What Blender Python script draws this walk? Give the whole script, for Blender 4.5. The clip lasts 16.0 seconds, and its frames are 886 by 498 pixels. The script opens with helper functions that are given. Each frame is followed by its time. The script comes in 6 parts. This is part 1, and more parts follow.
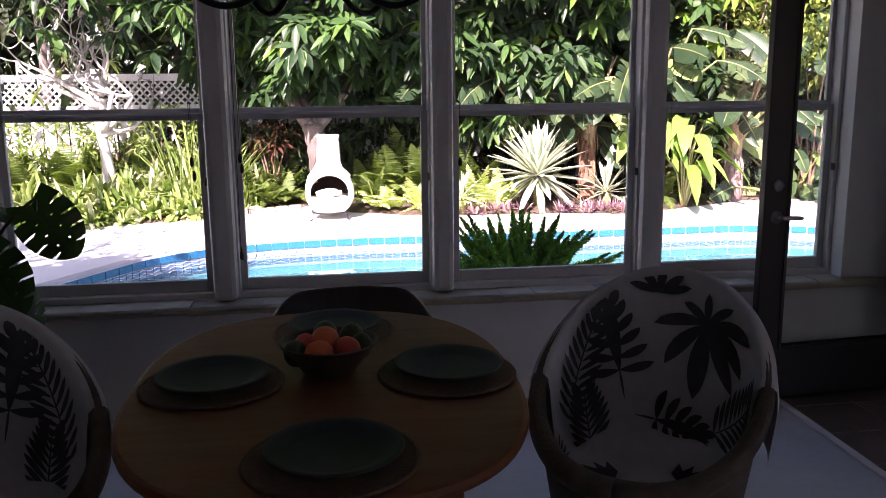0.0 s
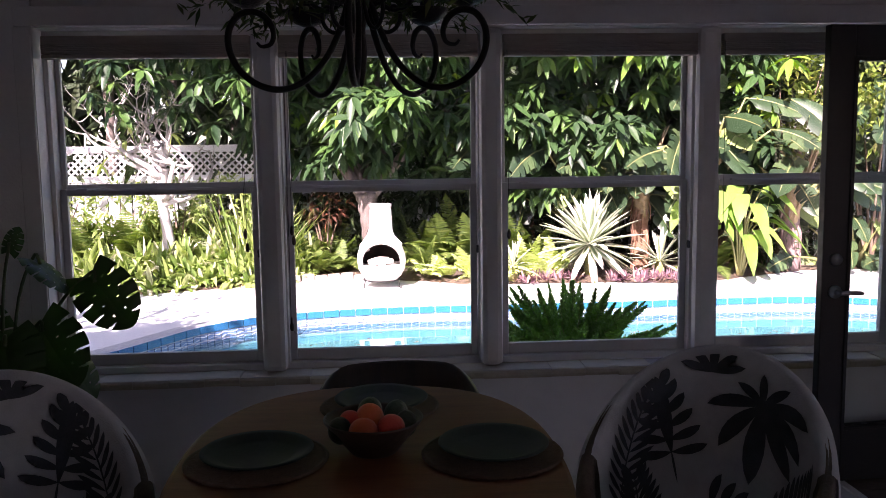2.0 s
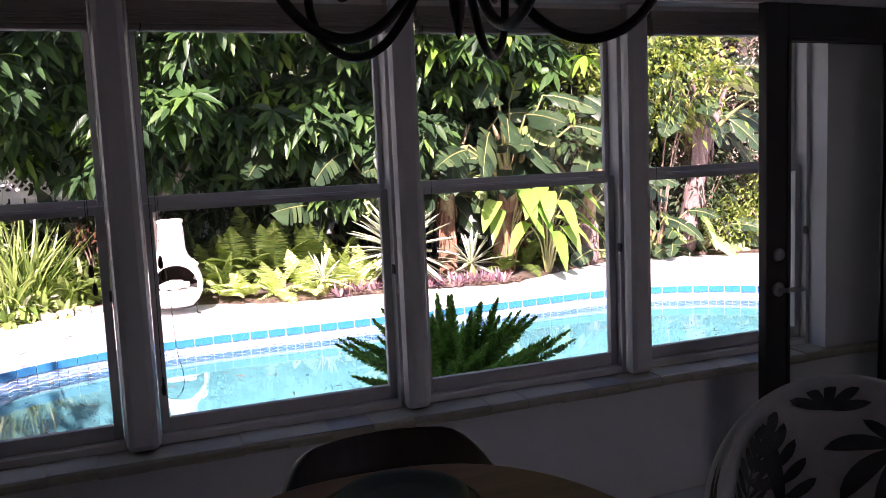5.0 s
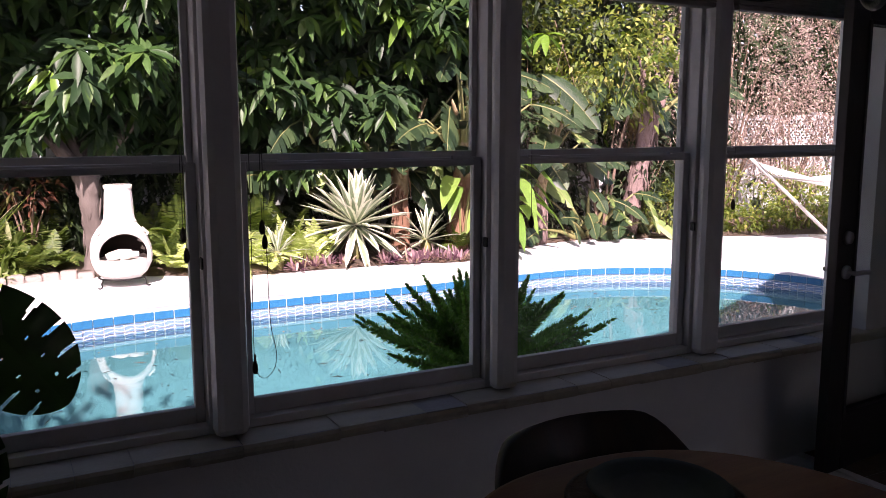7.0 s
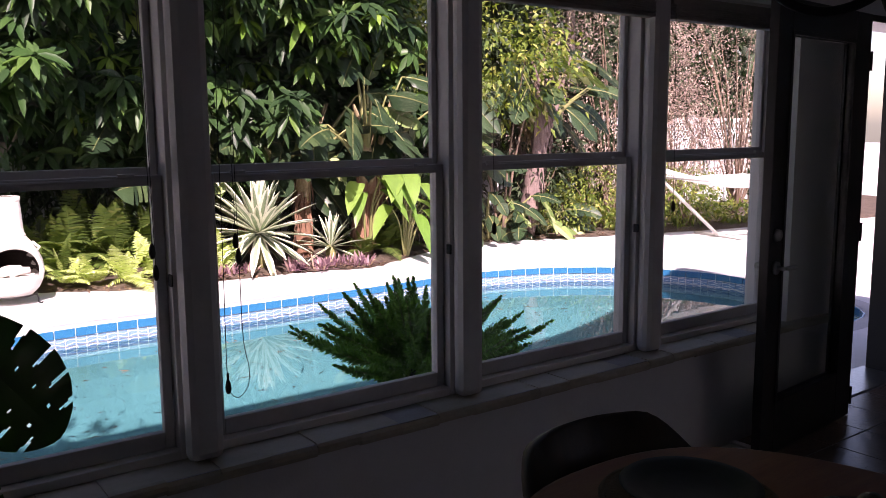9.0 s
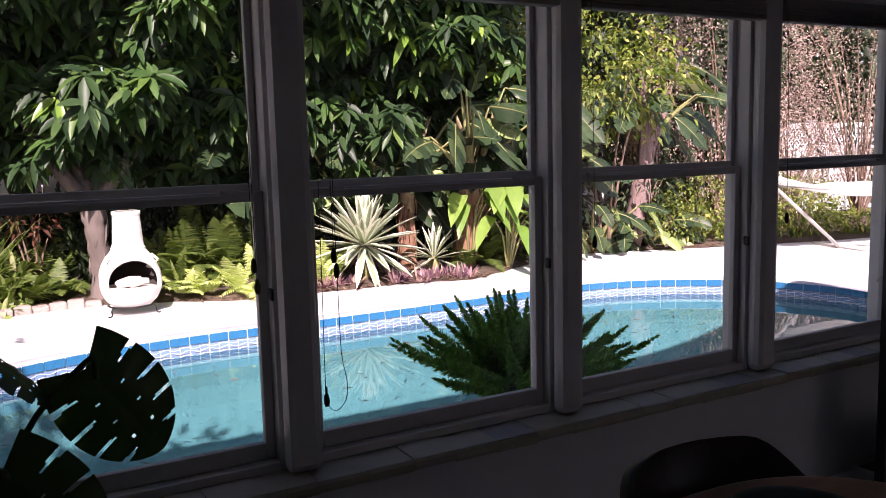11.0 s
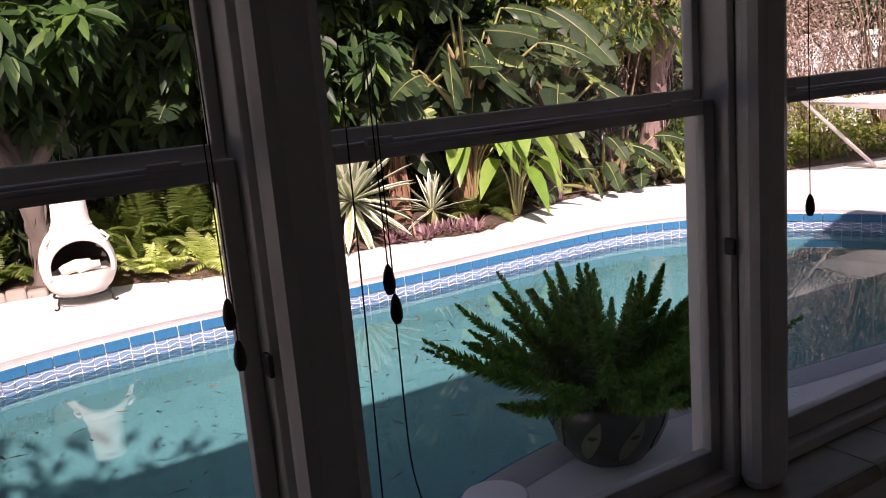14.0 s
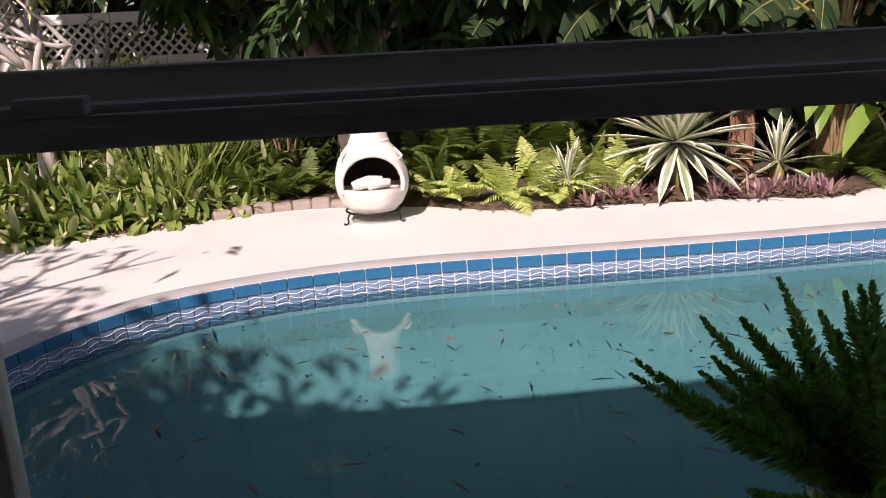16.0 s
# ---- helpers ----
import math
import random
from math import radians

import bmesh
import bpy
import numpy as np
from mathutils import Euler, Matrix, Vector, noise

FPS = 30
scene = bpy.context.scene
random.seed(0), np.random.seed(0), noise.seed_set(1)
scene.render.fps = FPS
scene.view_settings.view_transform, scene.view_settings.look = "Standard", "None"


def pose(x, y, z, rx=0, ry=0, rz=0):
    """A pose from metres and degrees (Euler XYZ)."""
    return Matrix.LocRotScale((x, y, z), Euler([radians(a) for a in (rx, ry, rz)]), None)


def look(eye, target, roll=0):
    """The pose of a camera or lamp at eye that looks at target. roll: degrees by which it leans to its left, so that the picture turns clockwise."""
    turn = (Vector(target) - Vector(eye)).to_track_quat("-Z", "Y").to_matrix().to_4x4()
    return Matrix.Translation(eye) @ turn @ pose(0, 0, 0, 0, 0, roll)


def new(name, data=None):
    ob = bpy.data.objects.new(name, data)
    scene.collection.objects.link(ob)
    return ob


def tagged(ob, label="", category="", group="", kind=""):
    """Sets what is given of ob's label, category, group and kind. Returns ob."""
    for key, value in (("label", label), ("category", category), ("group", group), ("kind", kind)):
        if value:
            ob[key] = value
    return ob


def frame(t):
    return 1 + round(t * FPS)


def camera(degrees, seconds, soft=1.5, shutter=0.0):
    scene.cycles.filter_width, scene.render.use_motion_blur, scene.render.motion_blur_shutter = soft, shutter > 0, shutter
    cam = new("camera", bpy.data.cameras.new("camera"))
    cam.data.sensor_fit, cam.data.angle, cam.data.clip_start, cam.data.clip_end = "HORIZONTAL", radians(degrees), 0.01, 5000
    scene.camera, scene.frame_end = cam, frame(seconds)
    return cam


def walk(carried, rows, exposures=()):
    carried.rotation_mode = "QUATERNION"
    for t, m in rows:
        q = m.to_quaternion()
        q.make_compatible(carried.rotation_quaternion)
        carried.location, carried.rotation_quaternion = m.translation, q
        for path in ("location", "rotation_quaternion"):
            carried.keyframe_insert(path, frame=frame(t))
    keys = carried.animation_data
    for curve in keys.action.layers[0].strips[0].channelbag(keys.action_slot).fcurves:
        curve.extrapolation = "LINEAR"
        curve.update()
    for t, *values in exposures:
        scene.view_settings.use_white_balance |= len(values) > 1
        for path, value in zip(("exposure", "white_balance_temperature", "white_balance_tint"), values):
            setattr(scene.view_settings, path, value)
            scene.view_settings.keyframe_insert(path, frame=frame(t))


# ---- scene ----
cam = camera(55.3, 16.0, soft=0.5)
PATH = [
    (0, (-0.166, 0.021, 1.595), (0.085, 1.968, 1.209), -0.6),
    (0.5, (-0.132, 0.022, 1.599), (-0.058, 1.992, 1.261), 0.1),
    (1, (-0.147, 0.027, 1.604), (-0.167, 2.002, 1.289), -0.4),
    (1.5, (-0.149, 0.028, 1.612), (-0.101, 2.008, 1.333), -0.5),
    (2, (-0.149, 0.026, 1.621), (-0.017, 2.009, 1.391), -0.8),
    (2.5, (-0.191, 0.051, 1.623), (0.003, 2.035, 1.452), -0.8),
    (3, (-0.242, 0.128, 1.622), (0.009, 2.109, 1.507), -0.9),
    (3.5, (-0.251, 0.368, 1.612), (0.029, 2.348, 1.561), -0.5),
    (4, (-0.334, 0.555, 1.614), (-0.026, 2.531, 1.600), -0.3),
    (4.5, (-0.493, 0.713, 1.616), (0.057, 2.629, 1.453), -2.6),
    (7, (-1.253, 1.295, 1.586), (-0.315, 3.037, 1.295), -0.0),
    (7.5, (-1.336, 1.436, 1.591), (-0.385, 3.171, 1.306), 0.3),
    (8, (-1.452, 1.464, 1.595), (-0.363, 3.113, 1.290), -0.4),
    (8.2, (-1.473, 1.470, 1.597), (-0.297, 3.060, 1.298), -0.2),
    (10.5, (-1.493, 1.451, 1.602), (-0.373, 3.088, 1.349), -2.2),
    (11, (-1.450, 1.479, 1.606), (-0.478, 3.208, 1.351), -1.4),
    (11.5, (-1.355, 1.544, 1.592), (-0.515, 3.331, 1.277), 0.2),
    (12, (-1.370, 1.717, 1.586), (-0.663, 3.551, 1.218), -0.8),
    (12.5, (-1.366, 1.939, 1.570), (-0.564, 3.728, 1.173), -1.6),
    (13, (-1.279, 2.231, 1.565), (-0.421, 3.986, 1.137), -2.8),
    (13.5, (-1.199, 2.456, 1.563), (-0.292, 4.183, 1.124), -3.8),
    (14, (-1.085, 2.667, 1.562), (-0.076, 4.347, 1.165), -4.9),
    (14.5, (-0.876, 2.822, 1.542), (0.071, 4.541, 1.156), -2.9),
    (15, (-0.675, 2.972, 1.519), (0.000, 4.803, 1.083), -2.6),
    (15.5, (-0.512, 3.130, 1.523), (-0.128, 5.036, 1.056), -3.1),
    (16, (-0.307, 3.262, 1.515), (-0.122, 5.185, 0.999), -2.8),
]
walk(cam, [(t, look(eye, target, roll)) for t, eye, target, roll in PATH],
     exposures=((0, 2.50, 6850, 45), (4.5, 2.44, 6850, 45), (7, 1.50, 7000, 45), (11, 1.38, 7000, 44), (13.5, 0.98, 7600, 43), (15, 0.84, 7700, 41), (16, 0.47, 7550, 37)))

# ---- light ----
SUN_AZ, SUN_EL = -24.0, 41.5   # the light comes from behind the house, a little from the left
world = bpy.data.worlds.new("world")
scene.world = world
world.use_nodes = True
wn = world.node_tree
sky = wn.nodes.new("ShaderNodeTexSky")
sky.sky_type = "NISHITA"
sky.sun_disc = False
sky.sun_elevation = radians(SUN_EL)
sky.sun_rotation = radians(180 + SUN_AZ * -1)
sky.air_density, sky.dust_density, sky.ozone_density = 1.0, 1.3, 0.8
bgn = wn.nodes["Background"]
bgn.inputs["Strength"].default_value = 0.085
wn.links.new(sky.outputs["Color"], bgn.inputs["Color"])
sun_dir = Vector((math.sin(radians(-SUN_AZ)) * math.cos(radians(SUN_EL)),
                  math.cos(radians(-SUN_AZ)) * math.cos(radians(SUN_EL)), -math.sin(radians(SUN_EL))))
sun = new("sun", bpy.data.lights.new("sun", "SUN"))
sun.data.energy, sun.data.angle, sun.data.color = 5.0, radians(0.5), (1.0, 0.965, 0.915)
sun.matrix_world = look(Vector((0, 0, 20)), Vector((0, 0, 20)) + sun_dir)


# ---- mesh helpers ----
class Geo:
    """Collects vertices and faces for one mesh."""

    def __init__(self):
        self.v, self.f = [], []

    def add(self, verts, faces):
        o = len(self.v)
        self.v.extend(tuple(p) for p in verts)
        self.f.extend(tuple(i + o for i in f) for f in faces)
        return self

    def box(self, x0, x1, y0, y1, z0, z1, c=0.0):
        """A box; c chamfers its edges."""
        if c <= 0:
            vs = [(x, y, z) for z in (z0, z1) for y in (y0, y1) for x in (x0, x1)]
            return self.add(vs, [(0, 2, 3, 1), (4, 5, 7, 6), (0, 1, 5, 4), (2, 6, 7, 3), (0, 4, 6, 2), (1, 3, 7, 5)])
        bm = bmesh.new()
        bmesh.ops.create_cube(bm, size=1.0)
        for v in bm.verts:
            v.co = ((x0 + x1) / 2 + v.co.x * (x1 - x0), (y0 + y1) / 2 + v.co.y * (y1 - y0), (z0 + z1) / 2 + v.co.z * (z1 - z0))
        bmesh.ops.bevel(bm, geom=bm.edges[:], offset=c, segments=2, profile=0.5, affect="EDGES", clamp_overlap=True)
        bm.verts.index_update()
        self.add([v.co[:] for v in bm.verts], [[v.index for v in f.verts] for f in bm.faces])
        bm.free()
        return self

    def lathe(self, profile, seg=32, cx=0, cy=0, cz=0, sx=1, sy=1, close=False):
        """Turns (r, z) pairs round the z axis."""
        n = len(profile)
        vs = []
        for r, z in profile:
            for k in range(seg):
                a = 2 * math.pi * k / seg
                vs.append((cx + sx * r * math.cos(a), cy + sy * r * math.sin(a), cz + z))
        fs = []
        for i in range(n - 1 + (1 if close else 0)):
            j = (i + 1) % n
            for k in range(seg):
                k2 = (k + 1) % seg
                fs.append((i * seg + k, i * seg + k2, j * seg + k2, j * seg + k))
        if not close:
            if profile[0][0] > 1e-5:
                fs.append(tuple(range(seg))[::-1])
            if profile[-1][0] > 1e-5:
                fs.append(tuple((n - 1) * seg + k for k in range(seg)))
        return self.add(vs, fs)

    def tube(self, pts, rad, seg=8, flat=1.0):
        """A round bar along pts; rad is one radius or one for each point."""
        pts = [Vector(p) for p in pts]
        n = len(pts)
        rads = [rad] * n if isinstance(rad, (int, float)) else list(rad)
        vs, fs = [], []
        up = Vector((0, 0, 1))
        side = None
        for i, p in enumerate(pts):
            d = (pts[min(i + 1, n - 1)] - pts[max(i - 1, 0)]).normalized()
            if side is None:
                side = d.cross(up)
                if side.length < 0.05:
                    side = d.cross(Vector((1, 0, 0)))
            side = (side - d * side.dot(d)).normalized()
            other = d.cross(side).normalized()
            for k in range(seg):
                a = 2 * math.pi * k / seg
                vs.append(p + side * (math.cos(a) * rads[i]) + other * (math.sin(a) * rads[i] * flat))
        for i in range(n - 1):
            for k in range(seg):
                k2 = (k + 1) % seg
                fs.append((i * seg + k, i * seg + k2, (i + 1) * seg + k2, (i + 1) * seg + k))
        fs.append(tuple(range(seg))[::-1])
        fs.append(tuple((n - 1) * seg + k for k in range(seg)))
        return self.add(vs, fs)

    def mesh(self, name, smooth=False):
        me = bpy.data.meshes.new(name)
        me.from_pydata(self.v, [], self.f)
        if smooth:
            me.shade_smooth()
        me.update()
        return me


def smooth_path(pts, n=6):
    """A Catmull-Rom curve through pts."""
    p = [Vector(q) for q in pts]
    p = [p[0] * 2 - p[1]] + p + [p[-1] * 2 - p[-2]]
    out = []
    for i in range(1, len(p) - 2):
        for k in range(n):
            t = k / n
            out.append(0.5 * (2 * p[i] + (p[i + 1] - p[i - 1]) * t + (2 * p[i - 1] - 5 * p[i] + 4 * p[i + 1] - p[i + 2]) * t * t
                              + (3 * p[i] - p[i - 1] - 3 * p[i + 1] + p[i + 2]) * t ** 3))
    out.append(p[-2])
    return out


def obj(name, geo, material, smooth=False):
    me = geo.mesh(name, smooth)
    me.materials.append(material)
    return new(name, me)


def part(name, geo, material, parent, label="", smooth=False):
    """One mesh object under a thing or a part."""
    ob = obj(name, geo, material, smooth)
    ob.parent = parent
    if label:
        ob["label"] = label
    return ob


def thing(name, label, category, m=None, group="", kind=""):
    """An Empty that carries the parts of one thing."""
    ob = new(name)
    if m is not None:
        ob.matrix_world = m
    return tagged(ob, label, category, group, kind)


def leaf_geo(P, D, U, L, W, bend, prof, fold=0.15, wave=0.0):
    """Many leaves: bases P, directions D, upper sides U, lengths, widths and droops; prof: (s, half width) pairs."""
    P, D, U = (np.asarray(a, float) for a in (P, D, U))
    n = len(P)
    L, W, bend = (np.broadcast_to(np.asarray(a, float), (n,)) for a in (L, W, bend))
    D = D / np.linalg.norm(D, axis=1)[:, None]
    S = np.cross(D, U)
    S /= np.maximum(np.linalg.norm(S, axis=1), 1e-6)[:, None]
    N = np.cross(S, D)
    rings = []
    for s, w in prof:
        c = P + D * (L * s)[:, None] + np.array([0, 0, -1.0]) * (bend * L * s * s)[:, None]
        h = S * (W * w * 0.5)[:, None]
        up = N * (W * w * fold)[:, None]
        rings.append((c - h + up, c, c + h + up))
    k = len(prof)
    V = np.stack([r for ring in rings for r in ring], axis=1).reshape(-1, 3)
    F = []
    for i in range(k - 1):
        a = 3 * i
        F += [(a, a + 1, a + 4, a + 3), (a + 1, a + 2, a + 5, a + 4)]
    F = np.array(F)
    A = (np.arange(n)[:, None, None] * (3 * k) + F[None]).reshape(-1, 4)
    return V, A


def flat_leaf_geo(P, D, U, L, W, bend, prof):
    """As leaf_geo, but without a fold: two vertices a station."""
    P, D, U = (np.asarray(a, float) for a in (P, D, U))
    n = len(P)
    L, W, bend = (np.broadcast_to(np.asarray(a, float), (n,)) for a in (L, W, bend))
    D = D / np.linalg.norm(D, axis=1)[:, None]
    S = np.cross(D, U)
    S /= np.maximum(np.linalg.norm(S, axis=1), 1e-6)[:, None]
    V = []
    for s, w in prof:
        c = P + D * (L * s)[:, None] + np.array([0, 0, -1.0]) * (bend * L * s * s)[:, None]
        h = S * (W * w * 0.5)[:, None]
        V += [c - h, c + h]
    k = len(prof)
    V = np.stack(V, axis=1).reshape(-1, 3)
    F = np.array([(2 * i, 2 * i + 1, 2 * i + 3, 2 * i + 2) for i in range(k - 1)])
    A = (np.arange(n)[:, None, None] * (2 * k) + F[None]).reshape(-1, 4)
    return V, A


def np_part(name, packs, material, parent, label="", smooth=True):
    """Joins (vertices, quads) packs into one mesh object."""
    vs, fs, o = [], [], 0
    for V, A in packs:
        vs.append(V)
        fs.append(A + o)
        o += len(V)
    V, A = np.concatenate(vs), np.concatenate(fs)
    me = bpy.data.meshes.new(name)
    me.vertices.add(len(V))
    me.vertices.foreach_set("co", V.astype(np.float32).ravel())
    me.loops.add(A.size)
    me.loops.foreach_set("vertex_index", A.astype(np.int32).ravel())
    me.polygons.add(len(A))
    me.polygons.foreach_set("loop_start", np.arange(0, A.size, 4, dtype=np.int32))
    me.update(calc_edges=True)
    if smooth:
        me.shade_smooth()
    me.materials.append(material)
    ob = new(name, me)
    if parent is not None:
        ob.parent = parent
    if label:
        ob["label"] = label
    return ob


rng = np.random.default_rng(7)


# ---- materials ----
def mat(name, c1, c2, rough=0.6, scale=8.0, metal=0.0, bump=0.0, bump_scale=60.0, fine=0.35, spec=0.5, stretch=(1, 1, 1), sharp=(0.3, 0.7), coat=0.0):
    """Two colours mixed by coarse and fine noise in object space, with a fine relief."""
    m = bpy.data.materials.new(name)
    m.use_nodes = True
    nt, b = m.node_tree, m.node_tree.nodes["Principled BSDF"]
    co = nt.nodes.new("ShaderNodeTexCoord")
    mp = nt.nodes.new("ShaderNodeMapping")
    mp.inputs["Scale"].default_value = stretch
    nt.links.new(co.outputs["Object"], mp.inputs["Vector"])
    n1, n2 = nt.nodes.new("ShaderNodeTexNoise"), nt.nodes.new("ShaderNodeTexNoise")
    n1.inputs["Scale"].default_value, n1.inputs["Detail"].default_value = scale, 6
    n2.inputs["Scale"].default_value, n2.inputs["Detail"].default_value = scale * 9, 4
    for n in (n1, n2):
        nt.links.new(mp.outputs["Vector"], n.inputs["Vector"])
    mx = nt.nodes.new("ShaderNodeMix")
    mx.inputs["Factor"].default_value = fine
    nt.links.new(n1.outputs["Fac"], mx.inputs["A"])
    nt.links.new(n2.outputs["Fac"], mx.inputs["B"])
    rp = nt.nodes.new("ShaderNodeValToRGB")
    rp.color_ramp.elements[0].position, rp.color_ramp.elements[1].position = sharp
    rp.color_ramp.elements[0].color, rp.color_ramp.elements[1].color = (*c1, 1), (*c2, 1)
    nt.links.new(mx.outputs["Result"], rp.inputs["Fac"])
    nt.links.new(rp.outputs["Color"], b.inputs["Base Color"])
    b.inputs["Roughness"].default_value, b.inputs["Metallic"].default_value = rough, metal
    b.inputs["Specular IOR Level"].default_value = spec
    b.inputs["Coat Weight"].default_value = coat
    if bump:
        n3 = nt.nodes.new("ShaderNodeTexNoise")
        n3.inputs["Scale"].default_value, n3.inputs["Detail"].default_value = bump_scale, 5
        nt.links.new(mp.outputs["Vector"], n3.inputs["Vector"])
        bp = nt.nodes.new("ShaderNodeBump")
        bp.inputs["Strength"].default_value, bp.inputs["Distance"].default_value = bump, 0.01
        nt.links.new(n3.outputs["Fac"], bp.inputs["Height"])
        nt.links.new(bp.outputs["Normal"], b.inputs["Normal"])
    return m


def leaf_mat(name, c1, c2, c3=None, rough=0.45, through_light=0.3, spec=0.4):
    """Leaves: a colour for each leaf, some light through the blade."""
    m = bpy.data.materials.new(name)
    m.use_nodes = True
    nt, b = m.node_tree, m.node_tree.nodes["Principled BSDF"]
    g = nt.nodes.new("ShaderNodeNewGeometry")
    rp = nt.nodes.new("ShaderNodeValToRGB")
    e = rp.color_ramp.elements
    e[0].color, e[1].color = (*c1, 1), (*c2, 1)
    e[1].position = 0.8 if c3 else 1.0
    if c3:
        k = e.new(1.0)
        k.color = (*c3, 1)
    nt.links.new(g.outputs["Random Per Island"], rp.inputs["Fac"])
    co, no = nt.nodes.new("ShaderNodeTexCoord"), nt.nodes.new("ShaderNodeTexNoise")
    no.inputs["Scale"].default_value, no.inputs["Detail"].default_value = 14.0, 5
    nt.links.new(co.outputs["Object"], no.inputs["Vector"])
    mr = nt.nodes.new("ShaderNodeMapRange")
    mr.inputs["To Min"].default_value, mr.inputs["To Max"].default_value = 0.65, 1.35
    nt.links.new(no.outputs["Fac"], mr.inputs["Value"])
    mul = nt.nodes.new("ShaderNodeMix")
    mul.data_type, mul.blend_type = "RGBA", "MULTIPLY"
    mul.inputs["Factor"].default_value = 1.0
    nt.links.new(rp.outputs["Color"], mul.inputs["A"])
    nt.links.new(mr.outputs["Result"], mul.inputs["B"])
    nt.links.new(mul.outputs["Result"], b.inputs["Base Color"])
    b.inputs["Roughness"].default_value = rough
    b.inputs["Specular IOR Level"].default_value = spec
    tr, mix = nt.nodes.new("ShaderNodeBsdfTranslucent"), nt.nodes.new("ShaderNodeMixShader")
    hs = nt.nodes.new("ShaderNodeHueSaturation")
    hs.inputs["Saturation"].default_value, hs.inputs["Value"].default_value = 1.2, 1.5
    nt.links.new(mul.outputs["Result"], hs.inputs["Color"])
    nt.links.new(hs.outputs["Color"], tr.inputs["Color"])
    mix.inputs["Fac"].default_value = through_light
    nt.links.new(b.outputs["BSDF"], mix.inputs[1])
    nt.links.new(tr.outputs["BSDF"], mix.inputs[2])
    nt.links.new(mix.outputs["Shader"], nt.nodes["Material Output"].inputs["Surface"])
    return m


def clear_mat(name, tint, ior, rough=0.0, ripple=0.0, ripple_scale=3.0):
    """Clear sheet: lets light through, mirrors by Fresnel."""
    m = bpy.data.materials.new(name)
    m.use_nodes = True
    nt = m.node_tree
    nt.nodes.remove(nt.nodes["Principled BSDF"])
    t, gl, mx, fr = (nt.nodes.new(k) for k in ("ShaderNodeBsdfTransparent", "ShaderNodeBsdfGlossy", "ShaderNodeMixShader", "ShaderNodeLayerWeight"))
    pw, mr = nt.nodes.new("ShaderNodeMath"), nt.nodes.new("ShaderNodeMapRange")
    pw.operation = "POWER"
    pw.inputs[1].default_value = 5.0
    mr.inputs["To Min"].default_value, mr.inputs["To Max"].default_value = ((ior - 1) / (ior + 1)) ** 2, 0.95
    t.inputs["Color"].default_value = (*tint, 1)
    gl.inputs["Roughness"].default_value = rough
    fr.inputs["Blend"].default_value = 0.5
    nt.links.new(fr.outputs["Facing"], pw.inputs[0])
    nt.links.new(pw.outputs["Value"], mr.inputs["Value"])
    nt.links.new(mr.outputs["Result"], mx.inputs["Fac"])
    nt.links.new(t.outputs["BSDF"], mx.inputs[1])
    nt.links.new(gl.outputs["BSDF"], mx.inputs[2])
    if ripple:
        co, no, bp = (nt.nodes.new(k) for k in ("ShaderNodeTexCoord", "ShaderNodeTexNoise", "ShaderNodeBump"))
        no.inputs["Scale"].default_value, no.inputs["Detail"].default_value = ripple_scale, 3
        nt.links.new(co.outputs["Object"], no.inputs["Vector"])
        bp.inputs["Strength"].default_value, bp.inputs["Distance"].default_value = ripple, 0.02
        nt.links.new(no.outputs["Fac"], bp.inputs["Height"])
        for n in (gl, fr):
            nt.links.new(bp.outputs["Normal"], n.inputs["Normal"])
    nt.links.new(mx.outputs["Shader"], nt.nodes["Material Output"].inputs["Surface"])
    return m


M_WALL = mat("wall_paint", (0.63, 0.615, 0.59), (0.71, 0.695, 0.67), 0.75, 2.0, bump=0.15, bump_scale=90)
M_FRAME = mat("window_paint", (0.58, 0.565, 0.54), (0.67, 0.655, 0.63), 0.42, 5.0, bump=0.06, bump_scale=70)
M_SASH = mat("sash_metal", (0.47, 0.46, 0.445), (0.56, 0.55, 0.535), 0.4, 9.0, bump=0.05)
M_CEIL = mat("ceiling_paint", (0.68, 0.68, 0.69), (0.76, 0.76, 0.76), 0.85, 1.5, bump=0.2, bump_scale=120)
M_SILL = mat("sill_tile", (0.32, 0.275, 0.19), (0.44, 0.385, 0.28), 0.5, 6.0, bump=0.05)
M_GROUT = mat("grout", (0.26, 0.245, 0.22), (0.36, 0.345, 0.31), 0.9, 20.0, bump=0.2)
M_FLOOR = mat("floor_stone", (0.50, 0.50, 0.51), (0.64, 0.64, 0.65), 0.32, 3.0, bump=0.1)
M_BROWN = mat("brown_tile", (0.10, 0.065, 0.05), (0.18, 0.12, 0.09), 0.25, 5.0, bump=0.15)
M_BLACK = mat("black_door_paint", (0.010, 0.009, 0.009), (0.018, 0.016, 0.015), 0.35, 6.0, bump=0.05)
M_IRON = mat("black_iron", (0.012, 0.011, 0.011), (0.03, 0.028, 0.027), 0.5, 30.0, metal=0.6, bump=0.3, bump_scale=160)
M_STEEL = mat("brushed_nickel", (0.45, 0.44, 0.42), (0.6, 0.59, 0.57), 0.3, 40.0, metal=1.0)
M_GLASS = clear_mat("window_glass", (0.96, 0.98, 0.97), 1.35)
M_BLIND = mat("blind_fabric", (0.30, 0.265, 0.225), (0.38, 0.34, 0.29), 0.8, 12.0, bump=0.2, bump_scale=200, stretch=(1, 1, 8))
M_CORD = mat("dark_cord", (0.03, 0.028, 0.025), (0.06, 0.055, 0.05), 0.8, 60.0)
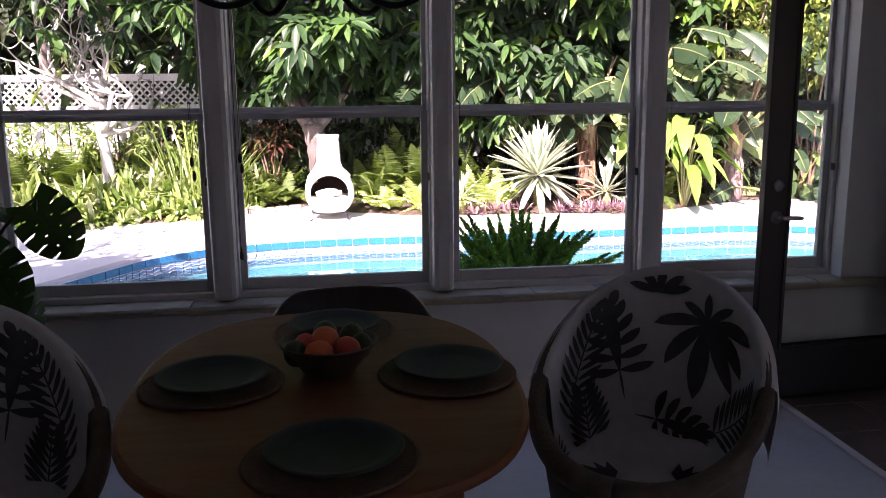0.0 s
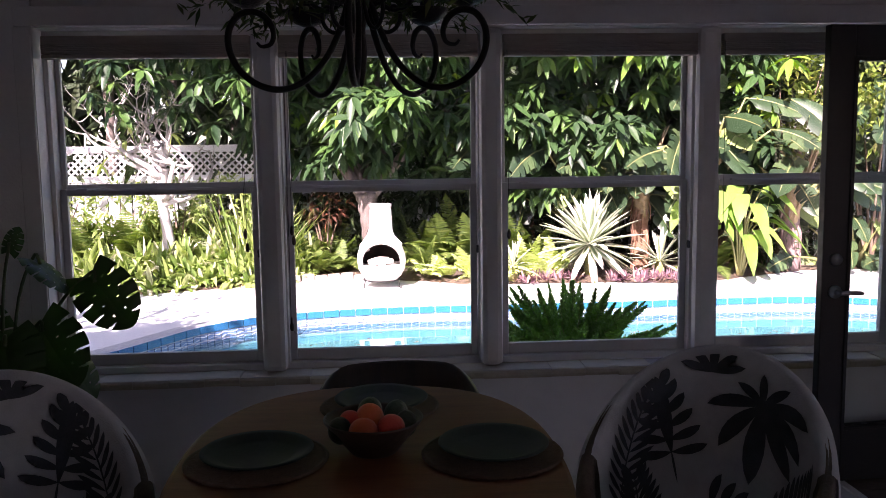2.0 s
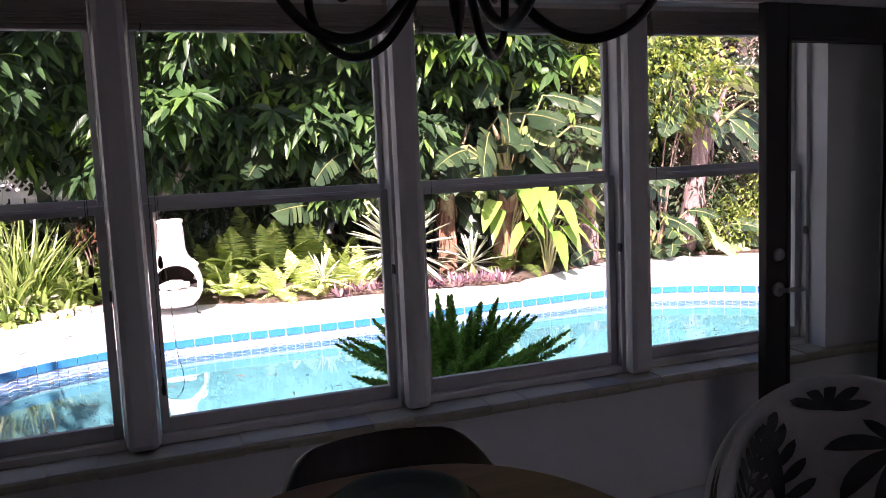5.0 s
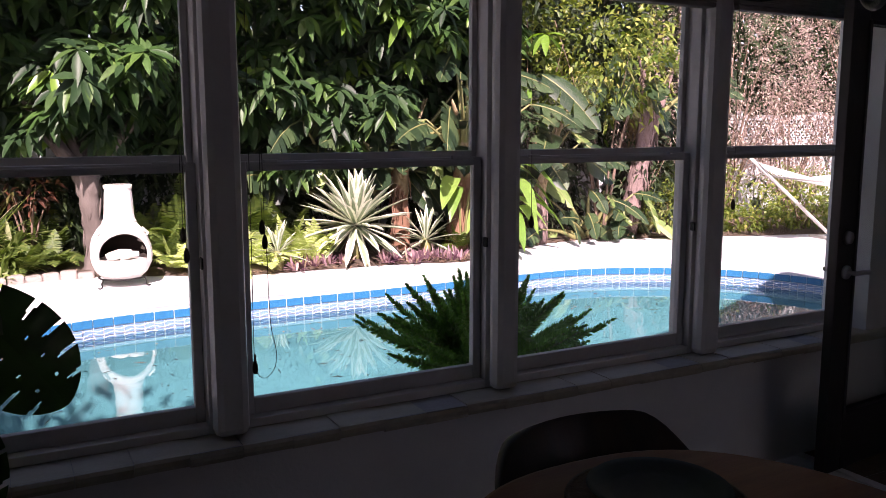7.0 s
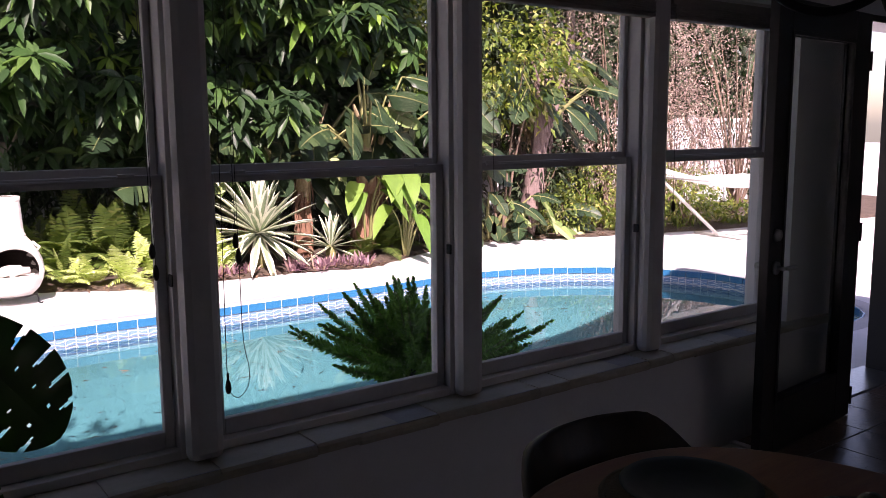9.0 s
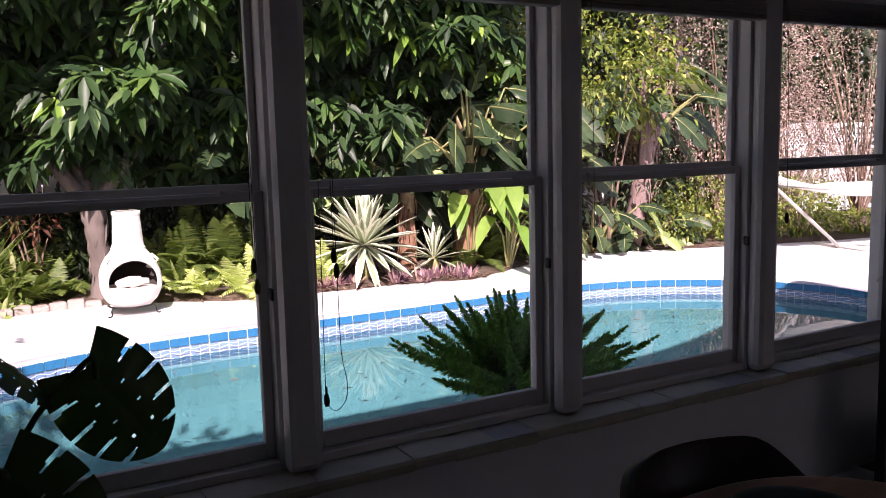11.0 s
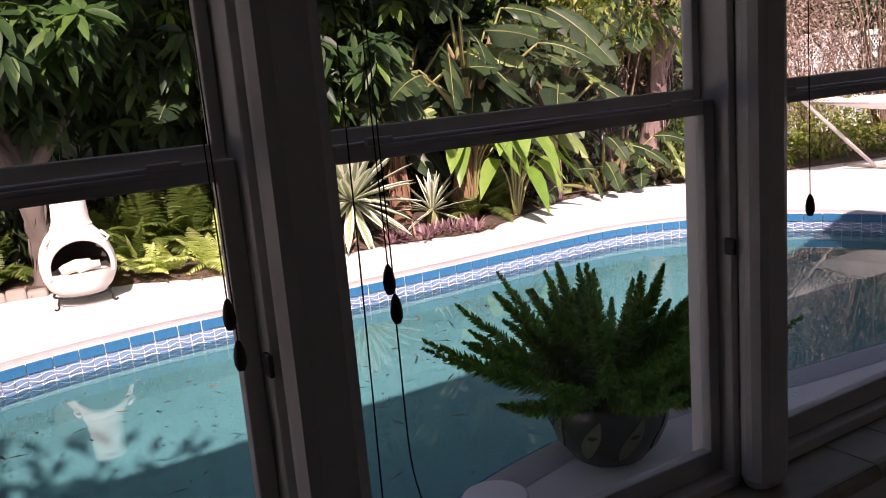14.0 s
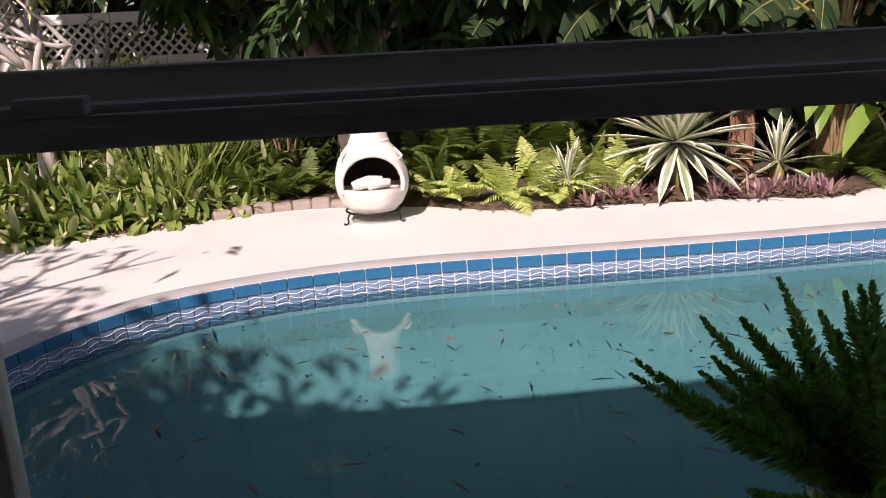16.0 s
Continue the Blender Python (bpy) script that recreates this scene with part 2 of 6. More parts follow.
M_WOOD = mat("table_wood", (0.17, 0.055, 0.022), (0.29, 0.105, 0.042), 0.5, 3.0, bump=0.06, bump_scale=40, stretch=(1, 9, 9), spec=0.3)
M_DARKWOOD = mat("dark_wood", (0.022, 0.014, 0.010), (0.05, 0.03, 0.02), 0.38, 6.0, stretch=(8, 1, 1), bump=0.08)
M_PLATE = mat("teal_stoneware", (0.026, 0.031, 0.032), (0.046, 0.053, 0.055), 0.55, 9.0, spec=0.25, bump=0.03)
M_MAT = mat("woven_placemat", (0.10, 0.058, 0.034), (0.17, 0.10, 0.06), 0.8, 60.0, bump=0.5, bump_scale=150)
M_BOWL = mat("dark_bowl", (0.045, 0.028, 0.02), (0.09, 0.055, 0.04), 0.45, 12.0, bump=0.2)
M_ORANGE = mat("orange_peel", (0.74, 0.12, 0.035), (0.80, 0.18, 0.045), 0.4, 12.0, bump=0.25, bump_scale=180)
M_PEACH = mat("red_orange_peel", (0.70, 0.07, 0.045), (0.78, 0.12, 0.06), 0.4, 10.0, bump=0.2, bump_scale=180)
M_AVOCADO = mat("dark_green_fruit", (0.025, 0.04, 0.02), (0.05, 0.07, 0.03), 0.4, 14.0, bump=0.4, bump_scale=120)
M_CLOTH = mat("white_cotton", (0.52, 0.52, 0.53), (0.64, 0.64, 0.64), 0.85, 30.0, bump=0.3, bump_scale=250)
M_PRINT = mat("dark_leaf_print", (0.045, 0.048, 0.055), (0.09, 0.095, 0.105), 0.85, 25.0, bump=0.3, bump_scale=250)
M_RATTAN = mat("rattan", (0.07, 0.05, 0.034), (0.15, 0.11, 0.075), 0.55, 30.0, bump=0.4, bump_scale=120)
M_PALECUSHION = mat("pale_cushion", (0.48, 0.45, 0.42), (0.58, 0.55, 0.51), 0.85, 30.0, bump=0.3, bump_scale=200)
M_BULB = clear_mat("bulb_glass", (0.98, 0.96, 0.93), 1.45)
M_FILAMENT = mat("copper_filament", (0.50, 0.16, 0.05), (0.62, 0.22, 0.08), 0.35, 30.0, metal=0.7)
M_TASSEL = mat("dark_wood_tassel", (0.03, 0.02, 0.015), (0.06, 0.04, 0.03), 0.5, 30.0)

# ---- the house ----
WIN = [(-1.592, -0.690), (-0.617, 0.283), (0.348, 1.253), (1.326, 2.229)]   # openings, x
SILL_Z, HEAD_Z, CEIL_Z = 0.655, 2.150, 2.445
Y_IN, Y_OUT = 3.695, 3.93
X_L, X_R, Y_B, FLOOR_Z = -2.75, 4.3, -3.2, 0.14
DOOR = (2.61, 3.53)


def structure(name, geo, material, label, category, smooth=False):
    return tagged(obj(name, geo, material, smooth), label, category, kind="structure")


g = Geo()
g.box(X_L, WIN[0][0], Y_IN, Y_OUT, -0.02, CEIL_Z + 0.15)
g.box(WIN[3][1], DOOR[0], Y_IN, Y_OUT, -0.02, CEIL_Z + 0.15)
g.box(DOOR[1], X_R + 0.2, Y_IN, Y_OUT, -0.02, CEIL_Z + 0.15)
g.box(WIN[0][0], WIN[3][1], Y_IN, Y_OUT, -0.02, SILL_Z - 0.03)
g.box(WIN[0][0], WIN[3][1], Y_IN + 0.02, Y_OUT, HEAD_Z, CEIL_Z + 0.15)
g.box(DOOR[0], DOOR[1], Y_IN, Y_OUT, HEAD_Z, CEIL_Z + 0.15)
structure("wall_north", g, M_WALL, "grey-white painted plaster window wall", "wall")
structure("wall_west", Geo().box(X_L - 0.2, X_L, Y_B - 0.2, Y_OUT, -0.02, CEIL_Z + 0.15), M_WALL, "grey-white painted plaster side wall", "wall")
g = Geo()
EW = (-2.7, -0.5)
g.box(X_R, X_R + 0.2, Y_B - 0.2, EW[0], -0.02, CEIL_Z + 0.15)
g.box(X_R, X_R + 0.2, EW[1], Y_IN, -0.02, CEIL_Z + 0.15)
g.box(X_R, X_R + 0.2, EW[0], EW[1], -0.02, FLOOR_Z)
g.box(X_R, X_R + 0.2, EW[0], EW[1], 2.2, CEIL_Z + 0.15)
structure("wall_east", g, M_WALL, "grey-white painted plaster side wall", "wall")
structure("wall_south", Geo().box(X_L, X_R, Y_B - 0.2, Y_B, -0.02, CEIL_Z + 0.15), M_WALL, "grey-white painted plaster rear wall", "wall")
structure("ceiling", Geo().box(X_L, X_R, Y_B, Y_IN, CEIL_Z, CEIL_Z + 0.15), M_CEIL, "smooth white painted plaster ceiling", "ceiling")
structure("floor", Geo().box(X_L, X_R, Y_B, Y_IN, -0.02, FLOOR_Z), M_FLOOR, "pale grey polished stone floor", "floor")
structure("roof", Geo().box(X_L - 1.5, X_R + 0.25, Y_B - 0.8, 4.27, CEIL_Z + 0.16, CEIL_Z + 0.34), M_FRAME, "flat white roof slab with a deep eave", "roof")

# French window behind the walker, which shows in the door's glass
fw = thing("window_5", "white French window with small panes", "window", kind="structure")
g = Geo()
for yy in (EW[0], (EW[0] + EW[1]) / 2 - 0.05, EW[1] - 0.1):
    g.box(X_R + 0.06, X_R + 0.11, yy + 0.001, yy + 0.099, FLOOR_Z + 0.001, 2.199)
for zz in (FLOOR_Z + 0.002, 2.10):
    g.box(X_R + 0.062, X_R + 0.108, EW[0] + 0.1, EW[1] - 0.1, zz, zz + 0.098)
for k in range(1, 5):
    g.box(X_R + 0.07, X_R + 0.10, EW[0] + 0.1, EW[1] - 0.1, 0.24 + k * 0.372, 0.262 + k * 0.372)
for yy in (-2.14, -1.06):
    g.box(X_R + 0.071, X_R + 0.099, yy - 0.011, yy + 0.011, 0.24, 2.10)
part("window_frame", g, M_FRAME, fw)

# head casing and rails round the window band
structure("trim_head", Geo().box(WIN[0][0] - 0.07, WIN[3][1] + 0.05, Y_IN - 0.012, Y_IN + 0.018, HEAD_Z + 0.004, HEAD_Z + 0.085, 0.004), M_FRAME, "white painted wooden head casing", "trim")
for i, (a, b) in enumerate([(WIN[0][0] - 0.075, WIN[0][0] - 0.002)]):
    structure("trim_side", Geo().box(a, b, Y_IN - 0.012, Y_IN - 0.002, SILL_Z + 0.002, HEAD_Z + 0.002, 0.004), M_FRAME, "white painted wooden side casing", "trim")

# posts between the windows
for i in range(3):
    a, b = WIN[i][1], WIN[i + 1][0]
    structure(f"post_{i + 1}", Geo().box(a - 0.017, b + 0.017, 3.722, 3.788, SILL_Z + 0.002, HEAD_Z - 0.001, 0.026).box(a + 0.001, b - 0.001, 3.7885, Y_OUT - 0.01, SILL_Z + 0.002, HEAD_Z - 0.001), M_FRAME,
              "white painted window post with rounded edges", "post", smooth=False)

# tiled window sill: bullnose tiles with open joints on a bed
sill = structure("window_sill", Geo().box(-1.71, DOOR[0] - 0.02, 3.664, 3.80, SILL_Z - 0.030, SILL_Z - 0.002), M_GROUT, "cream glazed tile window sill with worn joints", "window sill")
tile_w = 0.152
prof = [(3.80, SILL_Z - 0.020), (3.80, SILL_Z), (3.674, SILL_Z), (3.662, SILL_Z - 0.003), (3.654, SILL_Z - 0.012), (3.652, SILL_Z - 0.024), (3.656, SILL_Z - 0.036), (3.664, SILL_Z - 0.040)]
g = Geo()
n = len(prof)
g.add([(x, y, z) for x in (0.0008, tile_w - 0.0008) for y, z in prof],
      [(i, i + 1, n + i + 1, n + i) for i in range(n - 1)] + [tuple(range(n))[::-1], tuple(range(n, 2 * n))])
sill_tile = g.mesh("tile")
sill_tile.materials.append(M_SILL)
x = -1.71
while x < DOOR[0] - 0.02 - tile_w:
    t = new("tile", sill_tile)
    t.parent = sill
    t.location = (x, random.uniform(-0.0004, 0.0004), random.uniform(-0.0002, 0.0002))
    t.rotation_euler = (random.uniform(-0.001, 0.001), 0, 0)
    x += tile_w


# windows: two sashes each, the lower one nearer
def window_unit(no, a, b):
    w = thing(f"window_{no}", "white metal single-hung window with two sashes", "window", kind="structure")
    y0 = 3.79
    fr = Geo()
    fr.box(a + 0.001, a + 0.022, y0, y0 + 0.115, SILL_Z + 0.001, HEAD_Z - 0.001, 0.003)
    fr.box(b - 0.022, b - 0.001, y0, y0 + 0.115, SILL_Z + 0.001, HEAD_Z - 0.001, 0.003)
    fr.box(a + 0.022, b - 0.022, y0, y0 + 0.115, SILL_Z + 0.001, SILL_Z + 0.030, 0.003)
    fr.box(a + 0.022, b - 0.022, y0, y0 + 0.115, HEAD_Z - 0.028, HEAD_Z - 0.001, 0.003)
    part("window_frame", fr, M_FRAME, w)
    l, r = a + 0.024, b - 0.024
    ls = Geo()
    st = 0.030
    ls.box(l, l + st, 3.822, 3.848, SILL_Z + 0.032, 1.476, 0.003)
    ls.box(r - st, r, 3.822, 3.848, SILL_Z + 0.032, 1.476, 0.003)
    ls.box(l + st, r - st, 3.822, 3.848, SILL_Z + 0.032, 0.738, 0.003)
    ls.box(l + st, r - st, 3.822, 3.848, 1.447, 1.476, 0.003)
    ls.box(l + 0.08, r - 0.08, 3.812, 3.8215, 1.462, 1.470, 0.002)
    s1 = part("lower_sash", ls, M_SASH, w)
    part("pane", Geo().box(l + st, r - st, 3.834, 3.838, 0.738, 1.447), M_GLASS, s1, "clear window pane")
    for cx in (l + 0.10, r - 0.10):
        part("sash_clip", Geo().box(cx - 0.022, cx + 0.022, 3.806, 3.8215, 1.4705, 1.482, 0.002), M_SASH, s1)
    us = Geo()
    st2 = 0.020
    us.box(l, l + st2, 3.856, 3.880, 1.470, HEAD_Z - 0.030, 0.003)
    us.box(r - st2, r, 3.856, 3.880, 1.470, HEAD_Z - 0.030, 0.003)
    us.box(l + st2, r - st2, 3.856, 3.880, 1.470, 1.497, 0.003)
    us.box(l + st2, r - st2, 3.856, 3.880, HEAD_Z - 0.055, HEAD_Z - 0.030, 0.003)
    s2 = part("upper_sash", us, M_SASH, w)
    part("pane", Geo().box(l + st2, r - st2, 3.866, 3.870, 1.497, HEAD_Z - 0.055), M_GLASS, s2, "clear window pane")
    # dark tilt latch on the side of the frame
    part("latch", Geo().box(b - 0.030, b - 0.0225, 3.775, 3.80, 1.165, 1.20, 0.003), M_CORD, w, "small dark latch")
    return w


for k, (a, b) in enumerate(WIN):
    window_unit(k + 1, a, b)


# raised blinds under the head
def blind(a, b):
    bl = thing("blind", "beige fabric blind drawn up under the window head", "blind", group="window blinds")
    a, b = a + 0.018, b - 0.018
    part("head_rail", Geo().box(a + 0.004, b - 0.004, 3.722, 3.765, HEAD_Z - 0.064, HEAD_Z - 0.030, 0.004), M_BLIND, bl)
    for i in range(5):
        z1 = HEAD_Z - 0.0645 - i * 0.0082
        part("fold", Geo().box(a + 0.006, b - 0.006, 3.712 + 0.002 * (i % 2), 3.768 - 0.002 * (i % 2), z1 - 0.0079, z1, 0.003), M_BLIND, bl)
    part("bottom_rail", Geo().box(a + 0.005, b - 0.005, 3.715, 3.766, HEAD_Z - 0.124, HEAD_Z - 0.107, 0.004), M_BLIND, bl)
    return bl


for a, b in WIN:
    blind(a, b)


# cords of the blinds with wooden acorn weights
def acorn(cx, cy, z):
    return Geo().lathe([(0.0, 0.0), (0.005, 0.001), (0.0085, 0.010), (0.009, 0.020), (0.007, 0.033), (0.0035, 0.042), (0.0, 0.046)], 14, cx, cy, z)


def cord_set(x, zs, loop_z=None, y=3.700):
    c = thing("blind_pull", "dark hanging blind pull cords with wooden acorn weights", "blind pull", group="blind pulls")
    for i, z in enumerate(zs):
        cx = x + 0.007 * i
        cord = part("cord", Geo().tube(smooth_path([(x - 0.004 + 0.004 * i, y + 0.012, HEAD_Z - 0.10), (cx - 0.002, y + 0.004, 1.65), (cx, y, z + 0.046)], 5), 0.0011, 5), M_CORD, c)
        part("weight", acorn(cx, y, z), M_TASSEL, c, "dark turned acorn weight", smooth=True)
    if loop_z is not None:
        pts = [(x - 0.018, y + 0.045, HEAD_Z - 0.1), (x - 0.020, y + 0.048, 1.3), (x - 0.022, y + 0.050, loop_z + 0.08), (x - 0.016, y + 0.05, loop_z + 0.012),
               (x + 0.010, y + 0.05, loop_z - 0.012), (x + 0.040, y + 0.05, loop_z + 0.015), (x + 0.046, y + 0.049, loop_z + 0.07), (x + 0.030, y + 0.046, 1.0), (x + 0.020, y + 0.03, zs[-1])]
        part("cord", Geo().tube(smooth_path(pts, 6), 0.0013, 5), M_CORD, c)
        part("cord_joint", acorn(x - 0.020, y + 0.05, loop_z + 0.004).lathe([(0.0, 0), (0.004, 0.001), (0.004, 0.02), (0.0, 0.021)], 8, x - 0.020, y + 0.05, loop_z + 0.045), M_TASSEL, c, smooth=True)
    return c


cord_set(-0.557, (1.268, 1.224), 0.833)
cord_set(-0.768, (1.25, 1.19), None, 3.770)
cord_set(0.388, (1.232,), None)
cord_set(1.352, (1.25,), None)

# curtain rod over the windows
rod = thing("curtain_rod", "thin black iron curtain rod with ball finials", "curtain rod")
part("rod", Geo().tube([(-1.75, 3.60, 2.338), (3.9, 3.60, 2.338)], 0.0105, 12), M_IRON, rod, smooth=True)
for bx in (-1.72, -0.29, 0.90, 2.35, 3.75):
    br = Geo()
    br.tube([(bx, Y_IN - 0.002, 2.336), (bx, 3.60, 2.336)], 0.007, 10)
    br.lathe([(0.0, -0.024), (0.014, -0.019), (0.024, 0.0), (0.014, 0.019), (0.0, 0.024)], 14, bx, 3.60, 2.338)
    br.tube([(bx, Y_IN - 0.003, 2.31), (bx, Y_IN - 0.003, 2.362)], 0.011, 10)
    part("bracket", br, M_IRON, rod, smooth=True)

# the glazed door, folded back in front of the last window
door = thing("door_1", "black painted glazed door standing wide open", "door", kind="structure",
             m=pose(2.602, 3.60, 0.0, 0, 0, 180 + 5.5))
LW, LT, z0, z1 = 0.915, 0.042, FLOOR_Z + 0.012, 2.118
lf = Geo()
lf.box(0.0, 0.168, 0, LT, z0, z1, 0.004)
lf.box(LW - 0.118, LW, 0, LT, z0, z1, 0.004)
lf.box(0.1685, LW - 0.1185, 0.0, LT, z0, 0.39, 0.004)
lf.box(0.1685, LW - 0.1185, 0.0, LT, 1.985, z1, 0.004)
for yy in (-0.006, LT - 0.006):
    lf.box(0.162, 0.180, yy, yy + 0.012, 0.385, 1.990, 0.003)
    lf.box(LW - 0.130, LW - 0.112, yy, yy + 0.012, 0.385, 1.990, 0.003)
    lf.box(0.180, LW - 0.130, yy, yy + 0.012, 0.383, 0.401, 0.003)
    lf.box(0.180, LW - 0.130, yy, yy + 0.012, 1.972, 1.990, 0.003)
leaf = part("door_leaf", lf, M_BLACK, door)
part("pane", Geo().box(0.178, LW - 0.128, LT / 2 - 0.003, LT / 2 + 0.003, 0.399, 1.974), M_GLASS, leaf, "clear glass door pane")
for s, y in ((1, LT), (-1, 0.0)):
    hd = Geo()
    hd.tube([(LW - 0.06, y, 1.00), (LW - 0.06, y + s * 0.012, 1.00)], 0.028, 18)
    hd.tube([(LW - 0.06, y + s * 0.012, 1.00), (LW - 0.06, y + s * 0.045, 1.00)], 0.009, 12)
    hd.tube(smooth_path([(LW - 0.062, y + s * 0.046, 1.00), (LW - 0.10, y + s * 0.05, 1.001), (LW - 0.165, y + s * 0.046, 0.997)], 4), [0.010] * 8 + [0.007], 10)
    part("handle", hd, M_STEEL, leaf, "brushed nickel lever handle", smooth=True)
    part("deadbolt", Geo().tube([(LW - 0.06, y, 1.14), (LW - 0.06, y + s * 0.016, 1.14)], [0.028, 0.024], 18), M_STEEL, leaf, "round nickel deadbolt", smooth=True)
for hz in (0.25, 1.08, 1.9):
    part("hinge", Geo().tube([(-0.004, LT + 0.002, hz - 0.045), (-0.004, LT + 0.002, hz + 0.045)], 0.007, 10), M_IRON, door)
jm = Geo()
jm.box(DOOR[0] + 0.001, DOOR[0] + 0.035, Y_IN - 0.004, Y_OUT - 0.002, FLOOR_Z + 0.002, HEAD_Z - 0.036, 0.003)
jm.box(DOOR[1] - 0.035, DOOR[1] - 0.001, Y_IN - 0.004, Y_OUT - 0.002, FLOOR_Z + 0.002, HEAD_Z - 0.036, 0.003)
jm.box(DOOR[0] + 0.001, DOOR[1] - 0.001, Y_IN - 0.004, Y_OUT - 0.002, HEAD_Z - 0.035, HEAD_Z - 0.001, 0.003)
part("door_frame", jm, M_BLACK, door).matrix_parent_inverse = door.matrix_world.inverted()
th = part("threshold", Geo().box(DOOR[0] + 0.002, DOOR[1] - 0.002, Y_IN + 0.004, Y_OUT + 0.03, FLOOR_Z - 0.05, FLOOR_Z + 0.012, 0.005), M_STEEL, door, "worn metal door threshold")
th.matrix_parent_inverse = door.matrix_world.inverted()

# brown tiles inside the door, with a pale edging strip
ent = structure("entry_floor", Geo().box(1.845, X_R - 0.01, 0.4, Y_IN - 0.004, FLOOR_Z + 0.0005, FLOOR_Z + 0.004), M_GROUT, "dark brown square tile floor inside the door", "floor")
structure("edging_strip", Geo().box(1.808, 1.843, 0.4, Y_IN - 0.004, FLOOR_Z + 0.0005, FLOOR_Z + 0.012, 0.003), M_FRAME, "pale worn edging strip between two floors", "trim")
et = Geo().box(0.003, 0.297, 0.003, 0.297, 0.0, 0.0045, 0.002).mesh("tile")
et.materials.append(M_BROWN)
for i in range(11):
    for j in range(10):
        if 1.848 + i * 0.3 + 0.3 < X_R and Y_IN - 0.006 - (j + 1) * 0.3 > 0.4:
            t = new("tile", et)
            t.parent = ent
            t.location = (1.848 + i * 0.3, Y_IN - 0.006 - (j + 1) * 0.3, FLOOR_Z + 0.0042)

# ---- things in the room ----
TX, TY, TZ = -0.20, 2.03, 0.880


def super_ring(a, b, e, n, z):
    out = []
    for k in range(n):
        t = 2 * math.pi * k / n
        c, s = math.cos(t), math.sin(t)
        out.append((a * math.copysign(abs(c) ** (2 / e), c), b * math.copysign(abs(s) ** (2 / e), s), z))
    return out


def dining_table():
    t = thing("dining_table", "oval reddish-brown wooden dining table laid for four", "table", pose(TX, TY, FLOOR_Z))
    h = TZ - FLOOR_Z
    g, n = Geo(), 72
    rings = [(0.40, 0.55, h - 0.032), (0.455, 0.630, h - 0.032), (0.467, 0.642, h - 0.026), (0.471, 0.646, h - 0.014), (0.467, 0.642, h - 0.003), (0.458, 0.633, h), (0.35, 0.50, h)]
    for a, b, z in rings:
        g.v += super_ring(a, b, 2.5, n, z)
    for i in range(len(rings) - 1):
        g.f += [(i * n + k, i * n + (k + 1) % n, (i + 1) * n + (k + 1) % n, (i + 1) * n + k) for k in range(n)]
    g.f += [tuple(range(n))[::-1], tuple((len(rings) - 1) * n + k for k in range(n))]
    part("tabletop", g, M_WOOD, t, "oval reddish-brown wooden top with a rounded edge")
    part("apron", Geo().box(-0.28, 0.28, -0.42, 0.42, h - 0.10, h - 0.033, 0.004), M_WOOD, t)
    for sx in (-1, 1):
        for sy in (-1, 1):
            part("leg", Geo().tube([(sx * 0.25, sy * 0.39, h - 0.04), (sx * 0.26, sy * 0.41, 0.0)], [0.032, 0.020], 14), M_WOOD, t, smooth=True)
    return t


dining_table()


def place_setting(x, y):
    pm = thing("placemat", "round dark woven placemat on the table", "placemat", pose(x, y, TZ + 0.001), "table settings")
    part("weave", Geo().lathe([(0.0, 0.0), (0.162, 0.0), (0.162, 0.0075), (0.0, 0.007)], 48), M_MAT, pm)
    part("binding", Geo().lathe([(0.163, 0.0005), (0.171, 0.0005), (0.174, 0.004), (0.171, 0.0085), (0.163, 0.0085)], 48, close=True), M_MAT, pm, "bound dark edge", smooth=True)
    pl = tagged(obj("dinner_plate", Geo().lathe([(0.0, 0.0), (0.080, 0.0), (0.086, 0.004), (0.122, 0.014), (0.134, 0.019), (0.136, 0.0215), (0.133, 0.024), (0.120, 0.0205),
                                                 (0.094, 0.011), (0.086, 0.008), (0.0, 0.0075)], 56), M_PLATE), "empty round teal-grey stoneware dinner plate", "plate", "table settings")
    pl.data.shade_smooth()
    pl.location = (x + random.uniform(-0.006, 0.006), y + random.uniform(-0.006, 0.006), TZ + 0.0105)


for px, py in ((-0.475, 2.03), (0.098, 2.02), (-0.18, 2.435), (-0.188, 1.56)):
    place_setting(px, py)

BX, BY = -0.192, 2.07
bowl = tagged(obj("fruit_bowl", Geo().lathe([(0.0, 0.0), (0.056, 0.0), (0.060, 0.004), (0.082, 0.032), (0.106, 0.062), (0.122, 0.082), (0.124, 0.086), (0.120, 0.088), (0.113, 0.081),
                                             (0.097, 0.062), (0.073, 0.034), (0.050, 0.014), (0.0, 0.012)], 56), M_BOWL, True), "dark brown wooden bowl heaped with fruit", "bowl")
bowl.location = (BX, BY, TZ + 0.001)


def fruit(name, x, y, z, r, m, label, sz=0.94):
    g = Geo().lathe([(0.0, -r * sz)] + [(r * math.sin(a), -r * sz * math.cos(a)) for a in [math.pi * k / 14 for k in range(1, 14)]] + [(0.006, r * sz * 0.985), (0.0, r * sz * 0.96)], 24)
    ob = tagged(obj(name, g, m, True), label, "fruit", "fruit in the bowl")
    ob.location = (x, y, z - 0.010)
    ob.rotation_euler = (random.uniform(-0.6, 0.6), random.uniform(-0.6, 0.6), random.uniform(0, 3))


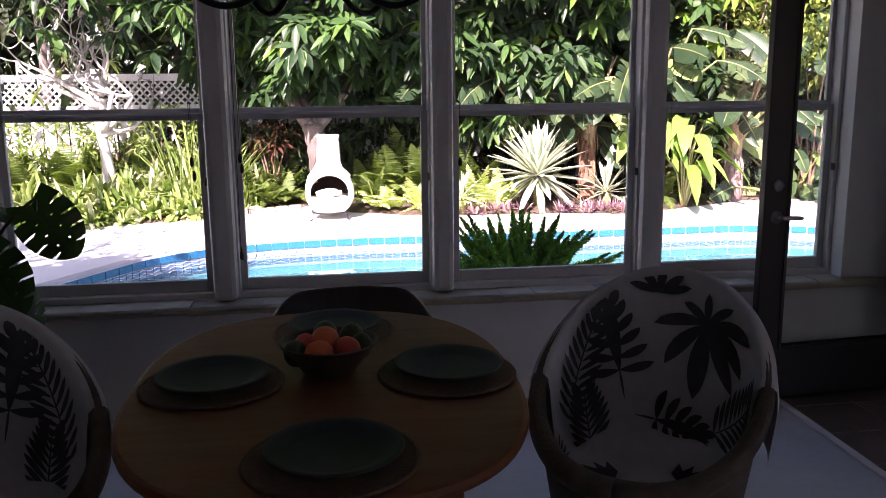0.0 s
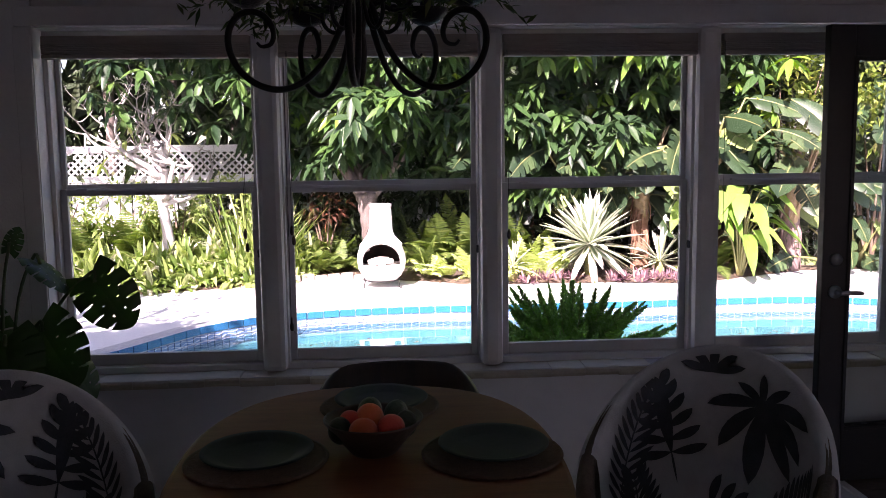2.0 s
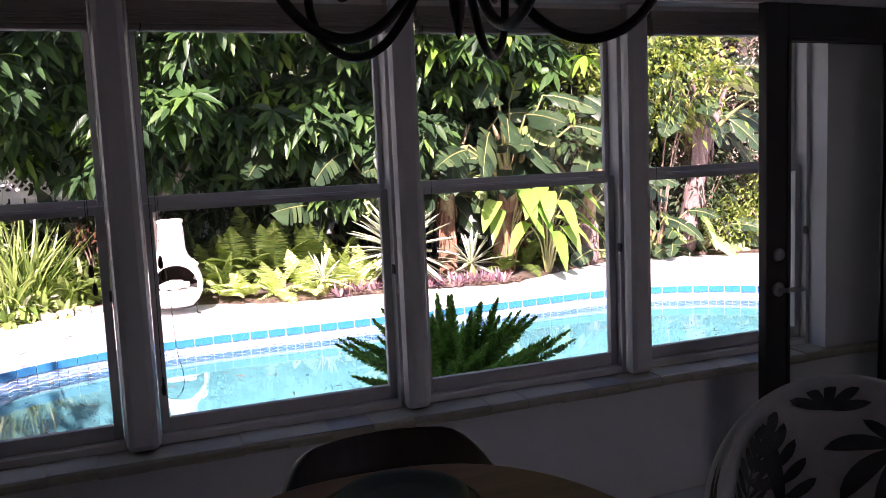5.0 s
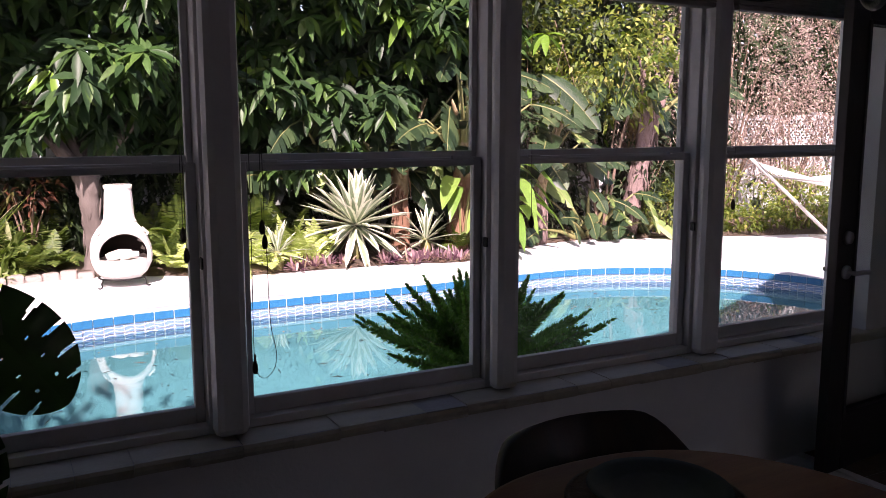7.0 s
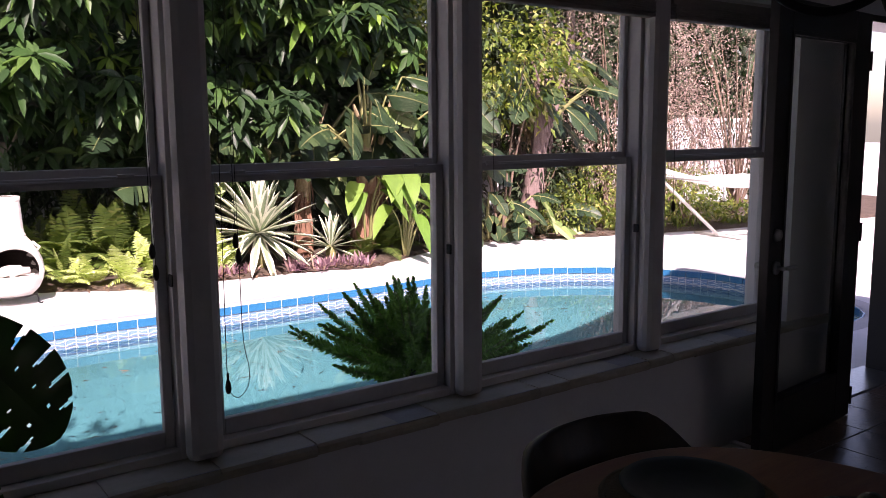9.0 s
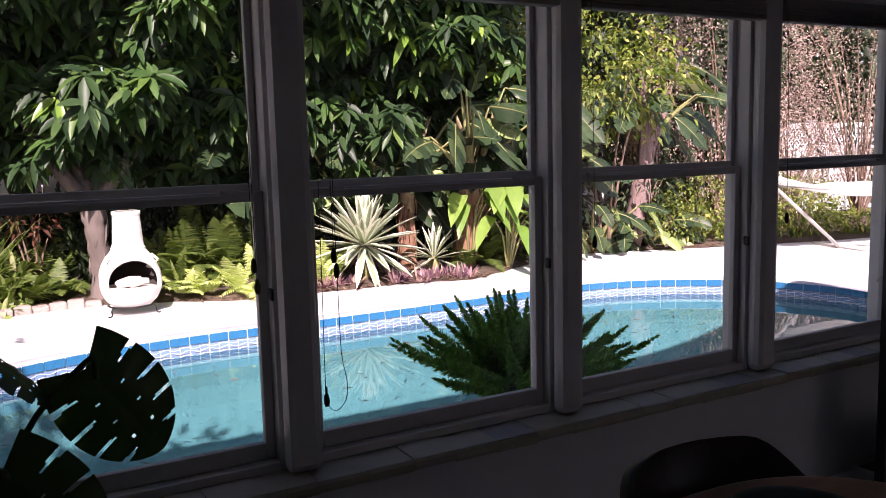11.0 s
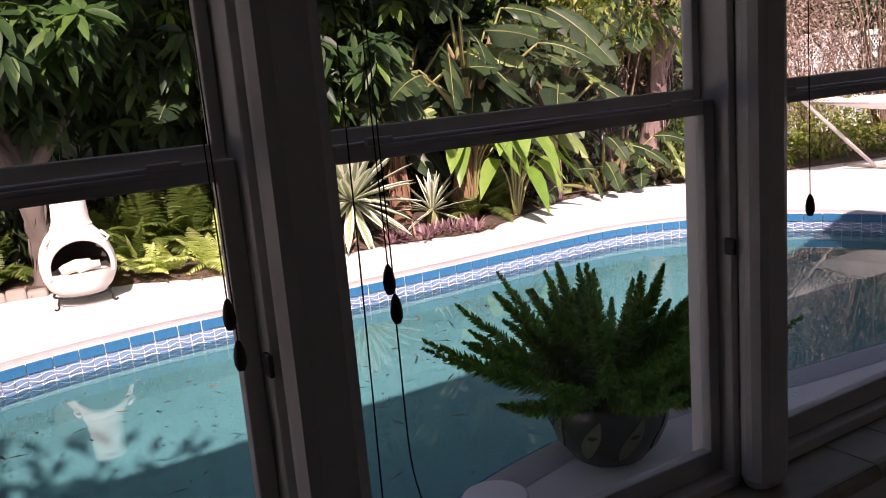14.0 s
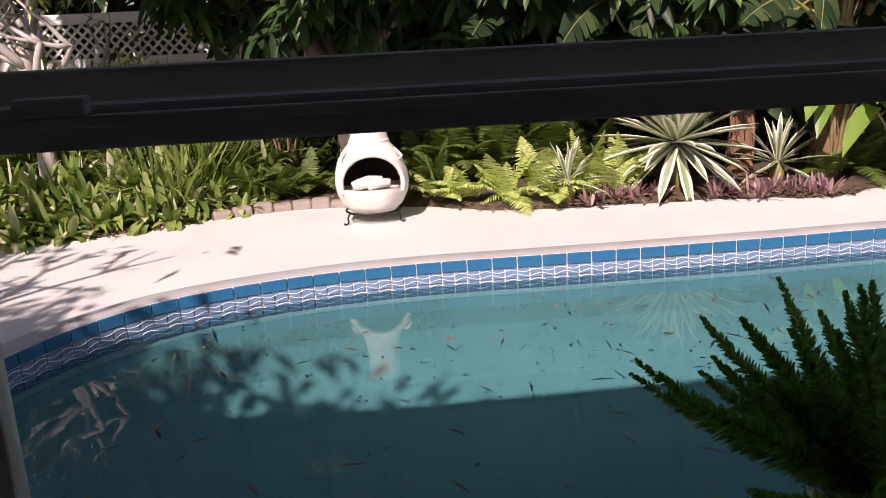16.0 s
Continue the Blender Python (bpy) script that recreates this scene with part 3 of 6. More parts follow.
fruit("orange", BX - 0.024, BY - 0.058, TZ + 0.080, 0.036, M_ORANGE, "ripe orange in the bowl")
fruit("orange", BX - 0.008, BY - 0.004, TZ + 0.100, 0.035, M_ORANGE, "ripe orange in the bowl")
fruit("peach", BX + 0.044, BY - 0.044, TZ + 0.085, 0.034, M_PEACH, "red-orange peach in the bowl")
fruit("peach", BX - 0.056, BY - 0.010, TZ + 0.092, 0.029, M_PEACH, "red-orange peach in the bowl")
fruit("avocado", BX - 0.080, BY - 0.030, TZ + 0.076, 0.031, M_AVOCADO, "dark green avocado in the bowl", 1.2)
fruit("avocado", BX + 0.056, BY + 0.035, TZ + 0.092, 0.031, M_AVOCADO, "dark green avocado in the bowl", 1.2)
fruit("avocado", BX - 0.010, BY + 0.062, TZ + 0.092, 0.032, M_AVOCADO, "dark green avocado in the bowl", 1.2)
fruit("avocado", BX + 0.080, BY - 0.01, TZ + 0.082, 0.028, M_AVOCADO, "dark green avocado in the bowl", 1.2)


def captain_chair():
    """A low wrap-round back on spindles; the chair looks along -y."""
    c = thing("captains_chair", "dark-stained wooden chair with a low curved back", "chair", pose(-0.125, 2.55, FLOOR_Z + 0.002, 0, 0, 0))
    N = 40
    g = Geo()
    for k in range(N + 1):
        u = -1 + 2 * k / N
        a = math.radians(90 - u * 112)
        flat = 0.5 + 0.5 * math.cos(max(0.0, min(1, (abs(u) - 0.30) / 0.42)) * math.pi)
        lo, hi = 0.620 + 0.045 * flat, 0.662 + 0.125 * flat
        r0, r1 = 0.248 - 0.012 * flat, 0.285 + 0.014 * flat
        ca, sa = math.cos(a), math.sin(a)
        r0b, r1b = r0 - 0.018, r1 - 0.018
        for r, z in ((r0b, lo), (r1b, lo), (r1b + 0.004, lo + 0.01), (r1 + 0.002, hi - 0.012), ((r0 + r1) / 2 + 0.008, hi), (r1 - 0.030, hi - 0.008), (r0b + 0.006, lo + 0.02)):
            g.v.append((r * ca * 1.04, r * sa * 0.88, z))
    for k in range(N):
        for i in range(7):
            j = (i + 1) % 7
            g.f.append((k * 7 + i, k * 7 + j, (k + 1) * 7 + j, (k + 1) * 7 + i))
    g.f += [tuple(range(7)), tuple(N * 7 + i for i in range(7))[::-1]]
    part("backrest", g, M_DARKWOOD, c, "curved dark wooden crest and arm rail", smooth=True)
    for u in (-0.92, -0.62, -0.36, -0.12, 0.12, 0.36, 0.62, 0.92):
        a = math.radians(90 - u * 112)
        x, y = 0.25 * math.cos(a) * 1.03, 0.25 * math.sin(a) * 0.86
        part("spindle", Geo().tube([(x * 0.86, y * 0.86, 0.438), (x * 0.93, y * 0.93, 0.52), (x, y, 0.640 if abs(u) < 0.5 else 0.622)], [0.009, 0.013, 0.008], 10), M_DARKWOOD, c, smooth=True)
    part("seat", Geo().lathe([(0.0, 0.412), (0.20, 0.412), (0.232, 0.422), (0.236, 0.435), (0.225, 0.445), (0.15, 0.438), (0.0, 0.432)], 40, 0, -0.01), M_DARKWOOD, c, smooth=True)
    for sx in (-1, 1):
        for sy in (-1, 1):
            part("leg", Geo().tube([(sx * 0.14, sy * 0.14, 0.415), (sx * 0.18, sy * 0.18, 0.2), (sx * 0.205, sy * 0.205, 0.0)], [0.014, 0.018, 0.012], 12), M_DARKWOOD, c, smooth=True)
        part("stretcher", Geo().tube([(sx * 0.182, -0.182, 0.19), (sx * 0.182, 0.182, 0.19)], 0.009, 10), M_DARKWOOD, c, smooth=True)
    return c


captain_chair()

# rattan bucket chairs: the rim slopes from a high back round to a low front
TUB_R = 0.252


def tub_top(u):
    fl = 0.5 + 0.5 * math.cos(math.pi * min(1.0, abs(u)))
    return 0.555 + 0.455 * fl ** 1.30


def tub_point(u, h, off=0.0):
    """u: -1..1 all the way round from the front, 0 at the back; h: 0 at the seat .. 1 at the rim; the chair looks along -y."""
    a = math.radians(90 - u * 180)
    fl = 0.5 + 0.5 * math.cos(math.pi * min(1.0, abs(u)))
    z = 0.36 + (tub_top(u) - 0.36) * h
    r = TUB_R - 0.035 * (1 - h) + off + 0.035 * h * fl
    return Vector((r * math.cos(a) * 1.04, r * math.sin(a) * 0.98, z))


def print_point(s, z):
    """A point on the throw's inner face, s metres round from the middle of the back and z metres up."""
    u = max(-0.52, min(0.46, s / (math.pi * TUB_R)))
    h = max(0.04, min(0.985, (z - 0.36) / (tub_top(u) - 0.36)))
    return tub_point(u, h, -0.017 - 0.006 * h ** 4)


def print_blade(s0, z0, ang, length, width, curl=0.0, n=7):
    """One dark leaf blade laid on the throw."""
    vs, s, z = [], s0, z0
    for i in range(n + 1):
        f = i / n
        a = ang + curl * f
        w = width * (0.06 + 0.94 * math.sin(math.pi * min(1.0, f ** 1.15)) ** 0.75) * (1.0 if f < 1 else 0)
        for sgn in (-1, 1):
            vs.append(print_point(s - sgn * w * 0.5 * math.sin(a), z + sgn * w * 0.5 * math.cos(a)))
        s, z = s + length / n * math.cos(a), z + length / n * math.sin(a)
    return vs, [(2 * i, 2 * i + 1, 2 * i + 3, 2 * i + 2) for i in range(n)]


def print_frond(s, z, deg, length, k, blade, width, curl=0.0):
    """A fern leaf: blades on both sides of a rib."""
    a = math.radians(deg)
    out = [(s, z, a, length, 0.006, curl)]
    for i in range(k):
        f = 0.10 + 0.88 * i / k
        b = a + curl * f * 0.5
        q = s + length * f * math.cos(b), z + length * f * math.sin(b)
        for sg in (-1, 1):
            out.append((q[0], q[1], a + curl * f + sg * math.radians(62 - 26 * f), blade * (1.05 - 0.75 * abs(f - 0.35)), width, -sg * 0.25))
    return out


def print_split_leaf(s, z, deg, length, width):
    """A split leaf: a solid middle with broad fingers."""
    a = math.radians(deg)
    out = [(s - 0.35 * length * math.cos(a), z - 0.35 * length * math.sin(a), a, length * 0.4, 0.007, 0.0), (s, z, a, length, width * 0.24, 0.0)]
    for i in range(6):
        f = 0.02 + 0.15 * i
        for sg in (-1, 1):
            out.append((s + length * f * math.cos(a), z + length * f * math.sin(a), a + sg * math.radians(95 - 11 * i), width * (0.58 - 0.035 * i), width * 0.155, -sg * 0.5))
    return out


def tub_chair(m, flip):
    c = thing("tub_chair", "round rattan tub chair draped with a throw", "chair", m, "tub chairs")
    NU, NH = 56, 9
    g = Geo()
    for k in range(NU + 1):
        u = -1 + 2 * k / NU
        for j in range(NH + 1):
            g.v.append(tub_point(u, j / NH, 0.012))
    n1 = NH + 1
    for k in range(NU):
        for j in range(NH):
            g.f.append((k * n1 + j, (k + 1) * n1 + j, (k + 1) * n1 + j + 1, k * n1 + j + 1))
    part("wicker_shell", g, M_RATTAN, c, "woven rattan shell", smooth=True)
    part("rim", Geo().tube([tub_point(-1 + 2 * k / 64, 1.0, 0.010) for k in range(65)], [0.034 - 0.027 * (0.5 + 0.5 * math.cos(math.pi * (-1 + 2 * k / 64))) for k in range(65)], 12), M_RATTAN, c, "broad bound rattan rim", smooth=True)
    part("seat_frame", Geo().lathe([(0.0, 0.32), (0.22, 0.32), (0.235, 0.33), (0.235, 0.36), (0.22, 0.37), (0.0, 0.37)], 36), M_RATTAN, c, smooth=True)
    part("cushion", Geo().lathe([(0.0, 0.372), (0.20, 0.372), (0.232, 0.39), (0.236, 0.425), (0.21, 0.448), (0.12, 0.456), (0.0, 0.458)], 36, 0, -0.01), M_PALECUSHION, c, "pale seat cushion", smooth=True)
    for sx in (-1, 1):
        for sy in (-1, 1):
            part("leg", Geo().tube([(sx * 0.17, sy * 0.17, 0.34), (sx * 0.21, sy * 0.21, 0.0)], [0.020, 0.016], 10), M_RATTAN, c, smooth=True)
    # throw: over the seat, up the inside of the back, over the rim and down behind
    t = thing("throw_blanket", "white cotton throw printed with dark tropical leaves", "throw", m, "printed throws")
    g = Geo()
    U = [-0.53 * flip + 1.00 * flip * k / 52 for k in range(53)]
    for u in U:
        wob = 0.004 * math.sin(14 * u + flip) + 0.003 * math.sin(33 * u)
        a = math.radians(90 - u * 180)
        col = [Vector((q * math.cos(a), q * math.sin(a) - 0.01, 0.4625)) for q in (0.02, 0.12, 0.20)]
        col += [tub_point(u, h, -0.010 - 0.008 * h ** 4 + wob * (1 - h)) for h in (0.30, 0.42, 0.55, 0.68, 0.8, 0.92)]
        top = tub_point(u, 1.0, 0.010)
        rad = Vector((math.cos(a), math.sin(a), 0))
        rr = 0.0105 + 0.030 * (0.5 - 0.5 * math.cos(math.pi * u))
        col += [top + rad * (rr * math.cos(q)) + Vector((0, 0, rr * math.sin(q))) for q in [math.radians(d) for d in (190, 155, 120, 90, 60, 25, -10)]]
        col += [tub_point(u, h, 0.034 + 0.012 * (1 - h) + 1.5 * wob) for h in (0.88, 0.74, 0.6, 0.48 + 0.08 * math.sin(7 * u))]
        g.v += col
    nc = 20
    for k in range(len(U) - 1):
        for j in range(nc - 1):
            g.f.append((k * nc + j, (k + 1) * nc + j, (k + 1) * nc + j + 1, k * nc + j + 1))
    part("cloth", g, M_CLOTH, t, "white cotton cloth", smooth=True)

    def motif(blades):
        q = Geo()
        for s_, z_, an, ln, w, cu in blades:
            q.add(*print_blade(flip * s_, z_, an if flip > 0 else math.pi - an, ln, w, cu * flip))
        part("leaf_print", q, M_PRINT, t, "dark grey printed leaf", smooth=True)

    # umbrella leaf, split leaf, fern fronds
    motif([(0.10, 0.87, math.radians(d), ln, w, cu) for d, ln, w, cu in ((-98, 0.23, 0.062, 0.1), (-62, 0.21, 0.052, 0.2), (-28, 0.19, 0.048, -0.5), (8, 0.17, 0.046, -0.6), (48, 0.10, 0.028, -0.4),
                                                                         (92, 0.09, 0.024, 0.0), (132, 0.09, 0.026, 0.4), (172, 0.15, 0.038, 0.6), (-142, 0.18, 0.044, 0.5))])
    motif(print_split_leaf(-0.14, 0.70, 100, 0.25, 0.18))
    motif(print_frond(-0.34, 0.54, 72, 0.40, 12, 0.10, 0.016, -0.2))
    motif(print_frond(0.14, 0.55, 30, 0.32, 11, 0.105, 0.017, 0.5))
    motif(print_frond(-0.24, 0.44, 96, 0.22, 9, 0.11, 0.018))
    motif(print_split_leaf(-0.03, 0.56, -8, 0.19, 0.17))
    motif(print_frond(0.35, 0.60, 78, 0.20, 8, 0.07, 0.017, 0.3))
    motif([(-0.035, 0.945, math.radians(d), 0.085, 0.024, 0.0) for d in (15, 45, 85, 125, 160)])
    motif([(0.02, 0.44, math.radians(d), 0.08, 0.022, 0.0) for d in (20, 55, 90, 125, 160)])
    motif(print_split_leaf(0.27, 0.46, 60, 0.12, 0.10))
    motif(print_split_leaf(-0.40, 0.46, 110, 0.13, 0.10))
    # printed leaves on the seat
    for sx, sy, d0 in ((-0.07, -0.02, 200), (0.08, 0.04, 20), (0.02, -0.10, 290)):
        q = Geo()
        for j in range(9):
            an, ln = math.radians(d0 - 80 + 20 * j), 0.14 - 0.008 * abs(j - 4)
            ca, sa = math.cos(an), math.sin(an)
            q.add([(sx + f * ln * ca - w * sa, sy + f * ln * sa + w * ca, 0.4650) for f, w in ((0, 0), (0.4, 0.018), (1, 0), (0.4, -0.018))], [(0, 3, 2, 1)])
        part("leaf_print", q, M_PRINT, t, "dark grey printed leaf")
    return c


tub_chair(pose(0.605, 1.98, FLOOR_Z, 0, 0, -36) @ Matrix.Diagonal((0.98, 0.98, 0.93, 1)), 1)
tub_chair(pose(-1.005, 1.93, FLOOR_Z, 0, 0, 32) @ Matrix.Diagonal((0.98, 0.98, 0.93, 1)), -1)


# ---- chandelier ----
CX, CY, CS = -0.198, 1.98, 1.09
M_GREEN_DARK = leaf_mat("silk_leaf", (0.025, 0.05, 0.012), (0.06, 0.09, 0.02), (0.10, 0.11, 0.035), rough=0.6, through_light=0.15)


def chandelier():
    c = thing("chandelier", "black wrought-iron scroll chandelier with leafy dishes", "chandelier", pose(CX, CY, 1.61 * (1 - CS)) @ Matrix.Scale(CS, 4))
    top = (CEIL_Z - 1.61 * (1 - CS)) / CS
    part("stem", Geo().tube([(0, 0, top - 0.02), (0, 0, 2.10)], 0.006, 10).lathe([(0.0, 1.752), (0.004, 1.760), (0.010, 1.79), (0.013, 1.83), (0.010, 1.87), (0.016, 1.91), (0.022, 1.96),
         (0.016, 2.01), (0.024, 2.04), (0.018, 2.08), (0.010, 2.12), (0.0, 2.13)], 20), M_IRON, c, smooth=True)
    part("canopy", Geo().lathe([(0.0, top - 0.035), (0.02, top - 0.034), (0.05, top - 0.015), (0.055, top - 0.001), (0.0, top - 0.001)], 28), M_IRON, c, smooth=True)
    rz = [(0.012, 2.04), (0.018, 1.97), (0.034, 1.895), (0.068, 1.820), (0.115, 1.768), (0.165, 1.748), (0.212, 1.757), (0.248, 1.786), (0.266, 1.826), (0.264, 1.864),
          (0.244, 1.892), (0.215, 1.899), (0.190, 1.886), (0.178, 1.860), (0.184, 1.838), (0.202, 1.832), (0.212, 1.840)]
    packs = []
    for k in range(5):
        a = math.radians(270 + 72 * k - 3)
        ca, sa = math.cos(a), math.sin(a)
        path = smooth_path([(r * ca, r * sa, z) for r, z in rz], 5)
        npt = len(path)
        arm = part("arm", Geo().tube(path, [0.0068 if i < npt * 0.75 else 0.0068 * (1 - 0.65 * (i / npt - 0.75) / 0.25) for i in range(npt)], 8), M_IRON, c, smooth=True)
        dx, dy = 0.226 * ca, 0.226 * sa
        dish = part("dish", Geo().lathe([(0.0, 1.905), (0.012, 1.905), (0.030, 1.912), (0.046, 1.926), (0.0535, 1.940), (0.051, 1.941), (0.043, 1.930), (0.0, 1.920)], 26, dx, dy), M_IRON, c, "shallow black iron dish", smooth=True)
        part("candle", Geo().tube([(dx, dy, 1.92), (dx, dy, 2.02)], 0.011, 12), M_IRON, dish, smooth=True)
        # silk greenery spilling over the dish
        n = 34
        for _ in range(n):
            b, el = rng.uniform(0, 2 * math.pi), rng.uniform(-0.25, 1.15)
            L = rng.uniform(0.06, 0.135)
            d = np.array([math.cos(b) * math.cos(el), math.sin(b) * math.cos(el), math.sin(el)])
            base = np.array([dx + 0.025 * math.cos(b), dy + 0.025 * math.sin(b), 1.938])
            m = 9
            f = np.linspace(0.25, 1.0, m)
            P = base + d * (L * f)[:, None] + np.array([0, 0, -0.25 * L]) * (f ** 2)[:, None]
            sd = rng.normal(size=(m, 3)) * 0.75 + d
            packs.append(leaf_geo(P, sd, rng.normal(size=(m, 3)) * 0.4 + [0, 0, 1.0], rng.uniform(0.026, 0.046, m), rng.uniform(0.008, 0.013, m), 0.1, [(0, 0.2), (0.4, 1.0), (1, 0.0)]))
        # upper scrolls with bulbs
        a2 = a + math.radians(36)
        c2, s2 = math.cos(a2), math.sin(a2)
        up = smooth_path([(r * c2, r * s2, z) for r, z in ((0.014, 1.985), (0.034, 1.937), (0.068, 1.915), (0.102, 1.925), (0.125, 1.958), (0.128, 1.985))], 5)
        part("scroll", Geo().tube(up, 0.005, 8), M_IRON, c, smooth=True)
        lo2 = smooth_path([(r * c2, r * s2, z) for r, z in ((0.014, 1.93), (0.030, 1.885), (0.055, 1.868), (0.078, 1.88), (0.086, 1.905), (0.074, 1.922), (0.060, 1.912))], 5)
        part("scroll", Geo().tube(lo2, 0.0045, 8), M_IRON, c, smooth=True)
        bx, by = 0.128 * c2, 0.128 * s2
        cup = part("bulb_cup", Geo().lathe([(0.0, 1.985), (0.010, 1.986), (0.019, 1.996), (0.021, 2.000), (0.0115, 2.001), (0.0105, 2.026), (0.0, 2.027)], 18, bx, by), M_IRON, c, smooth=True)
        bulb = part("bulb", Geo().lathe([(0.008, 2.027), (0.012, 2.036), (0.0155, 2.050), (0.0145, 2.066), (0.009, 2.086), (0.004, 2.104), (0.0, 2.110)], 18, bx, by), M_BULB, c, "clear candle bulb", smooth=True)
        fl = Geo()
        for q in range(4):
            qa = q * math.pi / 2
            fl.tube([(bx + 0.002 * math.cos(qa), by + 0.002 * math.sin(qa), 2.036), (bx + 0.006 * math.cos(qa), by + 0.006 * math.sin(qa), 2.06), (bx + 0.002 * math.cos(qa), by + 0.002 * math.sin(qa), 2.082)], 0.0012, 5)
        part("filament", fl, M_FILAMENT, bulb, "copper-coloured filament")
    np_part("silk_leaves", packs, M_GREEN_DARK, c, "dark green artificial leaves", smooth=False)


chandelier()

# ---- monstera by the window ----
M_MONST = leaf_mat("monstera_leaf", (0.018, 0.055, 0.012), (0.035, 0.085, 0.018), rough=0.35, through_light=0.12)
M_STEM = mat("monstera_stem", (0.03, 0.06, 0.015), (0.06, 0.09, 0.03), 0.5, 20.0)
M_POT_IN = mat("grey_pot", (0.10, 0.10, 0.10), (0.18, 0.18, 0.17), 0.6, 9.0, bump=0.2)


def monstera_blade(size, droop=0.25, lobes=5):
    """A heart leaf along +y, upper side +z, cut by narrow slots from the edge."""
    g = Geo()
    NS, NF = 72, 12

    def edge(s):
        return 0.50 * math.sin(math.pi * (0.16 + 0.84 * s)) ** 0.62 * (1 - 0.12 * s)

    for sg in (-1, 1):
        o = len(g.v)
        for i in range(NS + 1):
            s = i / NS
            for j in range(NF + 1):
                f = j / NF
                x = edge(s) * f
                y = s - 0.20 * f * (1 - s) ** 2 + 0.10 * f * f * (1 - s) * s * 2
                g.v.append((sg * x * size, y * size, (-droop * y * y - 0.55 * x * x + 0.10 * x) * size + 0.008 * size * math.sin(s * lobes * 2 * math.pi) * f))
        for i in range(NS):
            ph = ((i + 0.5) / NS * lobes + 0.5) % 1.0
            for j in range(NF):
                f = (j + 0.5) / NF
                cut = abs(ph - 0.5) < 0.04 + 0.09 * (f - 0.45) and f > 0.46 + 0.10 * math.sin(int((i + 0.5) / NS * lobes + 0.0) * 2.3) and 0.06 < i / NS < 0.9
                hole = abs(ph - 0.02) < 0.07 and 0.22 < f < 0.36 and 0.2 < i / NS < 0.75
                if not (cut or hole):
                    q = (o + i * (NF + 1) + j, o + i * (NF + 1) + j + 1, o + (i + 1) * (NF + 1) + j + 1, o + (i + 1) * (NF + 1) + j)
                    g.f.append(q if sg > 0 else q[::-1])
    return g


def monstera():
    P0 = Vector((-1.62, 3.22, FLOOR_Z))
    m = thing("monstera_plant", "dark green monstera plant in a pot by the window", "plant", pose(*P0))
    part("pot", Geo().lathe([(0.0, 0.0), (0.13, 0.0), (0.16, 0.25), (0.175, 0.27), (0.175, 0.30), (0.16, 0.30), (0.15, 0.26), (0.0, 0.26)], 32), M_POT_IN, m, "grey flower pot", smooth=True)
    # leaf base, tip, size, roll
    leaves = [((-1.27, 3.27, 1.17), (-1.12, 3.23, 0.98), 0.24, 12), ((-1.46, 3.24, 1.24), (-1.30, 3.20, 1.14), 0.17, -40), ((-1.60, 3.36, 1.26), (-1.57, 3.36, 1.36), 0.10, 40),
              ((-1.44, 3.20, 1.00), (-1.33, 3.12, 0.84), 0.26, 10), ((-1.50, 3.05, 0.98), (-1.42, 2.86, 0.82), 0.27, 0), ((-1.68, 3.05, 1.00), (-1.74, 2.84, 0.86), 0.30, 20),
              ((-1.75, 3.20, 1.18), (-1.80, 3.12, 1.34), 0.24, -20), ((-1.88, 3.1, 0.98), (-2.05, 2.95, 0.85), 0.3, 0), ((-1.44, 3.36, 0.84), (-1.27, 3.38, 0.66), 0.22, -10),
              ((-1.60, 3.28, 0.88), (-1.46, 3.10, 0.66), 0.26, 0), ((-1.70, 3.30, 1.02), (-1.62, 3.2, 0.88), 0.22, -15)]
    for i, (b, t, sz, roll) in enumerate(leaves):
        b, t = Vector(b) - P0, Vector(t) - P0
        d = (t - b).normalized()
        up = Vector((-0.38, -0.36, 0.85))
        x = d.cross(up).normalized()
        z = x.cross(d)
        rot = Matrix((x, d, z)).transposed().to_4x4() @ Matrix.Rotation(radians(roll), 4, "Y")
        lf = part("leaf", monstera_blade(sz), M_MONST, m, "split glossy leaf", smooth=True)
        lf.matrix_local = Matrix.Translation(b) @ rot
        mid = Vector((b.x * 0.55, b.y * 0.55, 0.30 + (b.z - 0.30) * 0.75))
        part("stem", Geo().tube(smooth_path([(random.uniform(-0.04, 0.04), random.uniform(-0.04, 0.04), 0.26), mid, b + Vector((0, 0, 0.012)), b + d * 0.03], 6), 0.0065, 8), M_STEM, m, smooth=True)


monstera()

# ---- outdoors ----
M_DECK = mat("deck_concrete", (0.58, 0.575, 0.58), (0.69, 0.685, 0.69), 0.85, 1.2, bump=0.25, bump_scale=60)
M_SOIL = mat("mulch_soil", (0.045, 0.030, 0.022), (0.12, 0.085, 0.06), 0.95, 9.0, bump=0.9, bump_scale=40)
M_PLASTER = mat("pool_plaster", (0.40, 0.455, 0.43), (0.52, 0.57, 0.545), 0.7, 1.0, bump=0.1)
M_BLUE = mat("blue_pool_tile", (0.012, 0.11, 0.26), (0.02, 0.19, 0.36), 0.18, 7.0, spec=0.6)
M_WTILE = mat("pale_pool_tile", (0.10, 0.21, 0.38), (0.19, 0.31, 0.48), 0.2, 7.0, spec=0.6)
M_WAVE = mat("tile_wave_line", (0.70, 0.71, 0.73), (0.80, 0.80, 0.81), 0.3, 10.0)
M_PGROUT = mat("white_grout", (0.68, 0.68, 0.68), (0.80, 0.80, 0.80), 0.85, 15.0, bump=0.2)
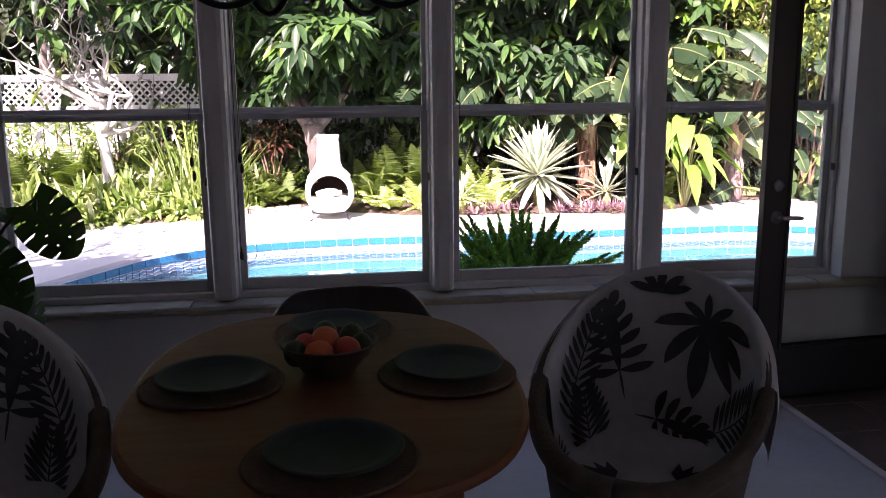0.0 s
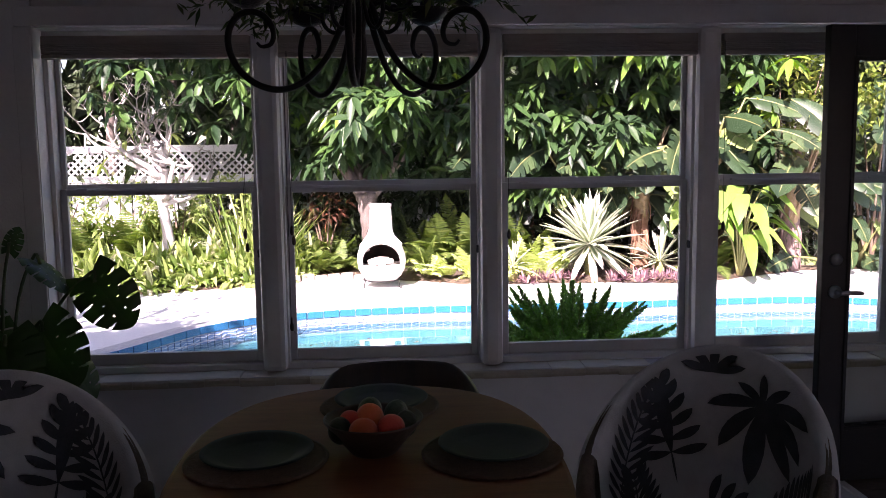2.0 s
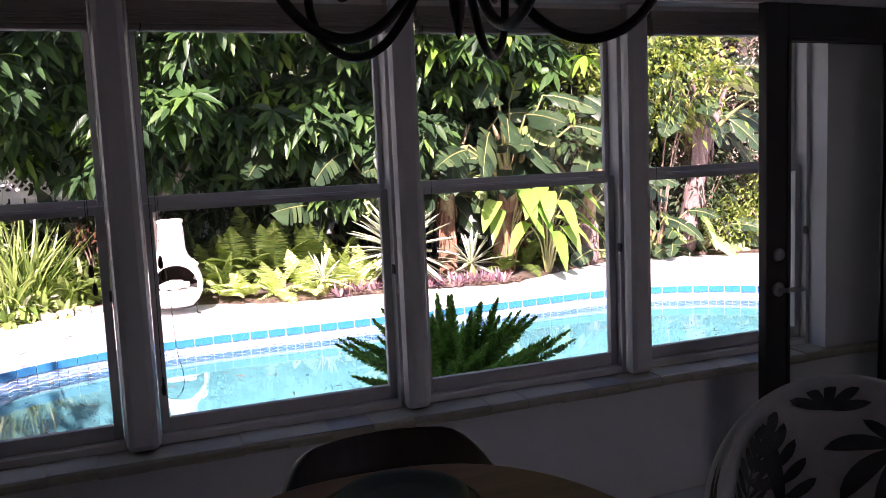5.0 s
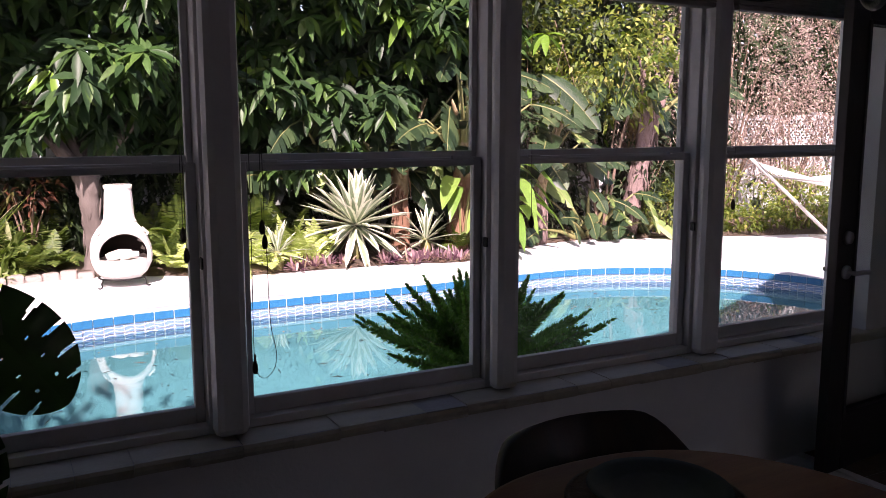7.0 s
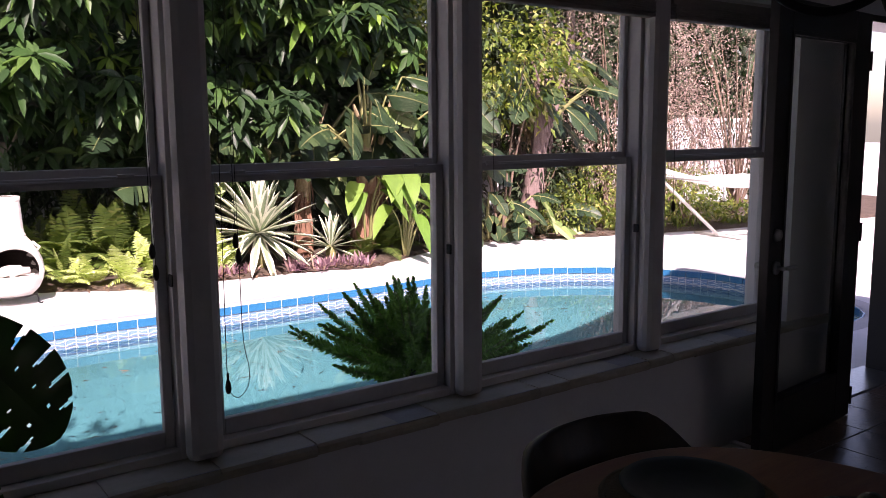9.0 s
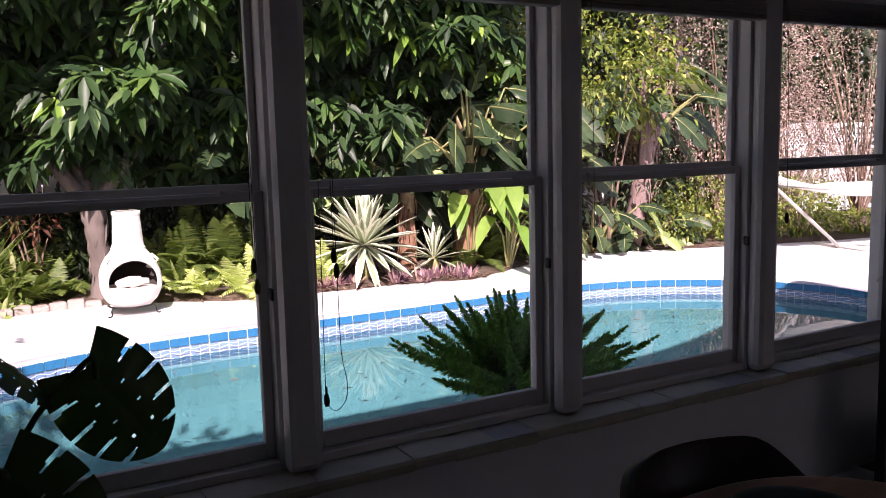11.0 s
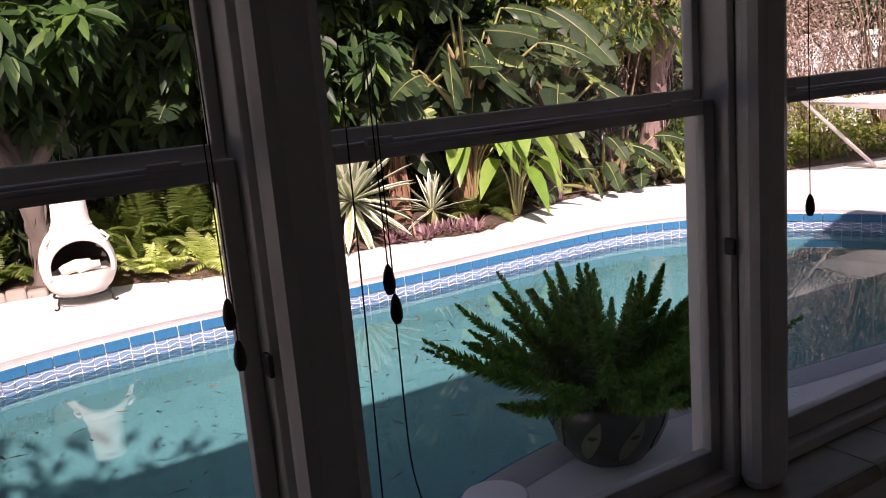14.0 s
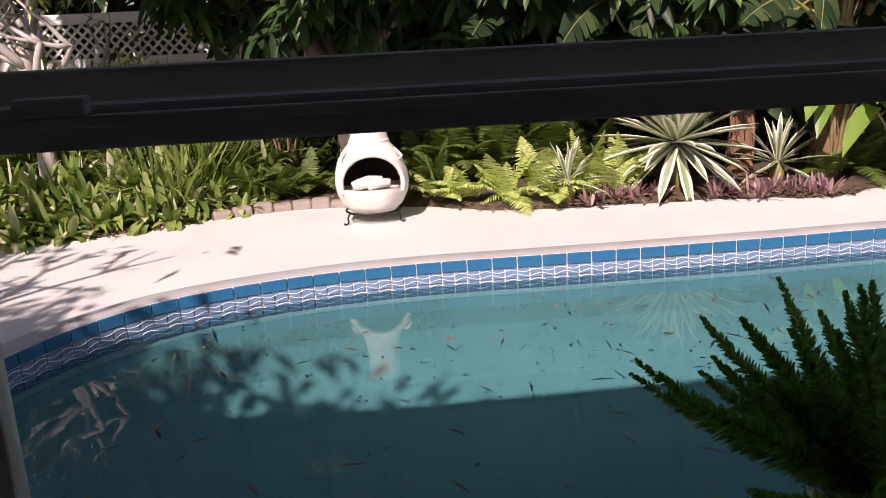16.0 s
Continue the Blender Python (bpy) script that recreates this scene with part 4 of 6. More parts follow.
M_WATER = clear_mat("pool_water", (0.315, 0.57, 0.615), 1.33, 0.0, 0.07, 2.2)
M_FENCE = mat("white_fence_vinyl", (0.72, 0.72, 0.74), (0.80, 0.80, 0.81), 0.5, 3.0, bump=0.05)
M_CLAY = mat("whitewashed_clay", (0.66, 0.62, 0.57), (0.80, 0.77, 0.73), 0.85, 6.0, bump=0.5, bump_scale=30)
M_SOOT = mat("soot", (0.010, 0.007, 0.006), (0.035, 0.020, 0.017), 0.95, 12.0, bump=0.4)

# pool outline, anticlockwise from the near left
pool_ctrl = [(-2.5, 5.05), (-1.2, 4.80), (-0.1, 4.88), (0.40, 5.06), (0.9, 5.16), (1.45, 5.15), (2.05, 5.03), (2.8, 4.93), (4.0, 4.72), (5.1, 4.75), (5.6, 5.5),
             (5.77, 6.45), (5.58, 7.1), (5.28, 7.52), (4.8, 7.9), (4.05, 8.18), (3.1, 8.20), (2.1, 8.17), (0.9, 8.17), (0.0, 8.18), (-0.75, 8.08),
             (-1.38, 7.84), (-1.78, 7.48), (-2.03, 7.06), (-2.28, 6.6), (-2.6, 6.2), (-2.85, 5.7)]
loop = smooth_path(pool_ctrl + pool_ctrl[:1], 6)[:-1]
loop = [Vector((p.x, p.y, 0)) for p in loop]
NL = len(loop)
WATER_Z, POOL_Z, DECK_Z = -0.038, -0.75, 0.115


def offset_loop(d):
    out = []
    for i in range(NL):
        t = (loop[(i + 1) % NL] - loop[i - 1]).normalized()
        out.append(loop[i] + Vector((t.y, -t.x, 0)) * d)
    return out


# deck: one sheet with the pool cut out, reaching far out as ground
edge_out = offset_loop(0.006)
BOX = (-70.0, 3.935, 70.0, 90.0)
PC = Vector((1.6, 6.5, 0))


def to_border(p):
    d = p - PC
    ks = [((BOX[2] if d.x > 0 else BOX[0]) - PC.x) / d.x if abs(d.x) > 1e-6 else 1e9, ((BOX[3] if d.y > 0 else BOX[1]) - PC.y) / d.y if abs(d.y) > 1e-6 else 1e9]
    k = min(ks)
    return (PC.x + d.x * k, PC.y + d.y * k), ks.index(k)


vs, fs = [], []
rim = [to_border(p) for p in edge_out]
for p, (q, s_) in zip(edge_out, rim):
    vs += [(p.x, p.y, DECK_Z), (q[0], q[1], DECK_Z)]
for i in range(NL):
    j = (i + 1) % NL
    fs.append((2 * i, 2 * i + 1, 2 * j + 1, 2 * j))
    if rim[i][1] != rim[j][1]:
        c = [q for q in (rim[i], rim[j]) if q[1] == 0][0][0][0], [q for q in (rim[i], rim[j]) if q[1] == 1][0][0][1]
        vs.append((c[0], c[1], DECK_Z))
        fs.append((2 * i + 1, len(vs) - 1, 2 * j + 1))
# a rounded lip down to the tiles
o = len(vs)
for d, z in ((0.004, DECK_Z - 0.006), (0.003, DECK_Z - 0.03)):
    vs += [(p.x, p.y, z) for p in offset_loop(d)]
for i in range(NL):
    j = (i + 1) % NL
    fs += [(2 * j, o + j, o + i, 2 * i), (o + i, o + j, o + NL + j, o + NL + i)]
me = Geo().add(vs, fs).mesh("ground")
me.materials.append(M_DECK)
tagged(new("ground", me), "sun-bleached pale concrete pool deck", "ground", kind="structure")
structure("ground_house", Geo().box(-70, 70, -70, 3.93, -0.4, -0.03), M_SOIL, "bare earth round the house", "ground")

# basin: the walls curve in to a flat floor
def inner_loop(d):
    return [Vector((PC.x + (p.x - PC.x) * (1 + d / 4.2), PC.y + (p.y - PC.y) * (1 + d / 1.65), 0)) for p in loop]


g = Geo()
for (za, zb, da, db) in ((-0.12, -0.30, 0.0, -0.03), (-0.30, -0.45, -0.03, -0.10), (-0.45, -0.57, -0.10, -0.22), (-0.57, -0.66, -0.22, -0.40), (-0.66, -0.72, -0.40, -0.65), (-0.72, POOL_Z, -0.65, -0.92)):
    A, B = inner_loop(da), inner_loop(db)
    o = len(g.v)
    g.v += [(p.x, p.y, za) for p in A] + [(p.x, p.y, zb) for p in B]
    g.f += [(o + (i + 1) % NL, o + NL + (i + 1) % NL, o + NL + i, o + i) for i in range(NL)]
o = len(g.v) - NL
g.f.append(tuple(o + i for i in range(NL)))
basin = structure("pool_basin", g, M_PLASTER, "pale teal plaster swimming pool basin", "pool", smooth=True)
wl = offset_loop(-0.004)
g = Geo().add([(p.x, p.y, WATER_Z) for p in wl], [tuple(range(NL))])
structure("water", g, M_WATER, "clear still blue-green pool water", "water")

# tile band: a row of blue cap tiles and two rows of white wave tiles below
band = structure("pool_tile_band", Geo(), M_GROUT, "blue and white glazed tile band round the pool", "tile band")
g = Geo()
A = offset_loop(0.005)
g.v += [(p.x, p.y, -0.004 + DECK_Z) for p in A] + [(p.x, p.y, -0.14) for p in A]
g.f += [(i, NL + i, NL + (i + 1) % NL, (i + 1) % NL) for i in range(NL)]
me = g.mesh("pool_tile_band", True)
me.materials.append(M_PGROUT)
band.data = me
cum = [0.0]
for i in range(NL):
    cum.append(cum[-1] + (loop[(i + 1) % NL] - loop[i]).length)
total = cum[-1]


def along(s):
    s %= total
    i = max(k for k in range(NL) if cum[k] <= s)
    t = (s - cum[i]) / (cum[i + 1] - cum[i])
    a, b = loop[i], loop[(i + 1) % NL]
    return a.lerp(b, t), math.atan2(b.y - a.y, b.x - a.x)


TW = total / round(total / 0.155)
blue = Geo().box(0.004, TW - 0.004, -0.004, 0.010, -0.066, -0.001, 0.003).mesh("tile")
blue.materials.append(M_BLUE)
wg = Geo()
for cx in range(2):
    for cz in range(2):
        wg.box(cx * TW / 2 + 0.0055, (cx + 1) * TW / 2 - 0.0055, -0.002, 0.008, -0.134 - cz * 0.066 + 0.004, -0.071 - cz * 0.066 - 0.004)
white = wg.mesh("tile")
white.materials.append(M_WTILE)
wv = Geo()
for zz, ph, amp, rr in ((-0.090, 0.0, 0.008, 0.0026), (-0.118, 1.2, 0.009, 0.0022), (-0.152, 0.4, 0.009, 0.0026), (-0.178, 1.8, 0.008, 0.0022)):
    wv.tube([(0.002 + (TW - 0.004) * i / 8, 0.0085, zz + amp * math.sin(2 * math.pi * i / 8 + ph)) for i in range(9)], rr, 4)
wave = wv.mesh("wave_line")
wave.materials.append(M_WAVE)
ntile = int(round(total / TW))
for k in range(ntile):
    p, a = along(k * TW)
    q, _ = along((k + 1) * TW)
    a = math.atan2(q.y - p.y, q.x - p.x)
    m = Matrix.Translation((p.x, p.y, DECK_Z)) @ Matrix.Rotation(a, 4, "Z")
    for me_, nm in ((blue, "tile"), (white, "tile")):
        t = new(nm, me_)
        t.parent = band
        t.matrix_world = m
    t2 = new("wave_line", wave)
    t2.parent = t

# rounded concrete coping along the pool's edge
M_COPING = mat("coping_concrete", (0.33, 0.335, 0.35), (0.45, 0.455, 0.47), 0.85, 3.0, bump=0.4, bump_scale=70)
g = Geo()
for d, z in ((0.010, DECK_Z + 0.002), (0.018, DECK_Z + 0.007), (0.05, DECK_Z + 0.010), (0.15, DECK_Z + 0.007), (0.165, DECK_Z + 0.001)):
    g.v += [(p.x, p.y, z) for p in offset_loop(d)]
for k in range(4):
    g.f += [(k * NL + i, k * NL + (i + 1) % NL, (k + 1) * NL + (i + 1) % NL, (k + 1) * NL + i) for i in range(NL)]
structure("pool_coping", g, M_COPING, "grey worn concrete coping round the pool", "coping", smooth=True)

# ---- garden ----
G = DECK_Z
M_MANGO = leaf_mat("mango_leaf", (0.014, 0.034, 0.015), (0.031, 0.068, 0.024), (0.065, 0.12, 0.032), rough=0.42, through_light=0.14, spec=0.22)
M_MANGO2 = leaf_mat("mango_leaf_mid", (0.026, 0.066, 0.020), (0.052, 0.112, 0.028), (0.091, 0.16, 0.035), rough=0.40, through_light=0.16, spec=0.25)
M_MANGO3 = leaf_mat("mango_leaf_young", (0.099, 0.21, 0.030), (0.165, 0.29, 0.047), (0.264, 0.36, 0.081), rough=0.36, through_light=0.3)
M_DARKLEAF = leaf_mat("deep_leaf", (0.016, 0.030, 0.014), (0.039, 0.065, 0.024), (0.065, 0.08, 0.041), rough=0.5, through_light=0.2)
# the palest strap leaves carry the sun's highlights in their colour
M_STRAP = leaf_mat("strap_leaf", (0.088, 0.16, 0.034), (0.308, 0.38, 0.121), (0.660, 0.61, 0.486), rough=0.32, through_light=0.3)
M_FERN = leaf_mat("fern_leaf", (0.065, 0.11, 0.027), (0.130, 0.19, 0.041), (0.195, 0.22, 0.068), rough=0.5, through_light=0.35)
# yellow-green fern, brightened in its colour as if in sun
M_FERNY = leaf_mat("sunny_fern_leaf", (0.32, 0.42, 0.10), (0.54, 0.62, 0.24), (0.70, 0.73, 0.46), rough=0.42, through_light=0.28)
M_FOX = leaf_mat("foxtail_leaf", (0.08, 0.20, 0.045), (0.14, 0.31, 0.07), (0.20, 0.38, 0.10), rough=0.5, through_light=0.38)
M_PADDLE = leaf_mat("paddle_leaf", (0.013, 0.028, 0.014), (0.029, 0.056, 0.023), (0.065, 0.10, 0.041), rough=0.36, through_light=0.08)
# lit copy of paddle_leaf, the sun's brightness put into its colour
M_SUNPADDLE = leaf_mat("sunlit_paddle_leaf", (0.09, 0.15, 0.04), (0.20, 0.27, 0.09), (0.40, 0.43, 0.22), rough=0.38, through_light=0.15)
M_PALE = leaf_mat("pale_broad_leaf", (0.110, 0.22, 0.041), (0.198, 0.31, 0.068), (0.308, 0.40, 0.162), rough=0.35, through_light=0.25)
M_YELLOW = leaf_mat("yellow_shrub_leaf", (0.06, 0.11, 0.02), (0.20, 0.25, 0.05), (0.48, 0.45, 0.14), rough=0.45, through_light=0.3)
M_RUST = leaf_mat("rust_shrub_leaf", (0.24, 0.17, 0.14), (0.45, 0.35, 0.31), (0.40, 0.40, 0.28), rough=0.7, through_light=0.25)
M_CROTON = leaf_mat("croton_leaf", (0.07, 0.03, 0.02), (0.15, 0.06, 0.035), (0.08, 0.10, 0.03), rough=0.4, through_light=0.2)
M_PINK = leaf_mat("bromeliad_leaf", (0.13, 0.06, 0.09), (0.36, 0.22, 0.24), (0.46, 0.34, 0.22), rough=0.45, through_light=0.25)
M_AGAVE = leaf_mat("agave_margin", (0.68, 0.68, 0.54), (0.80, 0.80, 0.68), rough=0.4, through_light=0.1)
M_AGAVE_IN = leaf_mat("agave_stripe", (0.20, 0.27, 0.15), (0.28, 0.35, 0.22), rough=0.4, through_light=0.1)
M_BARK = mat("grey_bark", (0.075, 0.058, 0.050), (0.18, 0.145, 0.13), 0.9, 7.0, bump=0.8, bump_scale=30, stretch=(1, 1, 0.35))
M_PALEBARK = mat("pale_plumeria_bark", (0.30, 0.275, 0.26), (0.50, 0.47, 0.44), 0.8, 9.0, bump=0.4, bump_scale=40)
M_FIBRE = mat("orange_fibre_trunk", (0.13, 0.06, 0.035), (0.30, 0.16, 0.10), 0.85, 10.0, bump=0.8, bump_scale=40, stretch=(1, 1, 0.25))
M_PURPLE = mat("mauve_palm_trunk", (0.10, 0.065, 0.06), (0.28, 0.19, 0.175), 0.8, 9.0, bump=0.7, bump_scale=35, stretch=(1, 1, 0.25))
M_SHEATH = mat("dry_leaf_sheath", (0.17, 0.115, 0.06), (0.36, 0.27, 0.15), 0.7, 14.0, bump=0.5, bump_scale=60, stretch=(1, 1, 0.12))
M_STALK = mat("leaf_stalk", (0.13, 0.15, 0.05), (0.28, 0.25, 0.10), 0.5, 12.0, stretch=(1, 1, 0.3))
M_BROWNTWIG = mat("dry_twig", (0.13, 0.085, 0.06), (0.22, 0.15, 0.11), 0.9, 20.0)
M_STONE = mat("border_stone", (0.22, 0.185, 0.165), (0.36, 0.31, 0.28), 0.9, 9.0, bump=0.5, bump_scale=30)
M_CANVAS = mat("hammock_canvas", (0.66, 0.65, 0.62), (0.76, 0.75, 0.72), 0.9, 20.0, bump=0.3, bump_scale=120)
M_POLE = mat("grey_pole", (0.34, 0.32, 0.30), (0.46, 0.44, 0.41), 0.5, 10.0)
M_GLAZED = mat("green_glazed_pot", (0.018, 0.022, 0.015), (0.045, 0.05, 0.03), 0.25, 7.0, spec=0.6, bump=0.1)
M_GLEAF = mat("pot_leaf_relief", (0.08, 0.095, 0.05), (0.14, 0.15, 0.08), 0.35, 9.0)

PROF = [(0, 0.15), (0.2, 0.8), (0.5, 1.0), (0.8, 0.6), (1.0, 0.0)]
PROF3 = [(0, 0.2), (0.4, 1.0), (1.0, 0.0)]
PADDLE = [(0, 0.25), (0.12, 0.85), (0.35, 1.0), (0.65, 0.92), (0.88, 0.55), (1.0, 0.0)]


def unit(a):
    return a / np.maximum(np.linalg.norm(a, axis=1), 1e-6)[:, None]


# planting bed behind the deck
bed_line = smooth_path([(-14, 7.5, 0), (-6, 8.3, 0), (-3.45, 9.03, 0), (-2.65, 9.40, 0), (-1.95, 9.62, 0), (-1.3, 9.98, 0), (-0.56, 10.08, 0), (0.23, 9.78, 0), (0.9, 9.45, 0), (2.5, 9.33, 0),
                        (3.2, 9.15, 0), (3.8, 9.40, 0), (5.25, 9.95, 0), (7.3, 9.33, 0), (9.66, 8.70, 0), (16, 7.6, 0)], 8)
g = Geo()
cols = (0.0, 0.12, 0.4, 1.2, 3.0, 30.0)
for i, p in enumerate(bed_line):
    for k, d in enumerate(cols):
        g.v.append((p.x, p.y + d + (0.02 * math.sin(i * 1.7) if k == 0 else 0), G + (0.003 if k == 0 else 0.035 + 0.012 * math.sin(i * 2.3 + k * 1.9))))
nc = len(cols)
for i in range(len(bed_line) - 1):
    g.f += [(i * nc + k, (i + 1) * nc + k, (i + 1) * nc + k + 1, i * nc + k + 1) for k in range(nc - 1)]
structure("planting_bed", g, M_SOIL, "dark mulched planting bed behind the deck", "ground", smooth=True)


def bed_y(x):
    for a, b in zip(bed_line, bed_line[1:]):
        if a.x <= x <= b.x:
            return a.y + (b.y - a.y) * (x - a.x) / (b.x - a.x)
    return 9.5


# leaf litter on the bed
n = 2600
X = rng.uniform(-4, 9, n)
Y = np.array([bed_y(x) for x in X]) + rng.exponential(0.35, n) - 0.05
P = np.stack([X, Y, np.full(n, G + 0.03)], 1)
D = unit(np.stack([rng.normal(size=n), rng.normal(size=n), rng.normal(size=n) * 0.25], 1))
M_LITTER = leaf_mat("dry_litter", (0.08, 0.045, 0.03), (0.22, 0.14, 0.09), (0.32, 0.22, 0.15), rough=0.8, through_light=0.1)
tagged(np_part("leaf_litter", [flat_leaf_geo(P, D, np.tile([0.1, 0.1, 1.0], (n, 1)), rng.uniform(0.04, 0.10, n), rng.uniform(0.012, 0.03, n), 0.2, PROF3)], M_LITTER, None),
       "dry brown leaf litter on the planting bed", "leaf litter", kind="stuff")


# white fence with a lattice top
def fence(x0, x1, y, dx=1.83):
    x = x0
    while x < x1 - 0.1:
        f = thing("fence", "white vinyl fence panel with a lattice top", "fence", pose(x, y, G), "fence panels")
        part("post", Geo().box(-0.06, 0.06, -0.06, 0.06, 0.0, 1.66, 0.006).box(-0.075, 0.075, -0.075, 0.075, 1.66, 1.69, 0.008), M_FENCE, f)
        for za, zb in ((1.54, 1.63), (1.16, 1.24), (0.05, 0.13)):
            part("rail", Geo().box(0.061, dx - 0.061, -0.025, 0.025, za, zb, 0.005), M_FENCE, f)
        k = 0
        w = (dx - 0.124) / 11
        for k in range(11):
            part("board", Geo().box(0.063 + k * w, 0.063 + (k + 1) * w - 0.022, -0.011, 0.011, 0.13, 1.16, 0.0), M_FENCE, f)
        lat = Geo()
        h, sp, hw = 0.30, 0.092, 0.016
        xx = -h
        while xx < dx - 0.12:
            for sg, yy in ((1, -0.010), (-1, 0.002)):
                a0, a1 = (xx, xx + h) if sg > 0 else (xx + h, xx)
                za, zb = 1.24, 1.54
                # clip the slat to the panel
                lo, hi = 0.062, dx - 0.062
                pa, pb = [a0 + 0.062, za], [a1 + 0.062, zb]
                if max(pa[0], pb[0]) > lo and min(pa[0], pb[0]) < hi:
                    sl = (pb[1] - pa[1]) / (pb[0] - pa[0])
                    for q in (pa, pb):
                        if q[0] < lo:
                            q[1] += (lo - q[0]) * sl
                            q[0] = lo
                        if q[0] > hi:
                            q[1] += (hi - q[0]) * sl
                            q[0] = hi
                    if abs(pa[0] - pb[0]) > 0.02:
                        lat.add([(pa[0] - hw, yy, pa[1]), (pa[0] + hw, yy, pa[1]), (pb[0] + hw, yy, pb[1]), (pb[0] - hw, yy, pb[1]),
                                 (pa[0] - hw, yy + 0.008, pa[1]), (pa[0] + hw, yy + 0.008, pa[1]), (pb[0] + hw, yy + 0.008, pb[1]), (pb[0] - hw, yy + 0.008, pb[1])],
                                [(0, 1, 2, 3), (7, 6, 5, 4), (0, 4, 5, 1), (1, 5, 6, 2), (2, 6, 7, 3), (3, 7, 4, 0)])
            xx += sp
        part("lattice", lat, M_FENCE, f, "white diagonal lattice")
        x += dx


fence(-10.4, 13.0, 11.35)


# whitewashed clay chiminea on an iron stand
def chiminea():
    c = thing("chiminea", "whitewashed clay chiminea on an iron stand", "chiminea", pose(-0.215, 9.46, G) @ Matrix.Scale(0.985, 4))
    prof = [(0.10, 0.070), (0.17, 0.085), (0.225, 0.14), (0.262, 0.22), (0.275, 0.30), (0.268, 0.38), (0.243, 0.46), (0.200, 0.535), (0.158, 0.585), (0.150, 0.60), (0.152, 0.612), (0.142, 0.622),
            (0.134, 0.66), (0.128, 0.76), (0.122, 0.86), (0.117, 0.905), (0.124, 0.915), (0.127, 0.93), (0.124, 0.945), (0.112, 0.948)]
    fine = np.linspace(0, len(prof) - 1, 3 * len(prof) - 2)
    prof = [(float(np.interp(k, range(len(prof)), [q[0] for q in prof])), float(np.interp(k, range(len(prof)), [q[1] for q in prof]))) for k in fine]
    inner = [(r - 0.03, z) for r, z in prof[::-1] if z > 0.09]
    seg, g = 96, Geo()
    full = prof + inner
    n = len(full)
    for r, z in full:
        for k in range(seg):
            a = 2 * math.pi * k / seg
            w = 1 + 0.012 * math.sin(3 * a + z * 9) + 0.008 * math.sin(7 * a - z * 14)
            g.v.append((r * w * math.cos(a), r * w * math.sin(a), z))

    def in_mouth(p):
        x, z = p[0], p[2]
        return p[1] < 0 and z > 0.262 and (x / 0.222) ** 2 + ((z - 0.310) / 0.215) ** 2 < 1
    for i in range(n - 1):
        for k in range(seg):
            q = (i * seg + k, i * seg + (k + 1) % seg, (i + 1) * seg + (k + 1) % seg, (i + 1) * seg + k)
            ctr = [sum(g.v[j][d] for j in q) / 4 for d in range(3)]
            if not in_mouth(ctr):
                g.f.append(q)
    g.f.append(tuple(range(seg))[::-1])
    part("body", g, M_CLAY, c, "weathered whitewashed clay body", smooth=True)
    # raised collar round the mouth, laid on the belly
    pts = []
    for k in range(49):
        t = math.radians(-18 + 216 * k / 48)
        x, z = 0.226 * math.cos(t), 0.310 + 0.217 * math.sin(t)
        rr = np.interp(z, [q[1] for q in prof], [q[0] for q in prof])
        pts.append((x, -math.sqrt(max(0.001, rr * rr - x * x)) - 0.004, z))
    part("mouth_rim", Geo().tube(pts, 0.018, 10), M_CLAY, c, smooth=True)
    part("ash_bed", Geo().lathe([(0.0, 0.262), (0.10, 0.26), (0.20, 0.25), (0.232, 0.24)], 30), M_CLAY, c, smooth=True)
    lining, wall = Geo(), [(0.238, 0.25), (0.240, 0.32), (0.230, 0.40), (0.200, 0.48), (0.155, 0.55), (0.10, 0.60), (0.09, 0.66)]
    for r, z in wall:     # the back half only
        lining.v += [(r * math.cos(a), r * math.sin(a), z) for a in np.linspace(-0.25, math.pi + 0.25, 31)]
    lining.f += [(i * 31 + k, i * 31 + k + 1, (i + 1) * 31 + k + 1, (i + 1) * 31 + k) for i in range(len(wall) - 1) for k in range(30)]
    part("soot_lining", lining, M_SOOT, c, "sooty inner wall", smooth=True)
    for x, y, l, r, a in ((-0.07, -0.14, 0.15, 0.042, 0.25), (0.05, -0.16, 0.17, 0.036, -0.2), (-0.02, -0.08, 0.20, 0.046, -0.1)):
        d = Vector((math.cos(a), math.sin(a) * 0.5, 0.12)) * l
        part("log", Geo().tube([Vector((x, y, 0.300)) - d / 2, Vector((x, y, 0.312)), Vector((x, y, 0.300)) + d / 2], [r * 0.9, r, r * 0.85], 10), M_CLAY, c, "ash-white log", smooth=True)
    ring = [(0.205 * math.cos(2 * math.pi * k / 36), 0.205 * math.sin(2 * math.pi * k / 36), 0.088) for k in range(37)]
    st = part("stand_ring", Geo().tube(ring, 0.009, 8), M_IRON, c, "black iron ring stand", smooth=True)
    for k in range(3):
        a = math.radians(-90 + 60 + 120 * k)
        ca, sa = math.cos(a), math.sin(a)
        part("stand_leg", Geo().tube(smooth_path([(r * ca, r * sa, z) for r, z in ((0.205, 0.09), (0.225, 0.05), (0.222, 0.02), (0.245, 0.006), (0.262, 0.016))], 5), 0.007, 8), M_IRON, c, smooth=True)
    for a in (-2.6, -0.5):
        part("lug", Geo().tube([(0.235 * math.cos(a), 0.235 * math.sin(a), 0.47), (0.262 * math.cos(a), 0.262 * math.sin(a), 0.50), (0.205 * math.cos(a), 0.205 * math.sin(a), 0.55)], 0.012, 8), M_CLAY, c, smooth=True)


chiminea()

